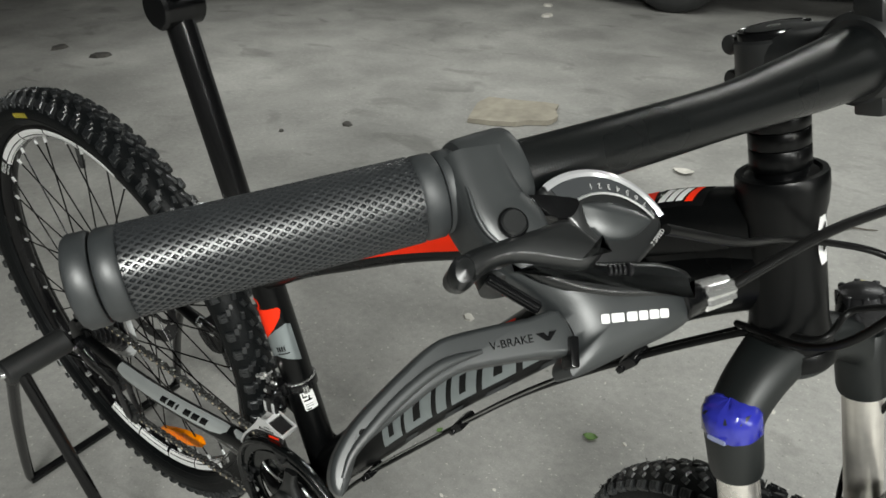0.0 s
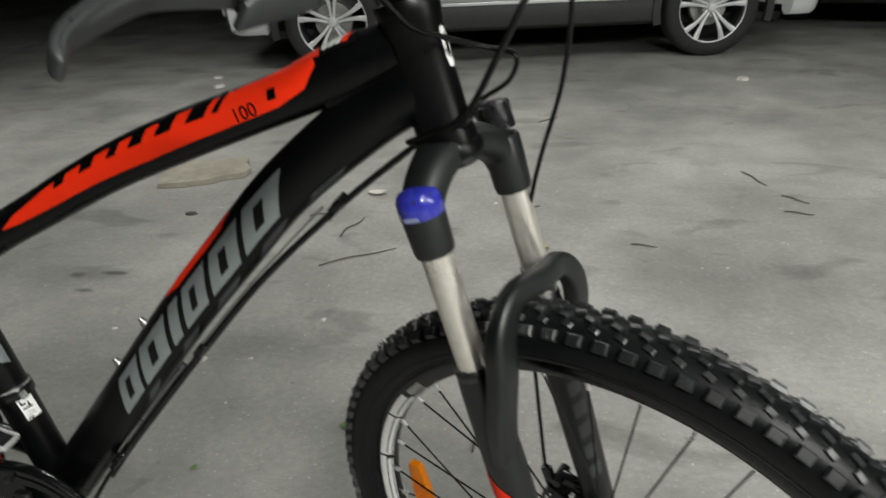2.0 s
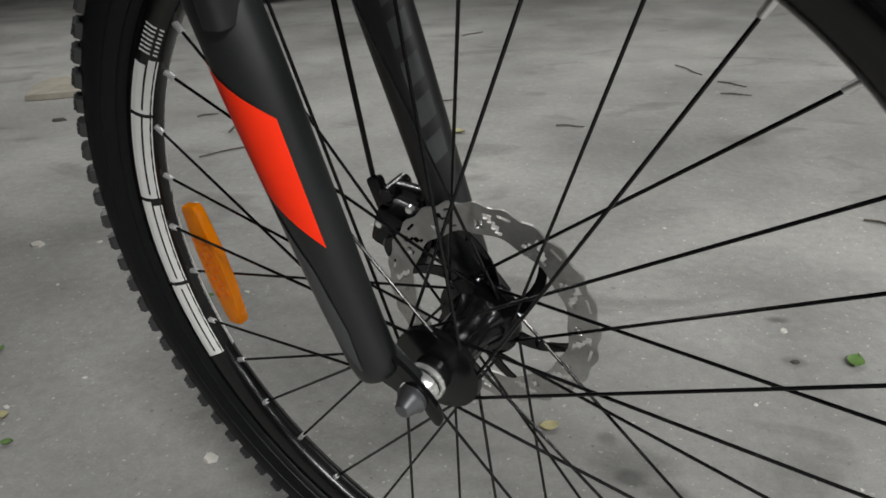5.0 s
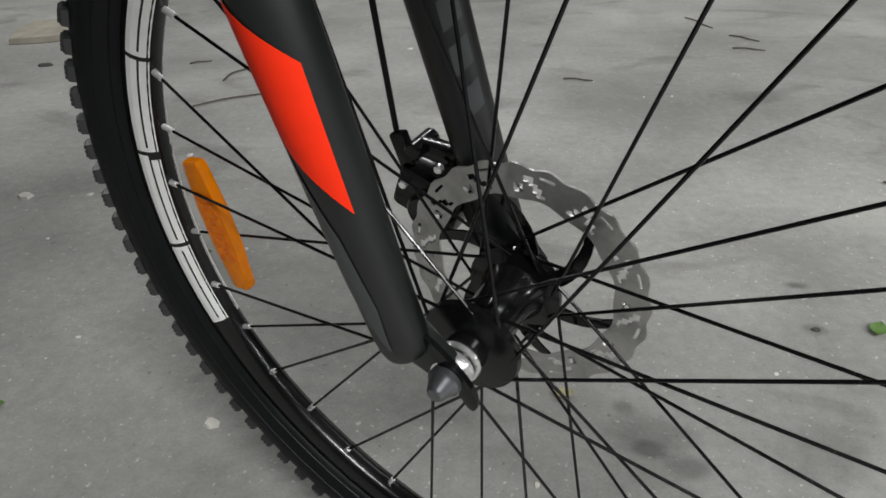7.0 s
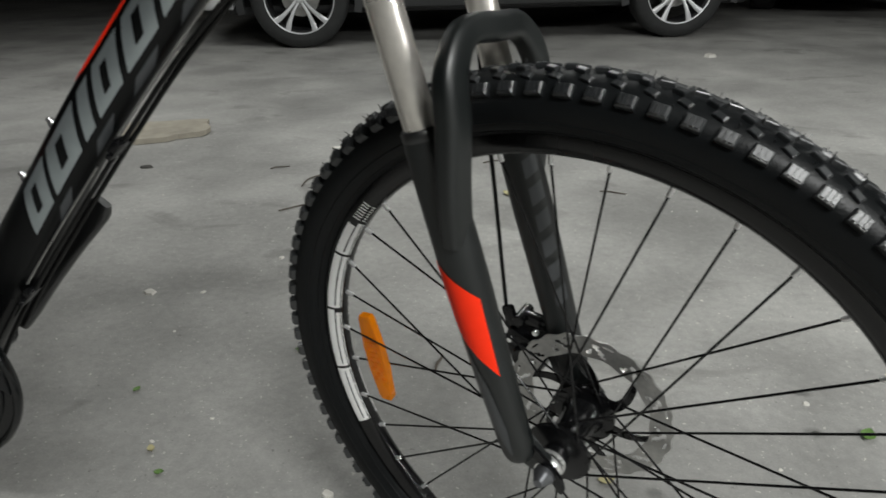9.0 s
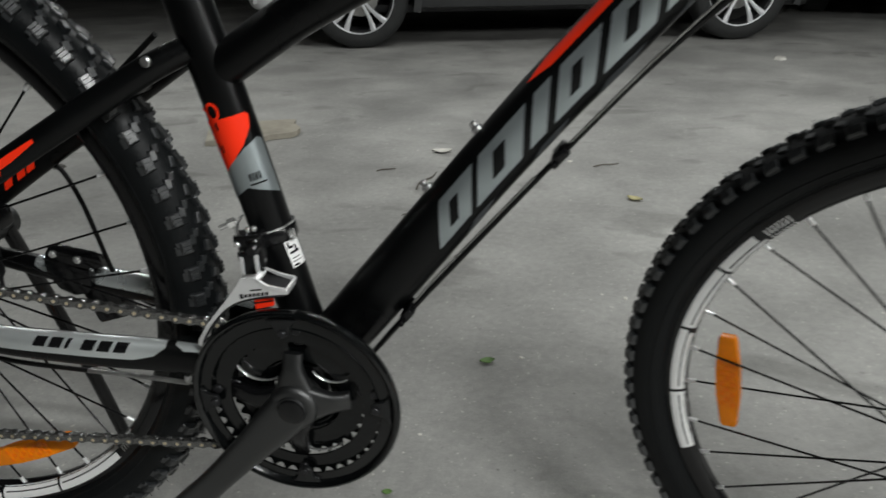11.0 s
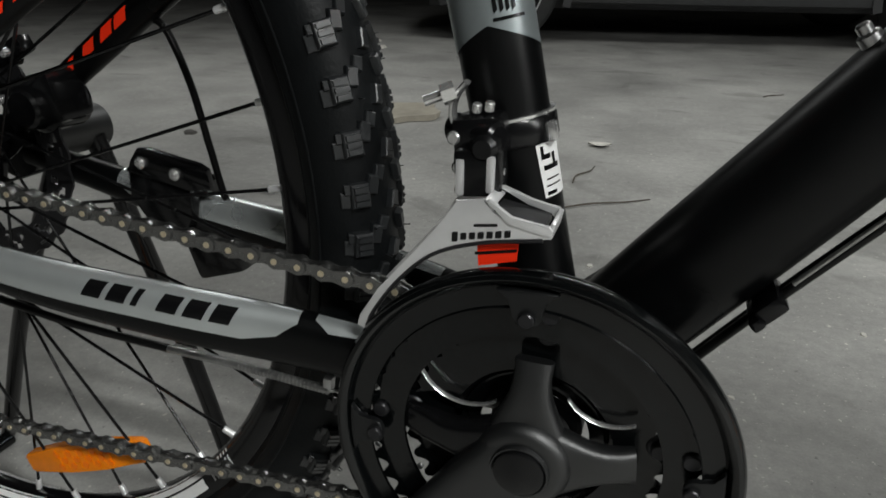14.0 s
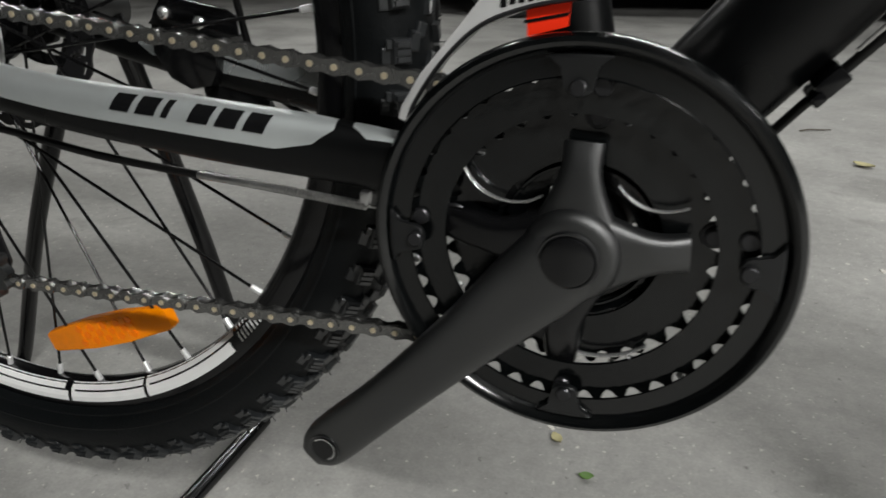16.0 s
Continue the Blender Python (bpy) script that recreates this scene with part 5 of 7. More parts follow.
at_st = skin(ST)
Z = lambda z: way_z(ST, z)
bm = decal(bmesh.new(), at_st, [(Z(0.588), 226, 236), (Z(0.594), 214, 256), (Z(0.606), 196, 300), (Z(0.618), 194, 330), (Z(0.627), 198, 340), (Z(0.630), 210, 332)], 14)
part("seat_tube_mark", bm, M_RED, seat_tube, "orange-red patch on the seat tube")
for dz, dg in ((0.6335, 222), (0.6365, 254)):
    bm = bmesh.new()
    vs = []
    for k in range(25):
        t = 2 * math.pi * k / 24
        vs.append([bm.verts.new(at_st(Z(dz + r * 0.0075 * math.sin(t)), dg + r * 19 * math.cos(t), 0.0008)) for r in (0.66, 1.0)])
    for p, q in zip(vs, vs[1:]):
        bm.faces.new((p[0], p[1], q[1], q[0]))
    part("seat_tube_ring_mark", bm, M_RED, seat_tube, "orange-red ring mark")
for dz, dg, w in ((0.619, 224, 6), (0.621, 250, 6), (0.605, 232, 5), (0.603, 244, 5)):
    bm = sheared(bmesh.new(), at_st, Z(dz), Z(dz + 0.006), dg, dg + w, 0.004, lift=0.0012)
    part("print_bar", bm, M_FRAME, seat_tube)
bm = bmesh.new()
cols = []
for k in range(41):
    d = 187 + 171 * k / 40
    lo = 0.5600 + 0.0125 * max(0.0, 1 - abs(d - 275) / 86)
    hi = float(np.interp(d, (187, 236, 300, 340, 358), (0.585, 0.590, 0.604, 0.609, 0.606)))
    cols.append([bm.verts.new(at_st(Z(lo + (hi - lo) * j / 6), d, 0.0006)) for j in range(7)])
for p, q in zip(cols, cols[1:]):
    for j in range(6):
        bm.faces.new((p[j], p[j + 1], q[j + 1], q[j]))
part("seat_tube_band", bm, M_SILVERDECAL, seat_tube, "silver chevron band")
for k in range(4):
    bm = sheared(bmesh.new(), at_st, Z(0.5765), Z(0.5825), 286 + 8 * k, 291 + 8 * k, 0.004, lift=0.0012)
    part("print_bar", bm, M_GLOSS, seat_tube)
bm = sheared(bmesh.new(), at_st, Z(0.5735), Z(0.5748), 284, 326, 0.0, lift=0.0012)
part("print_bar", bm, M_GLOSS, seat_tube)
bm = decal(bmesh.new(), at_st, [(Z(0.495), 316, 366), (Z(0.5205), 312, 362)], 8)
part("maker_sticker", bm, M_WHITE, seat_tube, "white paper sticker with black bars")
for k, (z0, z1, a, b) in enumerate(((0.4905, 0.4922, 322, 340), (0.4945, 0.4952, 322, 352), (0.4975, 0.4982, 324, 350), (0.5020, 0.5042, 322, 352), (0.5042, 0.5090, 340, 346), (0.5070, 0.5092, 320, 336), (0.5092, 0.5130, 320, 325))):
    bm = sheared(bmesh.new(), at_st, Z(z0 + 0.0055), Z(z1 + 0.0055), a - 2, b - 2, 0.0, lift=0.0010)
    part("print_bar", bm, M_GLOSS, seat_tube)
bm = sheared(bmesh.new(), at_st, Z(0.625), Z(0.655), 176, 190, 0.0, lift=0.0009)
part("maker_sticker", bm, M_WHITE, seat_tube)

cs_ob = [o for o in bike.children if o.name.startswith("chain_stay")]
ss_ob = [o for o in bike.children if o.name.startswith("seat_stay")]
for s, ob in ((-1, cs_ob[0]), (1, cs_ob[1])):
    at_cs = skin(CSR[s], power=2.4)
    pts = np.array(smooth_path(CSR[s], 24))
    run = np.r_[0, np.cumsum(np.linalg.norm(np.diff(pts[:, :3], axis=0), axis=1))]
    run /= run[-1]
    Cx = lambda x: float(np.interp(-x, -pts[:, 0], run))
    bm = decal(bmesh.new(), at_cs, [(Cx(-0.106), 318, 360), (Cx(-0.116), 286, 364), (Cx(-0.134), 268, 366), (Cx(-0.296), 266, 366), (Cx(-0.308), 290, 362)], 12)
    part("stay_panel", bm, M_PANEL, ob, "silver panel on the chain stay")
    bm = decal(bmesh.new(), at_cs, [(Cx(-0.060), 322, 360), (Cx(-0.090), 312, 362), (Cx(-0.098), 336, 362)], 8)
    part("stay_panel", bm, M_PANEL, ob)
    if s < 0:
        for k in range(6):
            x0 = -0.220 + k * 0.0139
            w = 0.0105 if k != 2 else 0.0035
            bm = sheared(bmesh.new(), at_cs, Cx(x0), Cx(x0 + w), 290, 326, -0.010, lift=0.0011)
            part("maker_bar", bm, M_GLOSS, ob, "leaning black block of the maker's mark")
for s, ob in ((-1, ss_ob[0]), (1, ss_ob[1])):
    at_ss = skin(SSR[s])
    pts = np.array(smooth_path(SSR[s], 24))
    run = np.r_[0, np.cumsum(np.linalg.norm(np.diff(pts[:, :3], axis=0), axis=1))]
    run /= run[-1]
    Sx = lambda x: float(np.interp(-x, -pts[:, 0], run))
    if s < 0:
        bm = decal(bmesh.new(), at_ss, [(Sx(-0.176), 268, 284), (Sx(-0.20), 255, 288), (Sx(-0.30), 252, 290), (Sx(-0.33), 256, 262)], 6)
        part("stay_stripe", bm, M_RED, ob, "orange-red stripe on the seat stay")
    if s < 0:
        for k in range(7):
            x0 = -0.215 - 0.013 * k
            bm = sheared(bmesh.new(), at_ss, Sx(x0), Sx(x0 - 0.007 + 0.0006 * k), 232, 250, -0.012)
            part("stay_tick", bm, M_RED, ob, "small orange-red tick")
    else:
        for x0, w in ((-0.271, 0.011), (-0.2845, 0.011), (-0.3025, 0.011), (-0.3240, 0.006)):
            bm = sheared(bmesh.new(), at_ss, Sx(x0), Sx(x0 - w), 262, 300, -0.014)
            part("stay_tick", bm, M_RED, ob, "slanted orange-red tick")


# ---------------------------------------------------------------- cranks, chainrings, chain, derailleurs
def ring_plate(r_in, r_out, teeth, y, holes, thick=0.0022, tooth=0.0032):
    """A toothed ring with a circle of half-round openings."""
    n = teeth * 6
    rim = r_out - tooth
    rad = [r_in, r_in + (rim - r_in) * 0.35, r_in + (rim - r_in) * 0.80, rim, r_out]
    bm = bmesh.new()
    rings = []
    for j, r in enumerate(rad):
        row = []
        for k in range(n):
            t = 2 * math.pi * k / n
            rr = r
            if j == 4:
                rr = r_out - tooth * 0.5 + tooth * 0.5 * (1, 0.6, -0.6, -1.0, -0.6, 0.6)[k % 6]
            row.append(bm.verts.new((rr * math.cos(t), y, rr * math.sin(t))))
        rings.append(row)
    for j in range(4):
        for k in range(n):
            if holes and j == 1 and (k * holes // n) % 1 == 0 and (k % (n // holes)) < (n // holes) * 0.72:
                continue
            bm.faces.new((rings[j][k], rings[j][(k + 1) % n], rings[j + 1][(k + 1) % n], rings[j + 1][k]))
    bm.normal_update()
    bmesh.ops.solidify(bm, geom=bm.faces, thickness=thick)
    return bm


MC = Matrix.Translation(BB)
crankset = part("crankset", turned([(0.008, -0.0440), (0.0190, -0.0440), (0.0205, -0.0490), (0.0208, -0.0570), (0.0222, -0.0610), (0.0220, -0.0655), (0.0205, -0.0688), (0.0172, -0.0706), (0.0134, -0.0706), (0.0129, -0.0690), (0.004, -0.0690)], seg=48), M_CRANK, bike, "dark grey triple crankset with a black chain guard", MC)
bm = turned([(0.0, -0.0742), (0.0100, -0.0741), (0.0114, -0.0735), (0.0119, -0.0724), (0.0119, -0.0640)], seg=40)
part("dust_cap", bm, M_GLOSS, crankset, "black plastic dust cap")
bm = turned([(0.0120, -0.0650), (0.0120, -0.0722), (0.0124, -0.0728), (0.0130, -0.0728), (0.0134, -0.0720), (0.0134, -0.0650)], seg=40)
part("cap_collar", bm, M_CRANK, crankset)
# guard
n = 120
bm = turned([(0.0762, -0.0622), (0.0762, -0.0608), (0.0858, -0.0606), (0.0868, -0.0622), (0.0882, -0.0644), (0.0905, -0.0656), (0.0924, -0.0648), (0.0936, -0.0624), (0.0938, -0.0600), (0.0925, -0.0560), (0.0905, -0.0555), (0.0880, -0.0590), (0.0772, -0.0590)], seg=n, closed=True)
guard = part("chain_guard", bm, M_GUARD, crankset, "gloss black plastic chain guard ring")
for k in range(4):
    t = radians(92 + 90 * k)
    m = pose(0, 0, 0, 0, 90 - math.degrees(t), 0)
    bm = plate(bmesh.new(), smooth_outline([(-0.0125, 0.0850), (-0.0088, 0.0822), (-0.0068, 0.0780), (-0.0062, 0.0730), (-0.0038, 0.0694), (0.0038, 0.0694), (0.0062, 0.0730), (0.0068, 0.0780), (0.0088, 0.0822), (0.0125, 0.0850)]), 0.003, m @ Matrix.Translation((0, -0.0625, 0)), 0.0006)
    part("guard_tab", bm, M_TAB, guard)
    bm = bmesh.new()
    cyl(bm, 0.0036, 0.003, m @ Matrix.Translation((0, -0.0650, 0.0725)) @ pose(0, 0, 0, 90), 16, bevel=0.0006)
    part("guard_screw", bm, M_DARKSTEEL, guard)
part("chainring", ring_plate(0.0605, 0.0800, 42, -0.0545, 0, tooth=0.0056), M_RING, crankset, "black steel outer chainring", smooth=False)
part("chainring", ring_plate(0.0385, 0.0635, 32, -0.0465, 0, tooth=0.0062), M_RING, crankset, "black steel middle chainring", smooth=False)
part("chainring", ring_plate(0.0265, 0.0480, 24, -0.0385, 0), M_RING, crankset, "black steel inner chainring", smooth=False)
for k in range(4):
    d = radians((89, 5, 177, 268)[k])
    rows = [(0.010 * math.cos(d), -0.0600, 0.010 * math.sin(d), 0.0200, 0.0070), (0.022 * math.cos(d), -0.0592, 0.022 * math.sin(d), 0.0140, 0.0064), (0.032 * math.cos(d), -0.0585, 0.032 * math.sin(d), 0.0098, 0.0058), (0.040 * math.cos(d), -0.0570, 0.040 * math.sin(d), 0.0084, 0.0054), (0.0485 * math.cos(d), -0.0550, 0.0485 * math.sin(d), 0.0086, 0.0044)]
    if k > 1:
        rows += [(0.060 * math.cos(d), -0.0520, 0.060 * math.sin(d), 0.0075, 0.0030)]
    # left and lower arms get a darker black that stands in for their shade
    part("spider_arm", tube(rows, seg=24, power=3.6), M_CRANK if k < 2 else M_GLOSS, crankset)
    for r, y, mt in ((0.0590, -0.0500, M_CHROME if k == 3 else M_DARKSTEEL), (0.0725, -0.0560, M_DARKSTEEL)):
        bm = bmesh.new()
        g = d + radians((-4, 6, -2, 2)[k])
        cyl(bm, 0.0042, 0.006, Matrix.Translation((r * math.cos(g), y, r * math.sin(g))) @ pose(0, 0, 0, 90), 14, bevel=0.0008)
        cyl(bm, 0.0062, 0.003, Matrix.Translation((r * math.cos(g), y + 0.002, r * math.sin(g))) @ pose(0, 0, 0, 90), 16, bevel=0.0008)
        part("ring_bolt", bm, mt, crankset)
# pressed steel ramps on the rings
for k in range(9):
    d = radians(20 + 40 * k)
    for r, y in ((0.0640, -0.0478), (0.0775, -0.0548), (0.0440, -0.0408)):
        bm = bmesh.new()
        cyl(bm, 0.0017, 0.002, Matrix.Translation((r * math.cos(d + r * 30), y, r * math.sin(d + r * 30))) @ pose(0, 0, 0, 90), 10, bevel=0.0004)
        part("shift_pin", bm, M_STEEL, crankset)
# chrome arcs draw highlights on scooped edges between spider's arms: centre, radius, from, to
for cx, cz, r, d0, d1 in ((0.0350, 0.0435, 0.0225, 215, 300), (-0.0300, 0.0420, 0.0245, 205, 305), (0.0100, -0.0150, 0.0400, 248, 312), (0.0360, -0.0230, 0.0300, 255, 300)):
    bm = tube([(cx + r * math.cos(radians(t)), -0.0540, cz + r * math.sin(radians(t)), 0.0007, 0.0016) for t in np.linspace(d0, d1, 11)], seg=8, n=3)
    part("ring_glint", bm, M_CHROME, crankset, "highlight drawn as a bright strip on a chainring edge")


for r, y, w in ((0.0622, -0.0560, 0.0009), (0.0668, -0.0560, 0.0007), (0.0735, -0.0560, 0.0007), (0.0400, -0.0480, 0.0009), (0.0475, -0.0480, 0.0007), (0.0548, -0.0480, 0.0007), (0.0345, -0.0440, 0.0010)):
    bm = turned([(r - w, y + 0.0008), (r - w * 0.5, y - w * 0.8), (r + w * 0.5, y - w * 0.8), (r + w, y + 0.0008)], seg=96, closed=True)
    part("pressed_ridge", bm, M_RING, crankset)
# scalloped windows of the rings, with rolled edges
for k in range(8):
    d = radians(22.5 + 45 * k)
    for r, y, w in ((0.0695, -0.0562, 0.0052), (0.0510, -0.0482, 0.0042)):
        bm = bmesh.new()
        c = Vector((r * math.cos(d), y, r * math.sin(d)))
        sweep(bm, [(c.x + w * 1.5 * math.cos(t) * -math.sin(d) + w * 0.55 * math.sin(t) * math.cos(d), y, c.z + w * 1.5 * math.cos(t) * math.cos(d) + w * 0.55 * math.sin(t) * math.sin(d), 0.0006) for t in np.linspace(0, math.pi * 2, 13)], seg=6, n=2)
        part("bolt_circle", bm, M_RING, crankset)


def crank_arm(side):
    sgn = -1 if side < 0 else 1
    e = Vector((-0.1170, 0, -0.1210)) * (1 if side < 0 else -1)
    y0, y1 = (-0.0630, -0.0800) if side < 0 else (0.058, 0.076)
    rows = []
    for f, w, t in ((0.0, 0.0205, 0.0080), (0.16, 0.0190, 0.0078), (0.38, 0.0150, 0.0075), (0.70, 0.0128, 0.0070), (0.93, 0.0135, 0.0068), (1.03, 0.0125, 0.0064), (1.085, 0.0075, 0.0050)):
        rows.append((e.x * f, y0 + (y1 - y0) * min(1, f * 1.7), e.z * f, w, t))
    bm = tube(rows, seg=36, n=5, power=4.2)
    arm = part("crank_arm", bm, M_CRANK, crankset, "dark grey crank arm without a pedal")
    # threaded pedal eye
    c = Vector((e.x, y1, e.z))
    out = -1 if side < 0 else 1
    bm = turned([(0.0072, out * 0.0072), (0.0084, out * 0.0076), (0.0084, out * 0.0062)], seg=28, m=Matrix.Translation(c))
    part("pedal_eye", bm, M_PLASTIC, arm)
    bm = turned([(0.0, out * 0.0073), (0.0030, out * 0.0074), (0.0072, out * 0.0075)], seg=28, m=Matrix.Translation(c))
    part("pedal_hole", bm, M_GLOSS, arm)
    bm = bmesh.new()
    for k in range(4):
        lathe(bm, [(0.0060 + 0.0002 * (k % 2), out * (0.0078 - 0.0001 * k)), (0.0067, out * (0.0080 - 0.0001 * k))], 20, Matrix.Translation(c) @ pose(0, 0, 0, 0, 30 * k, 0), arc=(0.3, 2.4))
    part("eye_thread", bm, M_CHROME, arm)
    return arm


crank_arm(-1)
crank_arm(1)

# chain
Y_CH = -0.0455
path = []
top_a, top_b = Vector((-0.395, Y_CH, 0.4860)), Vector((0.010, Y_CH, 0.4510))
bot_a, bot_b = Vector((0.010, Y_CH, 0.3285)), Vector((-0.372, Y_CH, 0.3055))
knee_t, knee_b = top_a + (top_b - top_a) * 0.86, bot_a + (bot_b - bot_a) * 0.14
top_b, bot_a = Vector((0.014, Y_CH + 0.007, BB.z + 0.0440)), Vector((0.014, Y_CH + 0.007, BB.z - 0.0440))
path += [top_a + (knee_t - top_a) * k / 34 for k in range(34)] + [knee_t + (top_b - knee_t) * k / 6 for k in range(6)]
path += [Vector((BB.x + 0.0440 * math.sin(t), Y_CH + 0.007, BB.z + 0.0440 * math.cos(t))) for t in np.linspace(0, math.pi, 24)]
path += [bot_a + (knee_b - bot_a) * k / 6 for k in range(1, 6)] + [knee_b + (bot_b - knee_b) * k / 34 for k in range(35)]
run = np.r_[0, np.cumsum([(b - a).length for a, b in zip(path, path[1:])])]
P = np.array([tuple(p) for p in path])
pitch = 0.0127
count = int(run[-1] / pitch)
spots = [Vector([np.interp(k * pitch, run, P[:, j]) for j in range(3)]) for k in range(count + 1)]


def link_mesh(outer):
    bm = bmesh.new()
    for s in (-1, 1):
        yy = s * (0.0030 if outer else 0.0019)
        out = []
        for cx, a0 in ((pitch / 2, -90), (-pitch / 2, 90)):
            for k in range(6):
                t = radians(a0 + 36 * k)
                out.append((cx + 0.0042 * math.cos(t), 0.0042 * math.sin(t)))
            out.append((0, 0.0028 if a0 < 0 else -0.0028))
        plate(bm, out, 0.0009, Matrix.Translation((0, yy, 0)))
    if outer:
        for cx in (-pitch / 2, pitch / 2):
            cyl(bm, 0.0017, 0.0080, Matrix.Translation((cx, 0, 0)) @ pose(0, 0, 0, 90), 8, mat=1)
    else:
        for cx in (-pitch / 2, pitch / 2):
            cyl(bm, 0.0038, 0.0030, Matrix.Translation((cx, 0, 0)) @ pose(0, 0, 0, 90), 10)
    return bm


chain = None
protos = {}
for k, (a, b) in enumerate(zip(spots, spots[1:])):
    x = (b - a).normalized()
    y = Vector((0, 1, 0))
    m = Matrix.Translation((a + b) / 2) @ Matrix((x, y, x.cross(y))).transposed().to_4x4()
    if chain is None:
        chain = part("chain", link_mesh(True), [M_CHAIN, M_PIN], bike, "dark oiled bicycle chain with brass pins", m, smooth=False)
        base = m.inverted()
        continue
    outer = k % 2 == 0
    if outer not in protos:
        protos[outer] = part("chain_link", link_mesh(outer), [M_CHAIN, M_PIN], chain, "", base @ m, smooth=False)
    else:
        again(protos[outer], base @ m, chain)

# freewheel and spoke disc
for k, r in enumerate((0.0290, 0.0330, 0.0375, 0.0420, 0.0470, 0.0530, 0.0580)):
    bm = ring_plate(0.018, r, int(r * 500), -0.0560 + 0.0048 * k, 0, 0.0018, 0.003)
    part("sprocket", bm, M_DARKSTEEL, rear_wheel, "dark steel sprocket", smooth=False)
bm = turned([(0.0570, -0.0235), (0.0700, -0.0240), (0.0715, -0.0230), (0.0715, -0.0215), (0.0570, -0.0215)], seg=72, closed=True)
part("spoke_disc", bm, material("milky_plastic", (0.55, 0.56, 0.56), 0.35, 0, 0.1, 60), rear_wheel, "milky plastic spoke protector ring")

# rear derailleur
o = REAR + Vector((0.006, -0.073, -0.018))
bm = bmesh.new()
cyl(bm, 0.0125, 0.020, Matrix.Translation(o) @ pose(0, 0, 0, 90), 24, bevel=0.002)
sweep(bm, [tuple(o) + (0.0100, 0.0080), (o.x + 0.012, o.y + 0.004, o.z - 0.024, 0.0125, 0.0090), (o.x + 0.022, o.y + 0.012, o.z - 0.050, 0.0110, 0.0085), (o.x + 0.026, o.y + 0.018, o.z - 0.068, 0.0130, 0.0100)], seg=20, power=3)
rd = part("rear_derailleur", bm, M_GLOSS, bike, "black rear derailleur with small jockey wheels")
for dx, dz in ((0.024, -0.072), (0.036, -0.132)):
    bm = ring_plate(0.004, 0.021, 11, 0.026, 0, 0.006, 0.004)
    part("jockey_wheel", bm, M_PLASTIC, rd, "", Matrix.Translation((o.x + dx, o.y, o.z + dz)), smooth=False)
for yy in (0.018, 0.034):
    bm = plate(bmesh.new(), [(0.014, -0.062), (0.034, -0.064), (0.046, -0.130), (0.040, -0.143), (0.030, -0.142), (0.025, -0.130)], 0.002, Matrix.Translation((o.x, o.y + yy, o.z)), 0.0005)
    part("cage_plate", bm, M_DARKSTEEL, rd)
for dx, dz in ((0.0, 0.0), (0.018, -0.040), (0.026, -0.066)):
    bm = bmesh.new()
    cyl(bm, 0.0042, 0.006, Matrix.Translation((o.x + dx, o.y - 0.010, o.z + dz)) @ pose(0, 0, 0, 90), 12, bevel=0.0008)
    part("pivot_bolt", bm, M_CHROME, rd)

# front derailleur on the seat tube
ust = (ST_TOP - BB).normalized()
cz = Vector((-0.0128, 0, 0.5260))
bm = turned([(0.0184, -0.0062), (0.0202, -0.0062), (0.0210, -0.0045), (0.0210, 0.0045), (0.0202, 0.0062), (0.0184, 0.0062)], seg=40, m=along(cz - ust * 0.01, cz + ust * 0.01) @ pose(0, 0, 0, 90))
fd = part("front_derailleur", bm, M_GLOSS, bike, "front derailleur with a silver cage on a black clamp")
bm = turned([(0.0186, 0.0060), (0.0208, 0.0060), (0.0210, 0.0072), (0.0186, 0.0074)], seg=40, m=along(cz - ust * 0.01, cz + ust * 0.01) @ pose(0, 0, 0, 90), arc=(-2.9, 0.6))
part("clamp_edge", bm, M_CHROME, fd)
bm = bmesh.new()
box(bm, 0.0045, 0.007, 0.009, Matrix.Translation((0.0070, -0.0085, 0.5285)) @ pose(0, 0, 0, 0, -14, 0), 0.0012)
part("clamp_lug", bm, M_CHROME, fd)
bm = bmesh.new()
box(bm, 0.022, 0.020, 0.019, Matrix.Translation((-0.0205, -0.0270, 0.5285)) @ pose(0, 0, 0, 0, -8, 0), 0.004)
box(bm, 0.020, 0.018, 0.021, Matrix.Translation((-0.0175, -0.0360, 0.5160)) @ pose(0, 0, 0, 0, -6, 0), 0.003)
cyl(bm, 0.0060, 0.012, Matrix.Translation((-0.0150, -0.0400, 0.5270)) @ pose(0, 0, 0, 90), 20, bevel=0.002)
cyl(bm, 0.0066, 0.028, Matrix.Translation((-0.0225, -0.0300, 0.5300)) @ pose(0, 0, 0, 90, 0, 62), 20, bevel=0.0015)
part("linkage", bm, M_GLOSS, fd, "black linkage block")
bm = bmesh.new()
sweep(bm, [(-0.0310, -0.0280, 0.5280, 0.0018, 0.0030), (-0.0335, -0.0280, 0.5370, 0.0018, 0.0032), (-0.0315, -0.0290, 0.5450, 0.0016, 0.0040), (-0.0270, -0.0290, 0.5510, 0.0014, 0.0042)], seg=10)
cyl(bm, 0.0046, 0.006, Matrix.Translation((-0.0340, -0.0330, 0.5465)) @ pose(0, 0, 0, 0, 70, 20), 6)
cyl(bm, 0.0024, 0.014, Matrix.Translation((-0.0380, -0.0330, 0.5450)) @ pose(0, 0, 0, 0, 70, 20), 12)
part("cable_bolt", bm, M_CHROME, fd, "bright cable pinch bolt")
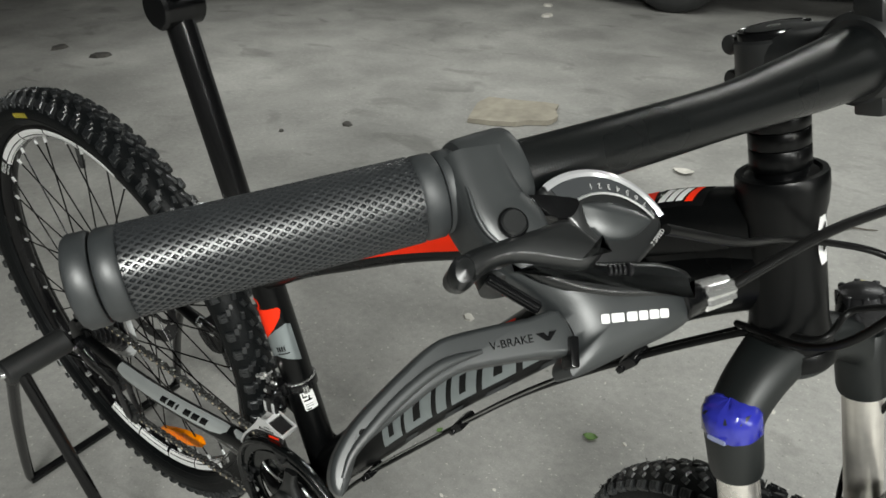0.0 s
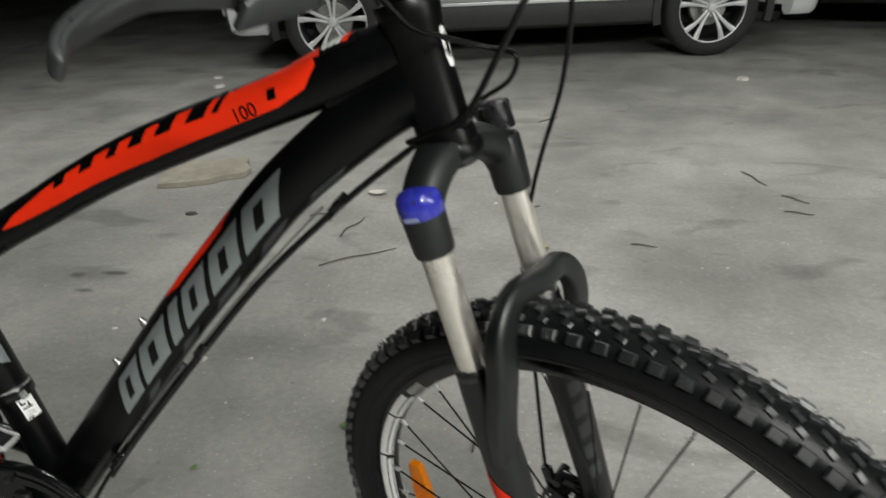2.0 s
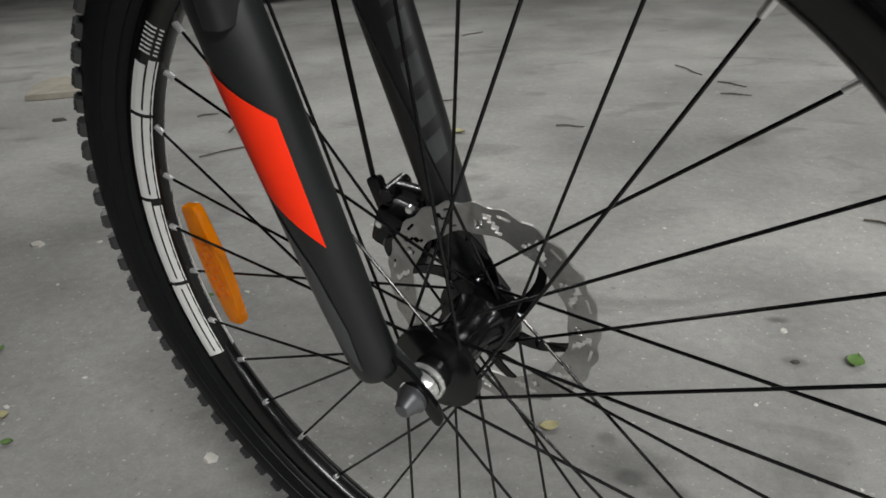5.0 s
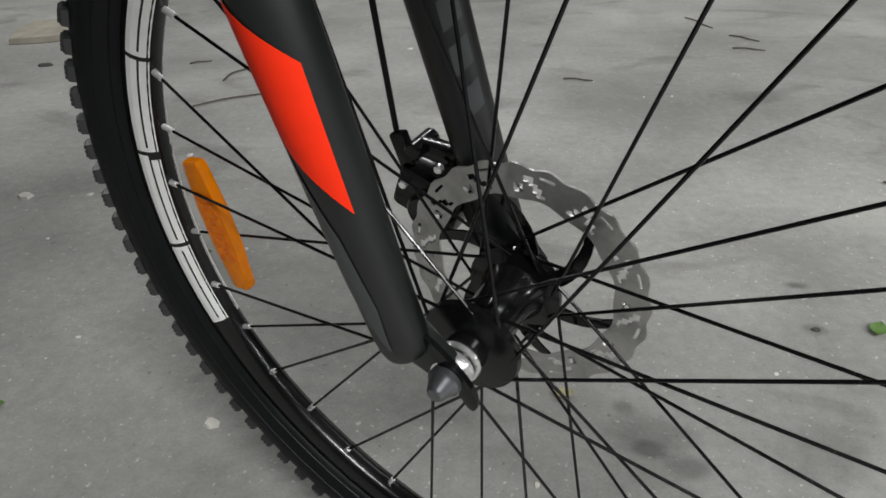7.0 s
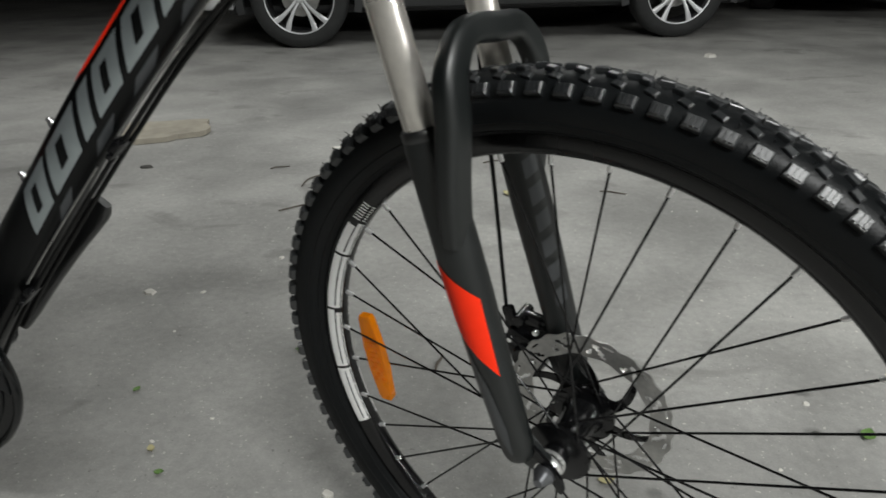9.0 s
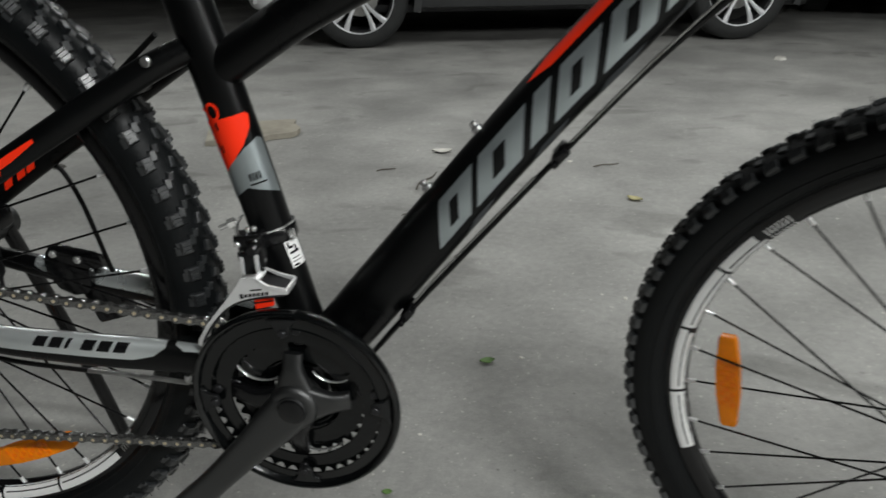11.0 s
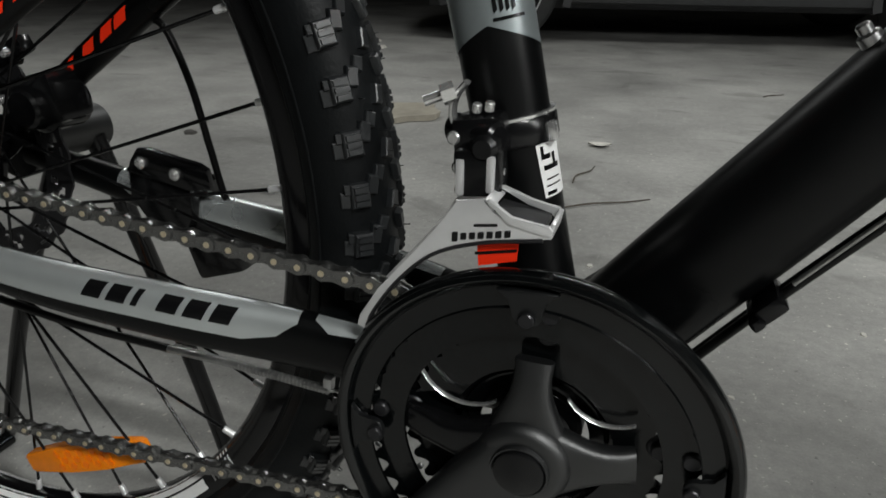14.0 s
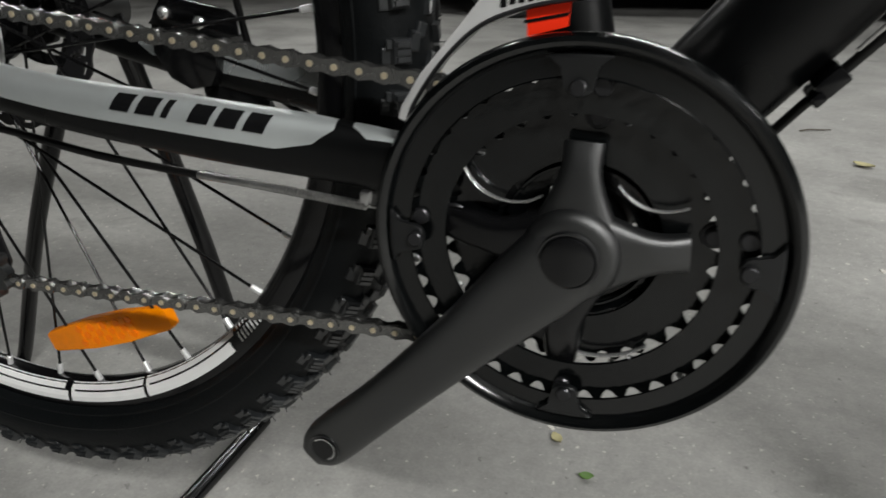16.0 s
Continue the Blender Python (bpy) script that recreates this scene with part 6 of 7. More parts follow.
for x, z in ((-0.0215, 0.5430), (-0.0160, 0.5440)):
    bm = bmesh.new()
    cyl(bm, 0.0021, 0.0045, Matrix.Translation((x, -0.0320, z - 0.002)) @ pose(0, 0, 0, 12, 8, 0), 14, bevel=0.0006)
    part("limit_screw", bm, M_CHROME, fd)
for x, y, z in ((-0.0302, -0.036, 0.5285), (-0.0270, -0.0385, 0.5165), (-0.0100, -0.036, 0.5155), (-0.0250, -0.040, 0.5070)):
    bm = bmesh.new()
    cyl(bm, 0.0030, 0.004, Matrix.Translation((x, y, z)) @ pose(0, 0, 0, 90), 14, bevel=0.0008)
    part("pivot_pin", bm, M_CHROME, fd)
# cage: outer plate bent round the rings, silver
outer = [(-0.0215, 0.5090), (-0.0095, 0.5112), (-0.0060, 0.5055), (-0.0010, 0.5030), (0.0165, 0.5012), (0.0185, 0.4975), (0.0050, 0.4950), (-0.0130, 0.4912), (-0.0320, 0.4840), (-0.0470, 0.4700), (-0.0590, 0.4530), (-0.0635, 0.4410), (-0.0680, 0.4425), (-0.0665, 0.4480), (-0.0570, 0.4630), (-0.0410, 0.4820), (-0.0290, 0.4960)]
bm = plate(bmesh.new(), outer, 0.0016, Matrix.Translation((0, -0.0590, 0)), 0.0005)
part("cage_plate", bm, M_SILVER, fd, "silver outer cage plate")
inner = [(x - 0.004, z - 0.003) for x, z in outer]
bm = plate(bmesh.new(), inner, 0.0016, Matrix.Translation((0, -0.0400, 0)), 0.0005)
part("cage_plate", bm, M_SILVER, fd, "silver inner cage plate")
bm = tube([(0.0150, -0.0592, 0.4965, 0.0010, 0.0018), (-0.0100, -0.0592, 0.4920, 0.0010, 0.0018), (-0.0310, -0.0592, 0.4838, 0.0010, 0.0018), (-0.0470, -0.0592, 0.4690, 0.0010, 0.0018), (-0.0590, -0.0592, 0.4520, 0.0010, 0.0018), (-0.0630, -0.0592, 0.4430, 0.0010, 0.0018)], seg=10)
part("cage_bead", bm, M_DARKSTEEL, fd)
bm = bmesh.new()
box(bm, 0.0050, 0.020, 0.0018, Matrix.Translation((-0.0080, -0.0495, 0.5085)) @ pose(0, 0, 0, 0, 30), 0.0006)
plate(bm, [(-0.0090, 0.5108), (-0.0060, 0.5112), (0.0060, 0.5062), (0.0180, 0.5045), (0.0195, 0.5020), (0.0175, 0.4975), (0.0150, 0.5022), (0.0050, 0.5040)], 0.0024, Matrix.Translation((0, -0.0402, 0)), 0.0005)
plate(bm, [(-0.0090, 0.5108), (-0.0070, 0.5112), (0.0020, 0.5046), (0.0175, 0.5030), (0.0192, 0.5010), (0.0175, 0.4985), (0.0010, 0.5018)], 0.0020, Matrix.Translation((0, -0.0598, 0)), 0.0005)
box(bm, 0.0022, 0.020, 0.0070, Matrix.Translation((0.0182, -0.0500, 0.5008)) @ pose(0, 0, 0, 0, 12), 0.0008)
box(bm, 0.0038, 0.0042, 0.016, Matrix.Translation((-0.0112, -0.0440, 0.5165)), 0.0012)
box(bm, 0.0038, 0.0042, 0.016, Matrix.Translation((-0.0245, -0.0440, 0.5140)), 0.0012)
part("cage_bridge", bm, M_SILVER, fd, "bright bridge between the cage plates")
bm = plate(bmesh.new(), [(-0.0060, 0.5068), (0.0150, 0.5030), (0.0150, 0.5000), (-0.0030, 0.5020)], 0.017, Matrix.Translation((0, -0.0495, -0.0012)))
part("cage_floor", bm, M_DARKSTEEL, fd, smooth=False)
bm = plate(bmesh.new(), [(-0.0130, 0.4925), (0.0050, 0.4962), (0.0042, 0.4845), (-0.0120, 0.4800)], 0.0008, Matrix.Translation((0, -0.0560, 0)))
part("film_tag", bm, M_RED, fd, "red plastic film tag", smooth=False)
bm = plate(bmesh.new(), [(-0.0136, 0.4862), (0.0044, 0.4900), (0.0043, 0.4888), (-0.0135, 0.4850)], 0.0009, Matrix.Translation((0, -0.0565, 0)))
part("film_tag_fold", bm, M_FRAME, fd, smooth=False)
# maker's marks on the cage as plain bars
for k in range(7):
    bm = plate(bmesh.new(), rounded(0.0026, 0.0042 if k in (0,) else 0.0030, 0.0004, 2, 0.2), 0.0002, Matrix.Translation((-0.0215 + 0.0037 * k, -0.0600, 0.4932 + 0.0007 * k)) @ pose(0, 0, 0, 0, -10, 0))
    part("maker_bar", bm, M_GLOSS, fd, "small black block of the maker's mark", smooth=False)
bm = plate(bmesh.new(), rounded(0.0100, 0.0012, 0.0003, 2), 0.0002, Matrix.Translation((-0.0085, -0.0600, 0.5000)) @ pose(0, 0, 0, 0, -8, 0))
part("maker_bar", bm, M_GLOSS, fd, smooth=False)


# ---------------------------------------------------------------- callipers, cables, bosses
def calliper(parent_m, name="brake_calliper"):
    bm = bmesh.new()
    box(bm, 0.050, 0.030, 0.034, pose(0, 0, 0, 0, 20, 0), 0.006)
    cyl(bm, 0.018, 0.034, pose(0.002, 0.004, -0.004, 90), 24, bevel=0.003)
    cyl(bm, 0.013, 0.010, pose(0.002, -0.018, -0.004, 90), 20, bevel=0.002)
    ob = part(name, bm, M_GLOSS, bike, "black mechanical disc brake calliper", parent_m)
    bm = bmesh.new()
    box(bm, 0.012, 0.008, 0.044, pose(-0.016, -0.006, 0.022, 0, -18, 0), 0.003)
    cyl(bm, 0.006, 0.026, pose(-0.006, -0.004, 0.036, 90), 16, bevel=0.001)
    box(bm, 0.030, 0.012, 0.012, pose(0.006, -0.004, 0.034, 0, 8, 0), 0.003)
    part("brake_arm", bm, M_GLOSS, ob)
    for x, z in ((-0.014, 0.012), (0.014, 0.030), (-0.004, -0.012)):
        bm = bmesh.new()
        cyl(bm, 0.0030, 0.005, pose(x, -0.0175, z, 90), 12, bevel=0.0006)
        part("bolt", bm, M_CHROME, ob)
    return ob


calliper(MS @ pose(-0.036, 0.060, -0.452, 0, 15, 0))
calliper(pose(-0.345, 0.046, 0.505, 0, -35, 0))

# stand bracket clamped on the left chain stay
bm = plate(bmesh.new(), [(-0.2850, 0.4640), (-0.2360, 0.4540), (-0.2375, 0.4340), (-0.2430, 0.4245), (-0.2600, 0.4210), (-0.2750, 0.4275), (-0.2865, 0.4440)], 0.036, Matrix.Translation((0, 0.0620, 0)), 0.004)
bracket = part("stay_bracket", bm, M_GLOSS, bike, "black bracket clamped on the chain stay")
bm = plate(bmesh.new(), [(-0.2725, 0.4795), (-0.2640, 0.4805), (-0.2255, 0.4740), (-0.2190, 0.4705), (-0.2180, 0.4580), (-0.2350, 0.4545), (-0.2845, 0.4630), (-0.2775, 0.4700)], 0.0045, Matrix.Translation((0, 0.0440, 0)), 0.0014)
part("clamp_plate", bm, M_GLOSS, bracket, "upright black plate with two bolts")
bm = bmesh.new()
box(bm, 0.040, 0.020, 0.044, pose(-0.236, 0.066, 0.4080, 0, -18, 0), 0.005)
part("lower_block", bm, M_GLOSS, bracket)
for x, z in ((-0.2695, 0.4705), (-0.2435, 0.4655)):
    bm = bmesh.new()
    cyl(bm, 0.0040, 0.004, pose(x, 0.0405, z, 90), 14, bevel=0.001)
    cyl(bm, 0.0020, 0.0012, pose(x, 0.0382, z, 90), 6)
    part("bolt", bm, M_CHROME, bracket)


def cable(rows, mat=M_CABLE, r=0.0024, name="cable", label="black cable housing", m=None, seg=10):
    return part(name, tube([(*p, r) for p in rows], seg=seg, n=8), mat, bike, label, m)


# cable along the down tube's underside, with clips
under = [(0.452, -0.010, 0.812), (0.4375, -0.012, 0.8045), (0.380, -0.013, 0.7585), (0.300, -0.013, 0.6850), (0.233, -0.013, 0.6105), (0.150, -0.013, 0.5120), (0.1100, -0.012, 0.4635), (0.075, -0.010, 0.4180), (0.045, -0.006, 0.3760)]
under = [(x - 0.004, y, z + 0.004) for x, y, z in under]
cable([(x + 0.004, y, z - 0.004) for x, y, z in under])
cable([(x + 0.007, y + 0.010, z - 0.004) for x, y, z in under[1:-1]])
cable([(0.369, -0.0220, 0.7605), (0.297, -0.0220, 0.6875), (0.237, -0.0220, 0.6205)], M_WIRE, 0.0010, "inner_wire", "bare steel inner wire")
cable([(0.212, -0.0220, 0.5925), (0.146, -0.0220, 0.5155), (0.114, -0.0220, 0.4765)], M_WIRE, 0.0010, "inner_wire", "bare steel inner wire")
for x, z in ((0.376, 0.7605), (0.228, 0.6105), (0.105, 0.4640)):
    bm = bmesh.new()
    q = pose(x + 0.003, -0.012, z - 0.001, 0, -50, 0)
    box(bm, 0.013, 0.024, 0.008, q, 0.002)
    box(bm, 0.006, 0.028, 0.005, q @ pose(-0.008, 0, -0.001), 0.0015)
    part("cable_clip", bm, M_GLOSS, bike, "black plastic cable clip")
for x, z in ((0.1660, 0.6220), (0.1255, 0.5720)):
    bm = bmesh.new()
    q = pose(x, 0, z, 0, -40, 0)
    cyl(bm, 0.0046, 0.006, q @ pose(0, 0, 0.0010), 14, bevel=0.001)
    cyl(bm, 0.0030, 0.008, q @ pose(0, 0, 0.0040), 12, bevel=0.0008)
    part("bottle_boss", bm, M_STEEL, bike, "steel bottle-cage bolt")

# cables from the cockpit
B = ML @ Vector((0.0430, 0.0075, -0.0086))
W_ = lambda f, l, u_: tuple(MS @ Vector((f, l, u_)))
cable([tuple(B), W_(0.1130, -0.110, 0.1250), W_(0.1200, -0.060, 0.1240), W_(0.1180, -0.010, 0.1200), W_(0.1080, 0.030, 0.1050), W_(0.1050, 0.052, 0.0700), W_(0.0780, 0.058, 0.0050), W_(0.0380, 0.060, -0.0600), W_(0.0100, 0.062, -0.1120), W_(-0.0080, 0.060, -0.1600), W_(-0.0200, 0.052, -0.2600), W_(-0.0380, 0.054, -0.3500), W_(-0.0500, 0.057, -0.4050)], r=0.0020, label="black brake cable to the front calliper")
S = ML @ Vector((0.0290, 0.006, 0.0180))
cable([tuple(S), W_(0.072, -0.110, 0.110), W_(0.040, -0.050, 0.080), W_(0.036, -0.010, 0.062), W_(0.044, 0.020, 0.046), W_(0.066, 0.022, 0.036), W_(0.058, 0.018, 0.020), W_(0.034, 0.010, 0.010), W_(0.030, -0.012, 0.000), (0.449, -0.010, 0.817)], r=0.0020, label="black shift cable looping round the head tube")
cable([W_(0.100, 0.16, 0.135), W_(0.130, 0.09, 0.135), W_(0.125, 0.02, 0.110), W_(0.090, -0.030, 0.050), W_(0.045, -0.032, 0.010), (0.439, -0.006, 0.811)])
bm = bmesh.new()
rod(bm, W_(0.112, 0.150, 0.135), W_(0.118, 0.120, 0.136), 0.0055, 20, 0.0050, 0.0008)
part("barrel_adjuster", bm, M_CHROME, bike, "bright barrel adjuster")
# head badge
at_h = skin([(*hd(-0.015), 0.0226), (*hd(0.035), 0.0223), (*hd(0.080), 0.0223)])
bm = decal(bmesh.new(), at_h, [(0.58, 338, 354), (0.66, 333, 358), (0.82, 333, 358), (0.90, 338, 352)], 8)
part("head_badge", bm, M_WHITE, [o for o in bike.children if o.name.startswith("head_tube")][0], "white and silver head badge")
bm = sheared(bmesh.new(), at_h, 0.66, 0.82, 341, 350, 0.03, lift=0.0012)
part("badge_bar", bm, M_GLOSS, [o for o in bike.children if o.name.startswith("head_tube")][0])

# gear cable under the right chain stay, brake cable by the left seat stay
cable([(0.020, -0.020, 0.374), (-0.040, -0.036, 0.388), (-0.090, -0.050, 0.3945)], M_WIRE, 0.0009, "inner_wire", "bare steel inner wire")
spiral = cable([(-0.090, -0.050, 0.3945), (-0.137, -0.050, 0.3975), (-0.186, -0.052, 0.4005)], M_WIRE, 0.0021, "cable_sheath", "bare coiled steel end of the cable sheath")
for k in range(44):
    bm = turned([(0.0021, -0.0006), (0.0025, -0.0003), (0.0025, 0.0003), (0.0021, 0.0006)], seg=10, m=along((-0.0905 - 0.00215 * k, -0.0500, 0.3946 + 0.00013 * k), (-0.0915 - 0.00215 * k, -0.0500, 0.39465 + 0.00013 * k)) @ pose(0, 0, 0, 90))
    part("coil", bm, M_WIRE, spiral)
bm = bmesh.new()
box(bm, 0.0050, 0.0050, 0.0075, pose(-0.0905, -0.0490, 0.3985, 0, 6, 0), 0.0012)
part("cable_stop", bm, M_STEEL, bike, "small steel cable stop under the chain stay")
cable([(-0.186, -0.052, 0.4005), (-0.250, -0.055, 0.4060), (-0.330, -0.058, 0.4170), (-0.400, -0.075, 0.4200), (-0.440, -0.085, 0.4300), (-0.430, -0.078, 0.4600)], r=0.0023)
cable([(-0.100, 0.014, 0.690), (-0.160, 0.030, 0.648), (-0.220, 0.046, 0.612), (-0.264, 0.058, 0.568), (-0.249, 0.058, 0.5540), (-0.236, 0.058, 0.5220), (-0.227, 0.058, 0.4810), (-0.219, 0.058, 0.4450), (-0.208, 0.060, 0.4220), (-0.180, 0.062, 0.4040)], label="black brake cable by the seat stay")


# ---------------------------------------------------------------- the floor stand that lifts the rear wheel
stand = thing("bicycle_stand", "black tubular steel floor stand holding the rear axle", "bicycle stand", (-0.53, 0.02, 0))
IS = stand.matrix_world.inverted()


def stand_part(name, bm, mat=None, label=""):
    bmesh.ops.transform(bm, matrix=IS, verts=bm.verts)
    return part(name, bm, mat or M_GLOSS, stand, label)


for s in (-1, 1):
    y0, y1 = (-0.086, -0.176) if s < 0 else (0.082, 0.150)
    peg = bmesh.new()
    rod(peg, (REAR.x, y0, REAR.z - 0.002), (REAR.x, y1, REAR.z - 0.006), 0.0190, 32, 0.0190, 0.003)
    stand_part("axle_peg", peg, M_PLASTIC, "black rubber-sleeved peg on the axle")
    bm = bmesh.new()
    rod(bm, (REAR.x, y1 - s * 0.002, REAR.z - 0.006), (REAR.x, y1 + s * 0.005, REAR.z - 0.006), 0.0055, 16, 0.0045, 0.001)
    stand_part("peg_bolt", bm, M_CHROME)
    ym = y1 - s * 0.018
    foot_y = -0.128 if s < 0 else 0.205
    for fx, lead in ((-0.705, -0.02), (-0.352, 0.012)):
        bm = tube([(REAR.x + lead, ym, REAR.z - 0.010, 0.0085), (REAR.x + lead + (fx - REAR.x) * 0.5, ym + (foot_y - ym) * 0.5, 0.240, 0.0085), (fx + (0.006 if fx < -0.5 else -0.004), foot_y, 0.030, 0.0085), (fx, foot_y - s * 0.010, 0.010, 0.0085)], seg=16)
        stand_part("leg", bm)
for fx in (-0.705, -0.352):
    bm = bmesh.new()
    rod(bm, (fx, -0.130, 0.0090), (fx, 0.206, 0.0090), 0.0090, 16, bevel=0.001)
    stand_part("foot_bar", bm)


# ---------------------------------------------------------------- parked cars behind
M_CARWHITE = material("white_car_paint", (0.72, 0.73, 0.74), 0.18, 0, 0.03, 8, coat=0.8)
M_CARDARK = material("dark_car_paint", (0.012, 0.012, 0.014), 0.15, 0.2, 0.1, 8, coat=0.8)
M_SILL = material("grey_sill_plastic", (0.030, 0.031, 0.032), 0.5, 0, 0.2, 30, 0.2, 300)
M_CARTYRE = material("car_tyre_rubber", (0.022, 0.023, 0.023), 0.7, 0, 0.3, 20, 0.2, 120)
M_ALLOY = material("machined_alloy", (0.72, 0.73, 0.74), 0.35, 0.45, 0.1, 30)
M_ALLOYDARK = material("grey_alloy_pocket", (0.05, 0.05, 0.052), 0.4, 0.5, 0.2, 30)
M_GLASS = material("dark_car_glass", (0.01, 0.012, 0.013), 0.05, 0, 0.0, coat=0.5)
M_LAMP = material("clear_lamp_plastic", (0.55, 0.56, 0.58), 0.1, 0.2, 0.1, 20, coat=0.8)


def car_wheel(car, m):
    """Tyre, rim barrel and five twin spokes; the outer face looks along -y."""
    tyre = part("wheel", turned([(0.238, 0.10), (0.270, 0.108), (0.315, 0.102), (0.334, 0.082), (0.338, 0.05), (0.338, -0.05), (0.334, -0.082), (0.315, -0.102), (0.270, -0.108), (0.238, -0.10)], seg=72, closed=True), M_CARTYRE, car, "car wheel with a twin-spoke alloy rim", m)
    part("rim", turned([(0.240, -0.101), (0.236, -0.090), (0.222, -0.075), (0.216, 0.06), (0.238, 0.10), (0.242, 0.10), (0.224, 0.06), (0.230, -0.075), (0.242, -0.090)], seg=72, closed=True), M_ALLOYDARK, tyre)
    bm = turned([(0.2395, -0.102), (0.2420, -0.100), (0.2400, -0.092), (0.2340, -0.086), (0.2315, -0.092), (0.2340, -0.100)], seg=72, closed=True)
    part("rim_lip", bm, M_ALLOY, tyre)
    part("brake_drum", turned([(0.0, -0.01), (0.13, -0.01), (0.135, 0.0), (0.135, 0.03)], seg=48), M_ROTOR, tyre)
    for k in range(5):
        for s in (-1, 1):
            t = 2 * math.pi * k / 5 + 0.3
            d, p = Vector((math.cos(t), 0, math.sin(t))), Vector((-math.sin(t), 0, math.cos(t)))
            rows = []
            for r, off, w, y in ((0.030, 0.010, 0.010, -0.070), (0.100, 0.016, 0.011, -0.078), (0.170, 0.030, 0.016, -0.086), (0.236, 0.052, 0.022, -0.090)):
                q = d * r + p * (s * off)
                rows.append((q.x, y, q.z, w, 0.010))
            part("alloy_spoke", tube(rows, seg=14, n=4, power=4), M_ALLOY, tyre)
    part("hub_cap", turned([(0.0, -0.094), (0.026, -0.092), (0.034, -0.084), (0.036, -0.06)], seg=32), M_ALLOY, tyre)
    for k in range(5):
        t = 2 * math.pi * k / 5 + 0.93
        bm = bmesh.new()
        cyl(bm, 0.010, 0.02, Matrix.Translation((0.057 * math.cos(t), -0.066, 0.057 * math.sin(t))) @ pose(0, 0, 0, 90), 8)
        part("wheel_nut", bm, M_STEEL, tyre)
    return tyre


def loft(bm, sections):
    rings = [[bm.verts.new(p) for p in sec] for sec in sections]
    n = len(rings[0])
    for a, b in zip(rings, rings[1:]):
        for k in range(n):
            bm.faces.new((a[k], a[(k + 1) % n], b[(k + 1) % n], b[k]))
    bm.faces.new(rings[0][::-1])
    bm.faces.new(rings[-1])
    return bm


def car(name_label, m, paint, base, front=0.86, rear=0.78, tail_lamps=False):
    """x from the rear axle to the front, y to the left side; built round its four wheels."""
    c = thing("parked_car", name_label, "car", m=m)
    prof = [(-rear, 0.36, 0.92), (-rear + 0.06, 0.30, 1.02), (-0.45, 0.36, 1.05), (0.2, 0.40, 1.02), (base * 0.55, 0.40, 0.99), (base - 0.25, 0.40, 0.98), (base + 0.35, 0.36, 0.90), (base + front - 0.10, 0.30, 0.78), (base + front, 0.38, 0.66)]
    half = 0.88
    secs = []
    for x, z0, z1 in prof:
        w = half - (0.16 if x in (prof[0][0], prof[-1][0]) else 0.03 if x in (prof[1][0], prof[-2][0]) else 0)
        zm = (z0 + z1) / 2
        pts = [(-w + 0.05, z0), (-w, z0 + 0.10), (-w - 0.015, zm), (-w + 0.02, z1 - 0.06), (-w + 0.10, z1), (w - 0.10, z1), (w - 0.02, z1 - 0.06), (w + 0.015, zm), (w, z0 + 0.10), (w - 0.05, z0)]
        secs.append([(x, y, z) for y, z in pts])
    body = obj_from("body", loft(bmesh.new(), secs), paint)
    body.parent = c
    cut = bmesh.new()
    for x in (0, base):
        for s in (-1, 1):
            cyl(cut, 0.385, 0.42, Matrix.Translation((x, s * 0.78, 0.335)) @ pose(0, 0, 0, 90), 40)
    cutter = obj_from("arch_cutter", cut, M_SILL)
    cutter.parent = c
    mod = body.modifiers.new("arches", "BOOLEAN")
    mod.object, mod.solver = cutter, "EXACT"
    bpy.context.view_layer.update()
    me = bpy.data.meshes.new_from_object(body.evaluated_get(bpy.context.evaluated_depsgraph_get()))
    body.modifiers.clear()
    body.data = me
    bpy.data.objects.remove(cutter)
    # cabin
    cab = [(-rear + 0.20, 0.98, 1.06), (-rear + 0.42, 1.0, 1.50), (0.35, 1.0, 1.60), (base * 0.55, 1.0, 1.58), (base * 0.72, 0.98, 1.40), (base - 0.15, 0.96, 0.99)]
    secs = []
    for x, z0, z1 in cab:
        w0, w1 = 0.80, 0.62
        secs.append([(x, -w0, z0), (x, -w1 - 0.05, z1 - 0.06), (x, -w1 + 0.06, z1), (x, w1 - 0.06, z1), (x, w1 + 0.05, z1 - 0.06), (x, w0, z0)])
    part("cabin", loft(bmesh.new(), secs), paint, c)
    for s in (-1, 1):
        for x0, x1 in ((-0.42, 0.30), (0.36, 1.05), (1.10, base * 0.66)):
            bm = plate(bmesh.new(), [(x0 + 0.08, 1.10), (x1, 1.10), (x1 - (0.06 if x1 < 1.2 else 0.25), 1.44), (x0 + 0.12, 1.46)], 0.01, Matrix.Translation((0, s * 0.755, 0)) @ pose(0, 0, 0, s * 0.0))
            part("side_window", bm, M_GLASS, c, smooth=False)
        # sill and arch trims
        bm = bmesh.new()
        sweep(bm, [(0.40, s * 0.835, 0.340, 0.085, 0.045), (base * 0.5, s * 0.840, 0.340, 0.088, 0.047), (base - 0.40, s * 0.835, 0.340, 0.085, 0.045)], seg=16, side=(0, 1, 0), power=4)
        part("sill", bm, M_SILL, c, "grey plastic sill")
        bm = bmesh.new()
        box(bm, base - 0.86, 0.016, 0.022, Matrix.Translation((base / 2, s * 0.886, 0.425)), 0.004)
        part("sill_strip", bm, M_ALLOY if paint is M_CARWHITE else M_SILL, c)
        for x in (0, base):
            bm = bmesh.new()
            lathe(bm, [(0.378, s * 0.860), (0.430, s * 0.872), (0.432, s * 0.890), (0.380, s * 0.896)], 40, Matrix.Translation((x, 0, 0.335)), closed=True, arc=(radians(-14), radians(194)))
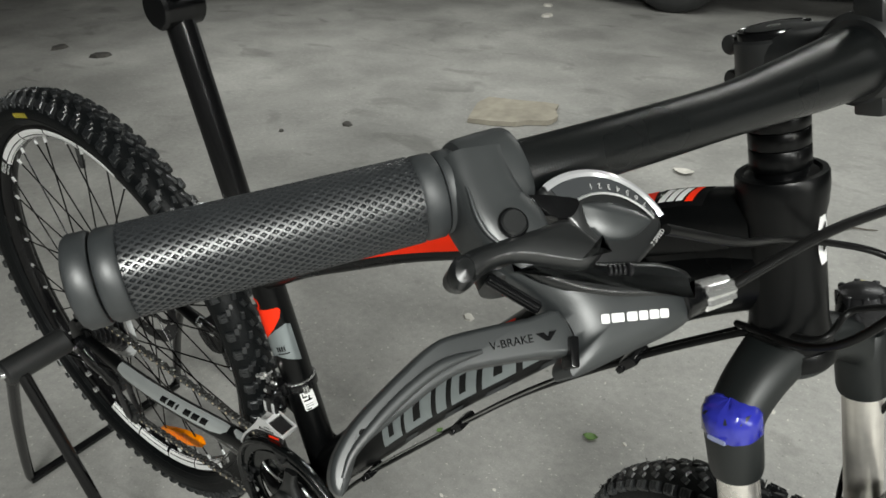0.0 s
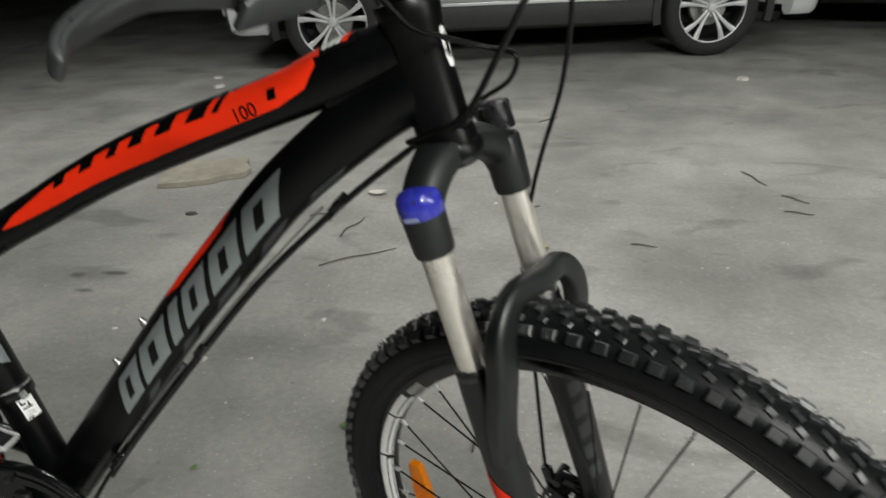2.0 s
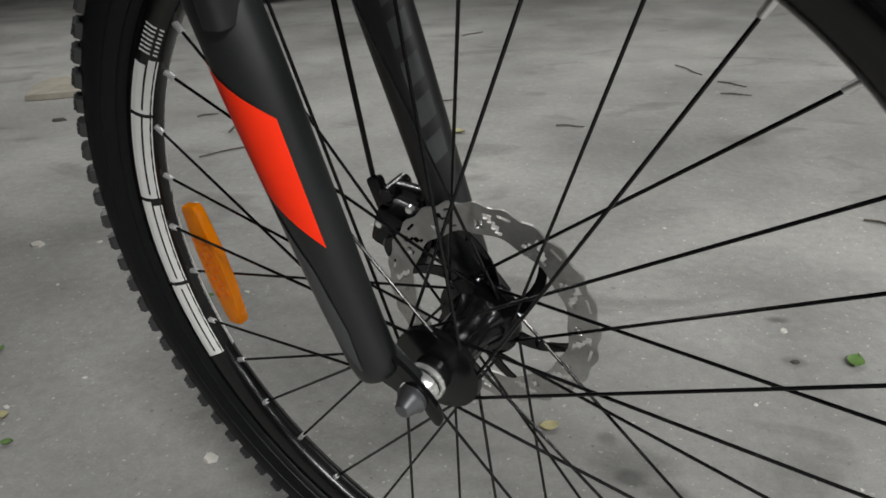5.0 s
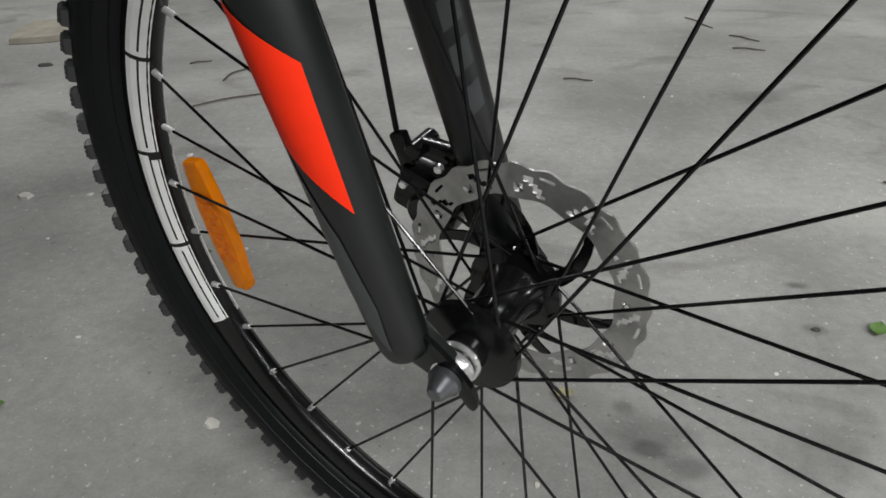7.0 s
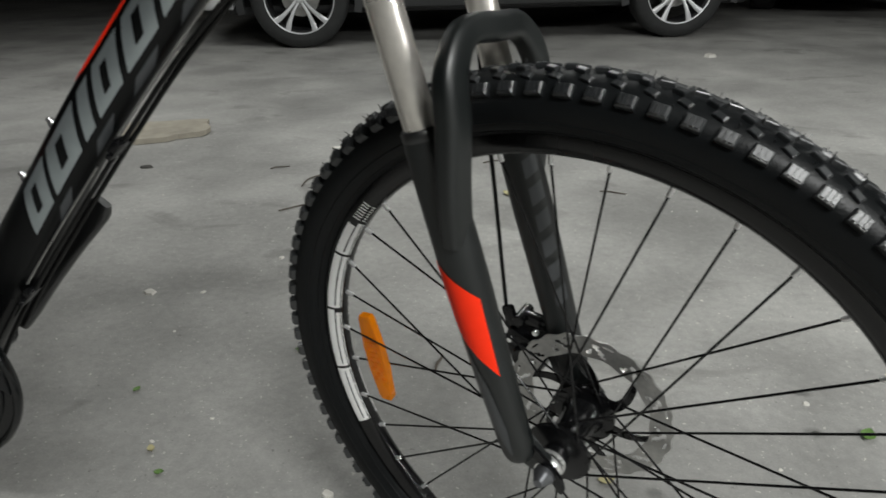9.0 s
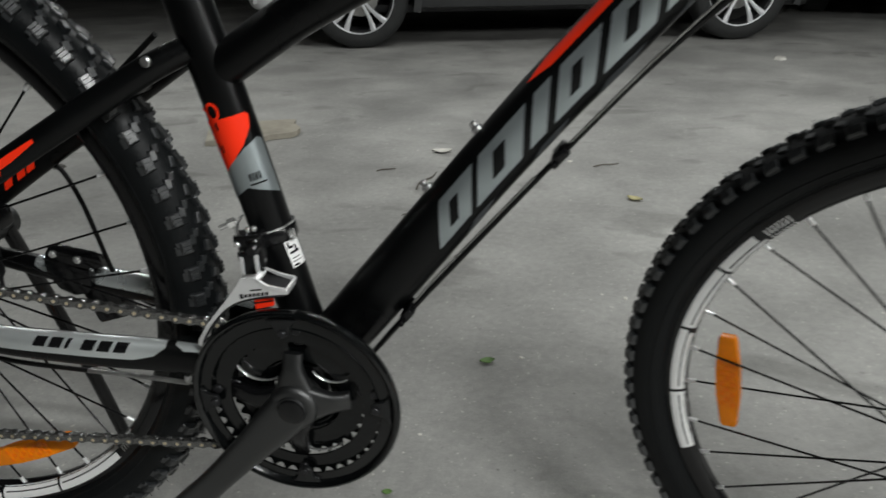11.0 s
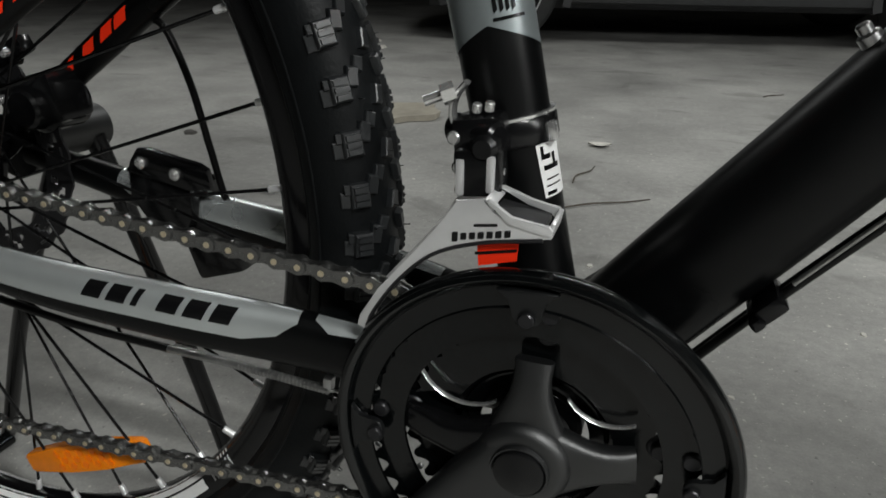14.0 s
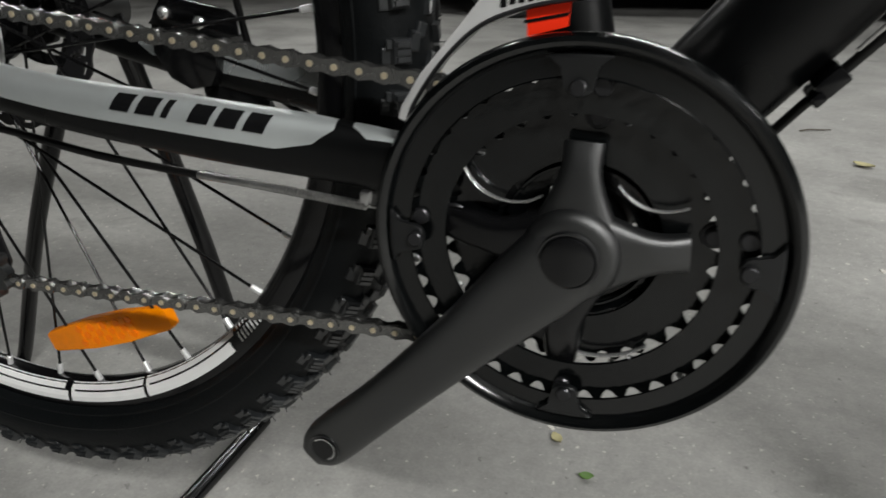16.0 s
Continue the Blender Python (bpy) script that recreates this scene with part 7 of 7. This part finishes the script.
            part("arch_trim", bm, M_SILL, c, "grey plastic wheel-arch trim")
    bm = bmesh.new()
    box(bm, base + front + rear - 0.5, 1.30, 0.06, Matrix.Translation(((base + front - rear) / 2, 0, 0.24)), 0.02)
    part("underbody", bm, M_SILL, c)
    for x, nm in ((base + front - 0.02, "bumper"), (-rear + 0.02, "bumper")):
        sgn = 1 if x > 0 else -1
        bm = tube([(x - sgn * 0.30, -0.86, 0.40, 0.13, 0.05), (x - sgn * 0.08, -0.74, 0.40, 0.14, 0.06), (x + sgn * 0.03, -0.30, 0.40, 0.15, 0.06), (x + sgn * 0.03, 0.30, 0.40, 0.15, 0.06), (x - sgn * 0.08, 0.74, 0.40, 0.14, 0.06), (x - sgn * 0.30, 0.86, 0.40, 0.13, 0.05)], seg=16, side=(1, 0, 0), power=3)
        part(nm, bm, paint, c)
        for s in (-1, 1):
            bm = bmesh.new()
            box(bm, 0.10, 0.30, 0.10, Matrix.Translation((x - sgn * 0.16, s * 0.62, 0.70 if sgn > 0 else 0.80)) @ pose(0, 0, 0, 0, 0, -s * sgn * 25), 0.03)
            part("headlamp" if sgn > 0 else "tail_lamp", bm, M_LAMP, c, "clear headlamp" if sgn > 0 else "tail lamp")
            bm = bmesh.new()
            cyl(bm, 0.045, 0.03, Matrix.Translation((x + sgn * 0.035, s * 0.60, 0.42)) @ pose(0, 0, 0, 0, 90), 20, bevel=0.006)
            part("fog_lamp", bm, M_LAMP, c, "small round fog lamp")
    for x in (0, base):
        car_wheel(c, Matrix.Translation((x, -0.775, 0.338)))
        car_wheel(c, Matrix.Translation((x, 0.775, 0.338)) @ pose(0, 0, 0, 0, 0, 180))
    return c


ra, fa = Vector((-1.102, 4.356, 0)), Vector((1.516, 4.937, 0))
yaw = math.degrees(math.atan2(fa.y - ra.y, fa.x - ra.x))
mc = Matrix.Translation(ra) @ pose(0, 0, 0, 0, 0, yaw) @ Matrix.Translation((0, 0.875, 0))
car("white parked car with twin-spoke alloy wheels and grey sills", mc, M_CARWHITE, 2.68)
car("dark parked car with its nose to the aisle", Matrix.Translation((3.9, 9.2, 0)) @ pose(0, 0, 0, 0, 0, -102), M_CARDARK, 2.55)
car("dark parked car at the back of the garage", Matrix.Translation((-4.6, 11.6, 0)) @ pose(0, 0, 0, 0, 0, -88), M_CARDARK, 2.55)


# ---------------------------------------------------------------- things lying on the floor
M_PLANK = material("weathered_plank", (0.36, 0.33, 0.27), 0.8, 0, 0.3, 18, 0.4, 60)
M_DIRT = material("dark_dirt", (0.07, 0.066, 0.06), 0.9, 0, 0.4, 40, 0.5, 200)
M_GREEN = material("green_leaf", (0.10, 0.20, 0.04), 0.5, 0, 0.3, 60, 0.2, 300)
M_DRYLEAF = material("pale_dry_leaf", (0.42, 0.38, 0.20), 0.6, 0, 0.3, 60, 0.2, 300)
M_CHIP = material("pale_chip", (0.62, 0.60, 0.55), 0.7, 0, 0.2, 60, 0.3, 300)
M_TWIG = material("dry_twig", (0.09, 0.075, 0.06), 0.8, 0, 0.3, 60, 0.3, 300)

out = [(0.0, 0.0), (0.10, -0.01), (0.21, 0.005), (0.245, 0.035), (0.33, 0.05), (0.352, 0.075), (0.365, 0.12), (0.34, 0.20), (0.345, 0.27), (0.28, 0.285), (0.17, 0.28), (0.02, 0.29), (-0.01, 0.20)]
bm = bmesh.new()
a = [bm.verts.new((x, y, 0.002)) for x, y in out]
b = [bm.verts.new((x + 0.003, y + 0.003, 0.020 + 0.003 * random.random())) for x, y in out]
bm.faces.new(b)
bm.faces.new(a[::-1])
for k in range(len(out)):
    bm.faces.new((a[k], a[(k + 1) % len(out)], b[(k + 1) % len(out)], b[k]))
plank = obj_from("plank", bm, M_PLANK, False)
plank.matrix_world = pose(-1.10, 1.945, 0, 0, 0, 19)
tagged(plank, "short weathered plank with a splintered edge on the floor", "plank")


def leaf(x, y, size, mat, turn, label):
    bm = bmesh.new()
    n = 7
    rows = []
    for k in range(n + 1):
        t = k / n
        w = size * 0.32 * math.sin(math.pi * t) ** 0.8 + 0.0004
        rows.append([bm.verts.new(((t - 0.5) * size, s * w, 0.003 + 0.10 * size * (abs(s) * 0.8 + 0.6 * (t - 0.5) ** 2 * 4))) for s in (-1, 0, 1)])
    for p, q in zip(rows, rows[1:]):
        for j in range(2):
            bm.faces.new((p[j], p[j + 1], q[j + 1], q[j]))
    bm.normal_update()
    bmesh.ops.solidify(bm, geom=bm.faces, thickness=0.0006)
    ob = obj_from("leaf", bm, mat)
    ob.matrix_world = pose(x, y, 0.0, 0, 0, turn)
    return tagged(ob, label, "leaf", "fallen leaves")


def twig(x, y, ln, turn, bend=0.15):
    rows = [(-ln / 2, 0, 0.004, 0.0022), (-ln * 0.15, ln * bend, 0.005, 0.0025), (ln * 0.2, ln * bend * 0.6, 0.004, 0.0022), (ln / 2, ln * bend * 1.2, 0.003, 0.0014)]
    ob = obj_from("twig", tube(rows, seg=8, n=5), M_TWIG)
    ob.matrix_world = pose(x, y, 0.0, 0, 0, turn)
    return tagged(ob, "thin dry twig on the concrete", "twig", "fallen twigs")


def chip(x, y, size, turn, mat=None):
    bm = bmesh.new()
    k = 6
    rim = [(size * (0.5 + 0.25 * random.random()) * math.cos(2 * math.pi * j / k), size * (0.35 + 0.2 * random.random()) * math.sin(2 * math.pi * j / k)) for j in range(k)]
    a = [bm.verts.new((p, q, 0)) for p, q in rim]
    b = [bm.verts.new((p * 0.8, q * 0.8, size * 0.16)) for p, q in rim]
    bm.faces.new(b)
    bm.faces.new(a[::-1])
    for j in range(k):
        bm.faces.new((a[j], a[(j + 1) % k], b[(j + 1) % k], b[j]))
    ob = obj_from("chip", bm, mat or M_CHIP, False)
    ob.matrix_world = pose(x, y, 0, 0, 0, turn)
    return tagged(ob, "small pale flake on the concrete floor", "debris", "floor flakes")

# placed litter
leaf(0.125, 0.605, 0.030, M_GREEN, 20, "small green leaf on the concrete floor")
leaf(1.13, 0.46, 0.034, M_GREEN, 60, "small green leaf on the concrete floor")
leaf(-0.03, 0.29, 0.018, M_DRYLEAF, 130, "small yellowish leaf on the stained concrete")
leaf(-0.14, 0.44, 0.016, M_GREEN, 70, "small green leaf on the concrete floor")
leaf(0.01, 0.24, 0.016, M_GREEN, 10, "small green leaf on the concrete floor")
leaf(0.70, 0.305, 0.026, M_DRYLEAF, 15, "pale yellow leaf on the concrete floor")
leaf(0.49, 1.54, 0.050, M_DRYLEAF, 150, "pale dry leaf on the concrete floor")
leaf(-0.17, 1.97, 0.075, M_CHIP, 10, "pale crumpled leaf on the concrete floor")


def stick(x0, y0, x1, y1, bend=0.06):
    twig((x0 + x1) / 2, (y0 + y1) / 2, math.hypot(x1 - x0, y1 - y0), math.degrees(math.atan2(y1 - y0, x1 - x0)), bend)


stick(-0.19, 1.33, 0.03, 1.47, 0.05)
stick(-0.19, 1.55, -0.13, 1.72, 0.12)
stick(1.25, 2.34, 1.30, 2.18)
stick(0.40, 3.05, 0.50, 3.14)
stick(1.34, 2.08, 1.41, 2.00)
stick(0.77, 1.59, 0.85, 1.57)
stick(1.34, 0.94, 1.40, 0.90)
stick(0.38, 1.85, 0.47, 1.89)
stick(-0.36, 1.72, -0.30, 1.75)
stick(1.31, 1.92, 1.40, 1.89)
stick(0.40, 0.56, 0.41, 0.62)
for x, y, sz in ((-0.315, 0.805, 0.030), (1.60, 4.14, 0.09), (-1.76, 3.85, 0.09), (-0.04, 0.31, 0.008), (0.60, 0.96, 0.012), (-0.19, 0.82, 0.012), (0.285, 0.23, 0.018), (0.19, 0.63, 0.010), (0.41, 0.90, 0.012), (1.06, 0.54, 0.012), (-0.62, 0.91, 0.016), (-1.91, 4.13, 0.07), (0.30, 1.91, 0.02), (-0.07, 1.02, 0.016)):
    chip(x, y, sz, random.uniform(0, 360))
for x, y, sz in ((-1.51, 1.64, 0.05), (-1.69, 1.43, 0.03), (-0.82, 1.70, 0.04), (-3.75, 1.60, 0.09), (-3.38, 1.64, 0.10), (1.05, 0.46, 0.012)):
    chip(x, y, sz, random.uniform(0, 360), M_DIRT)
for k in range(70):
    chip(random.uniform(-1.2, 1.6), random.uniform(0.12, 2.4), random.uniform(0.003, 0.008), random.uniform(0, 360))
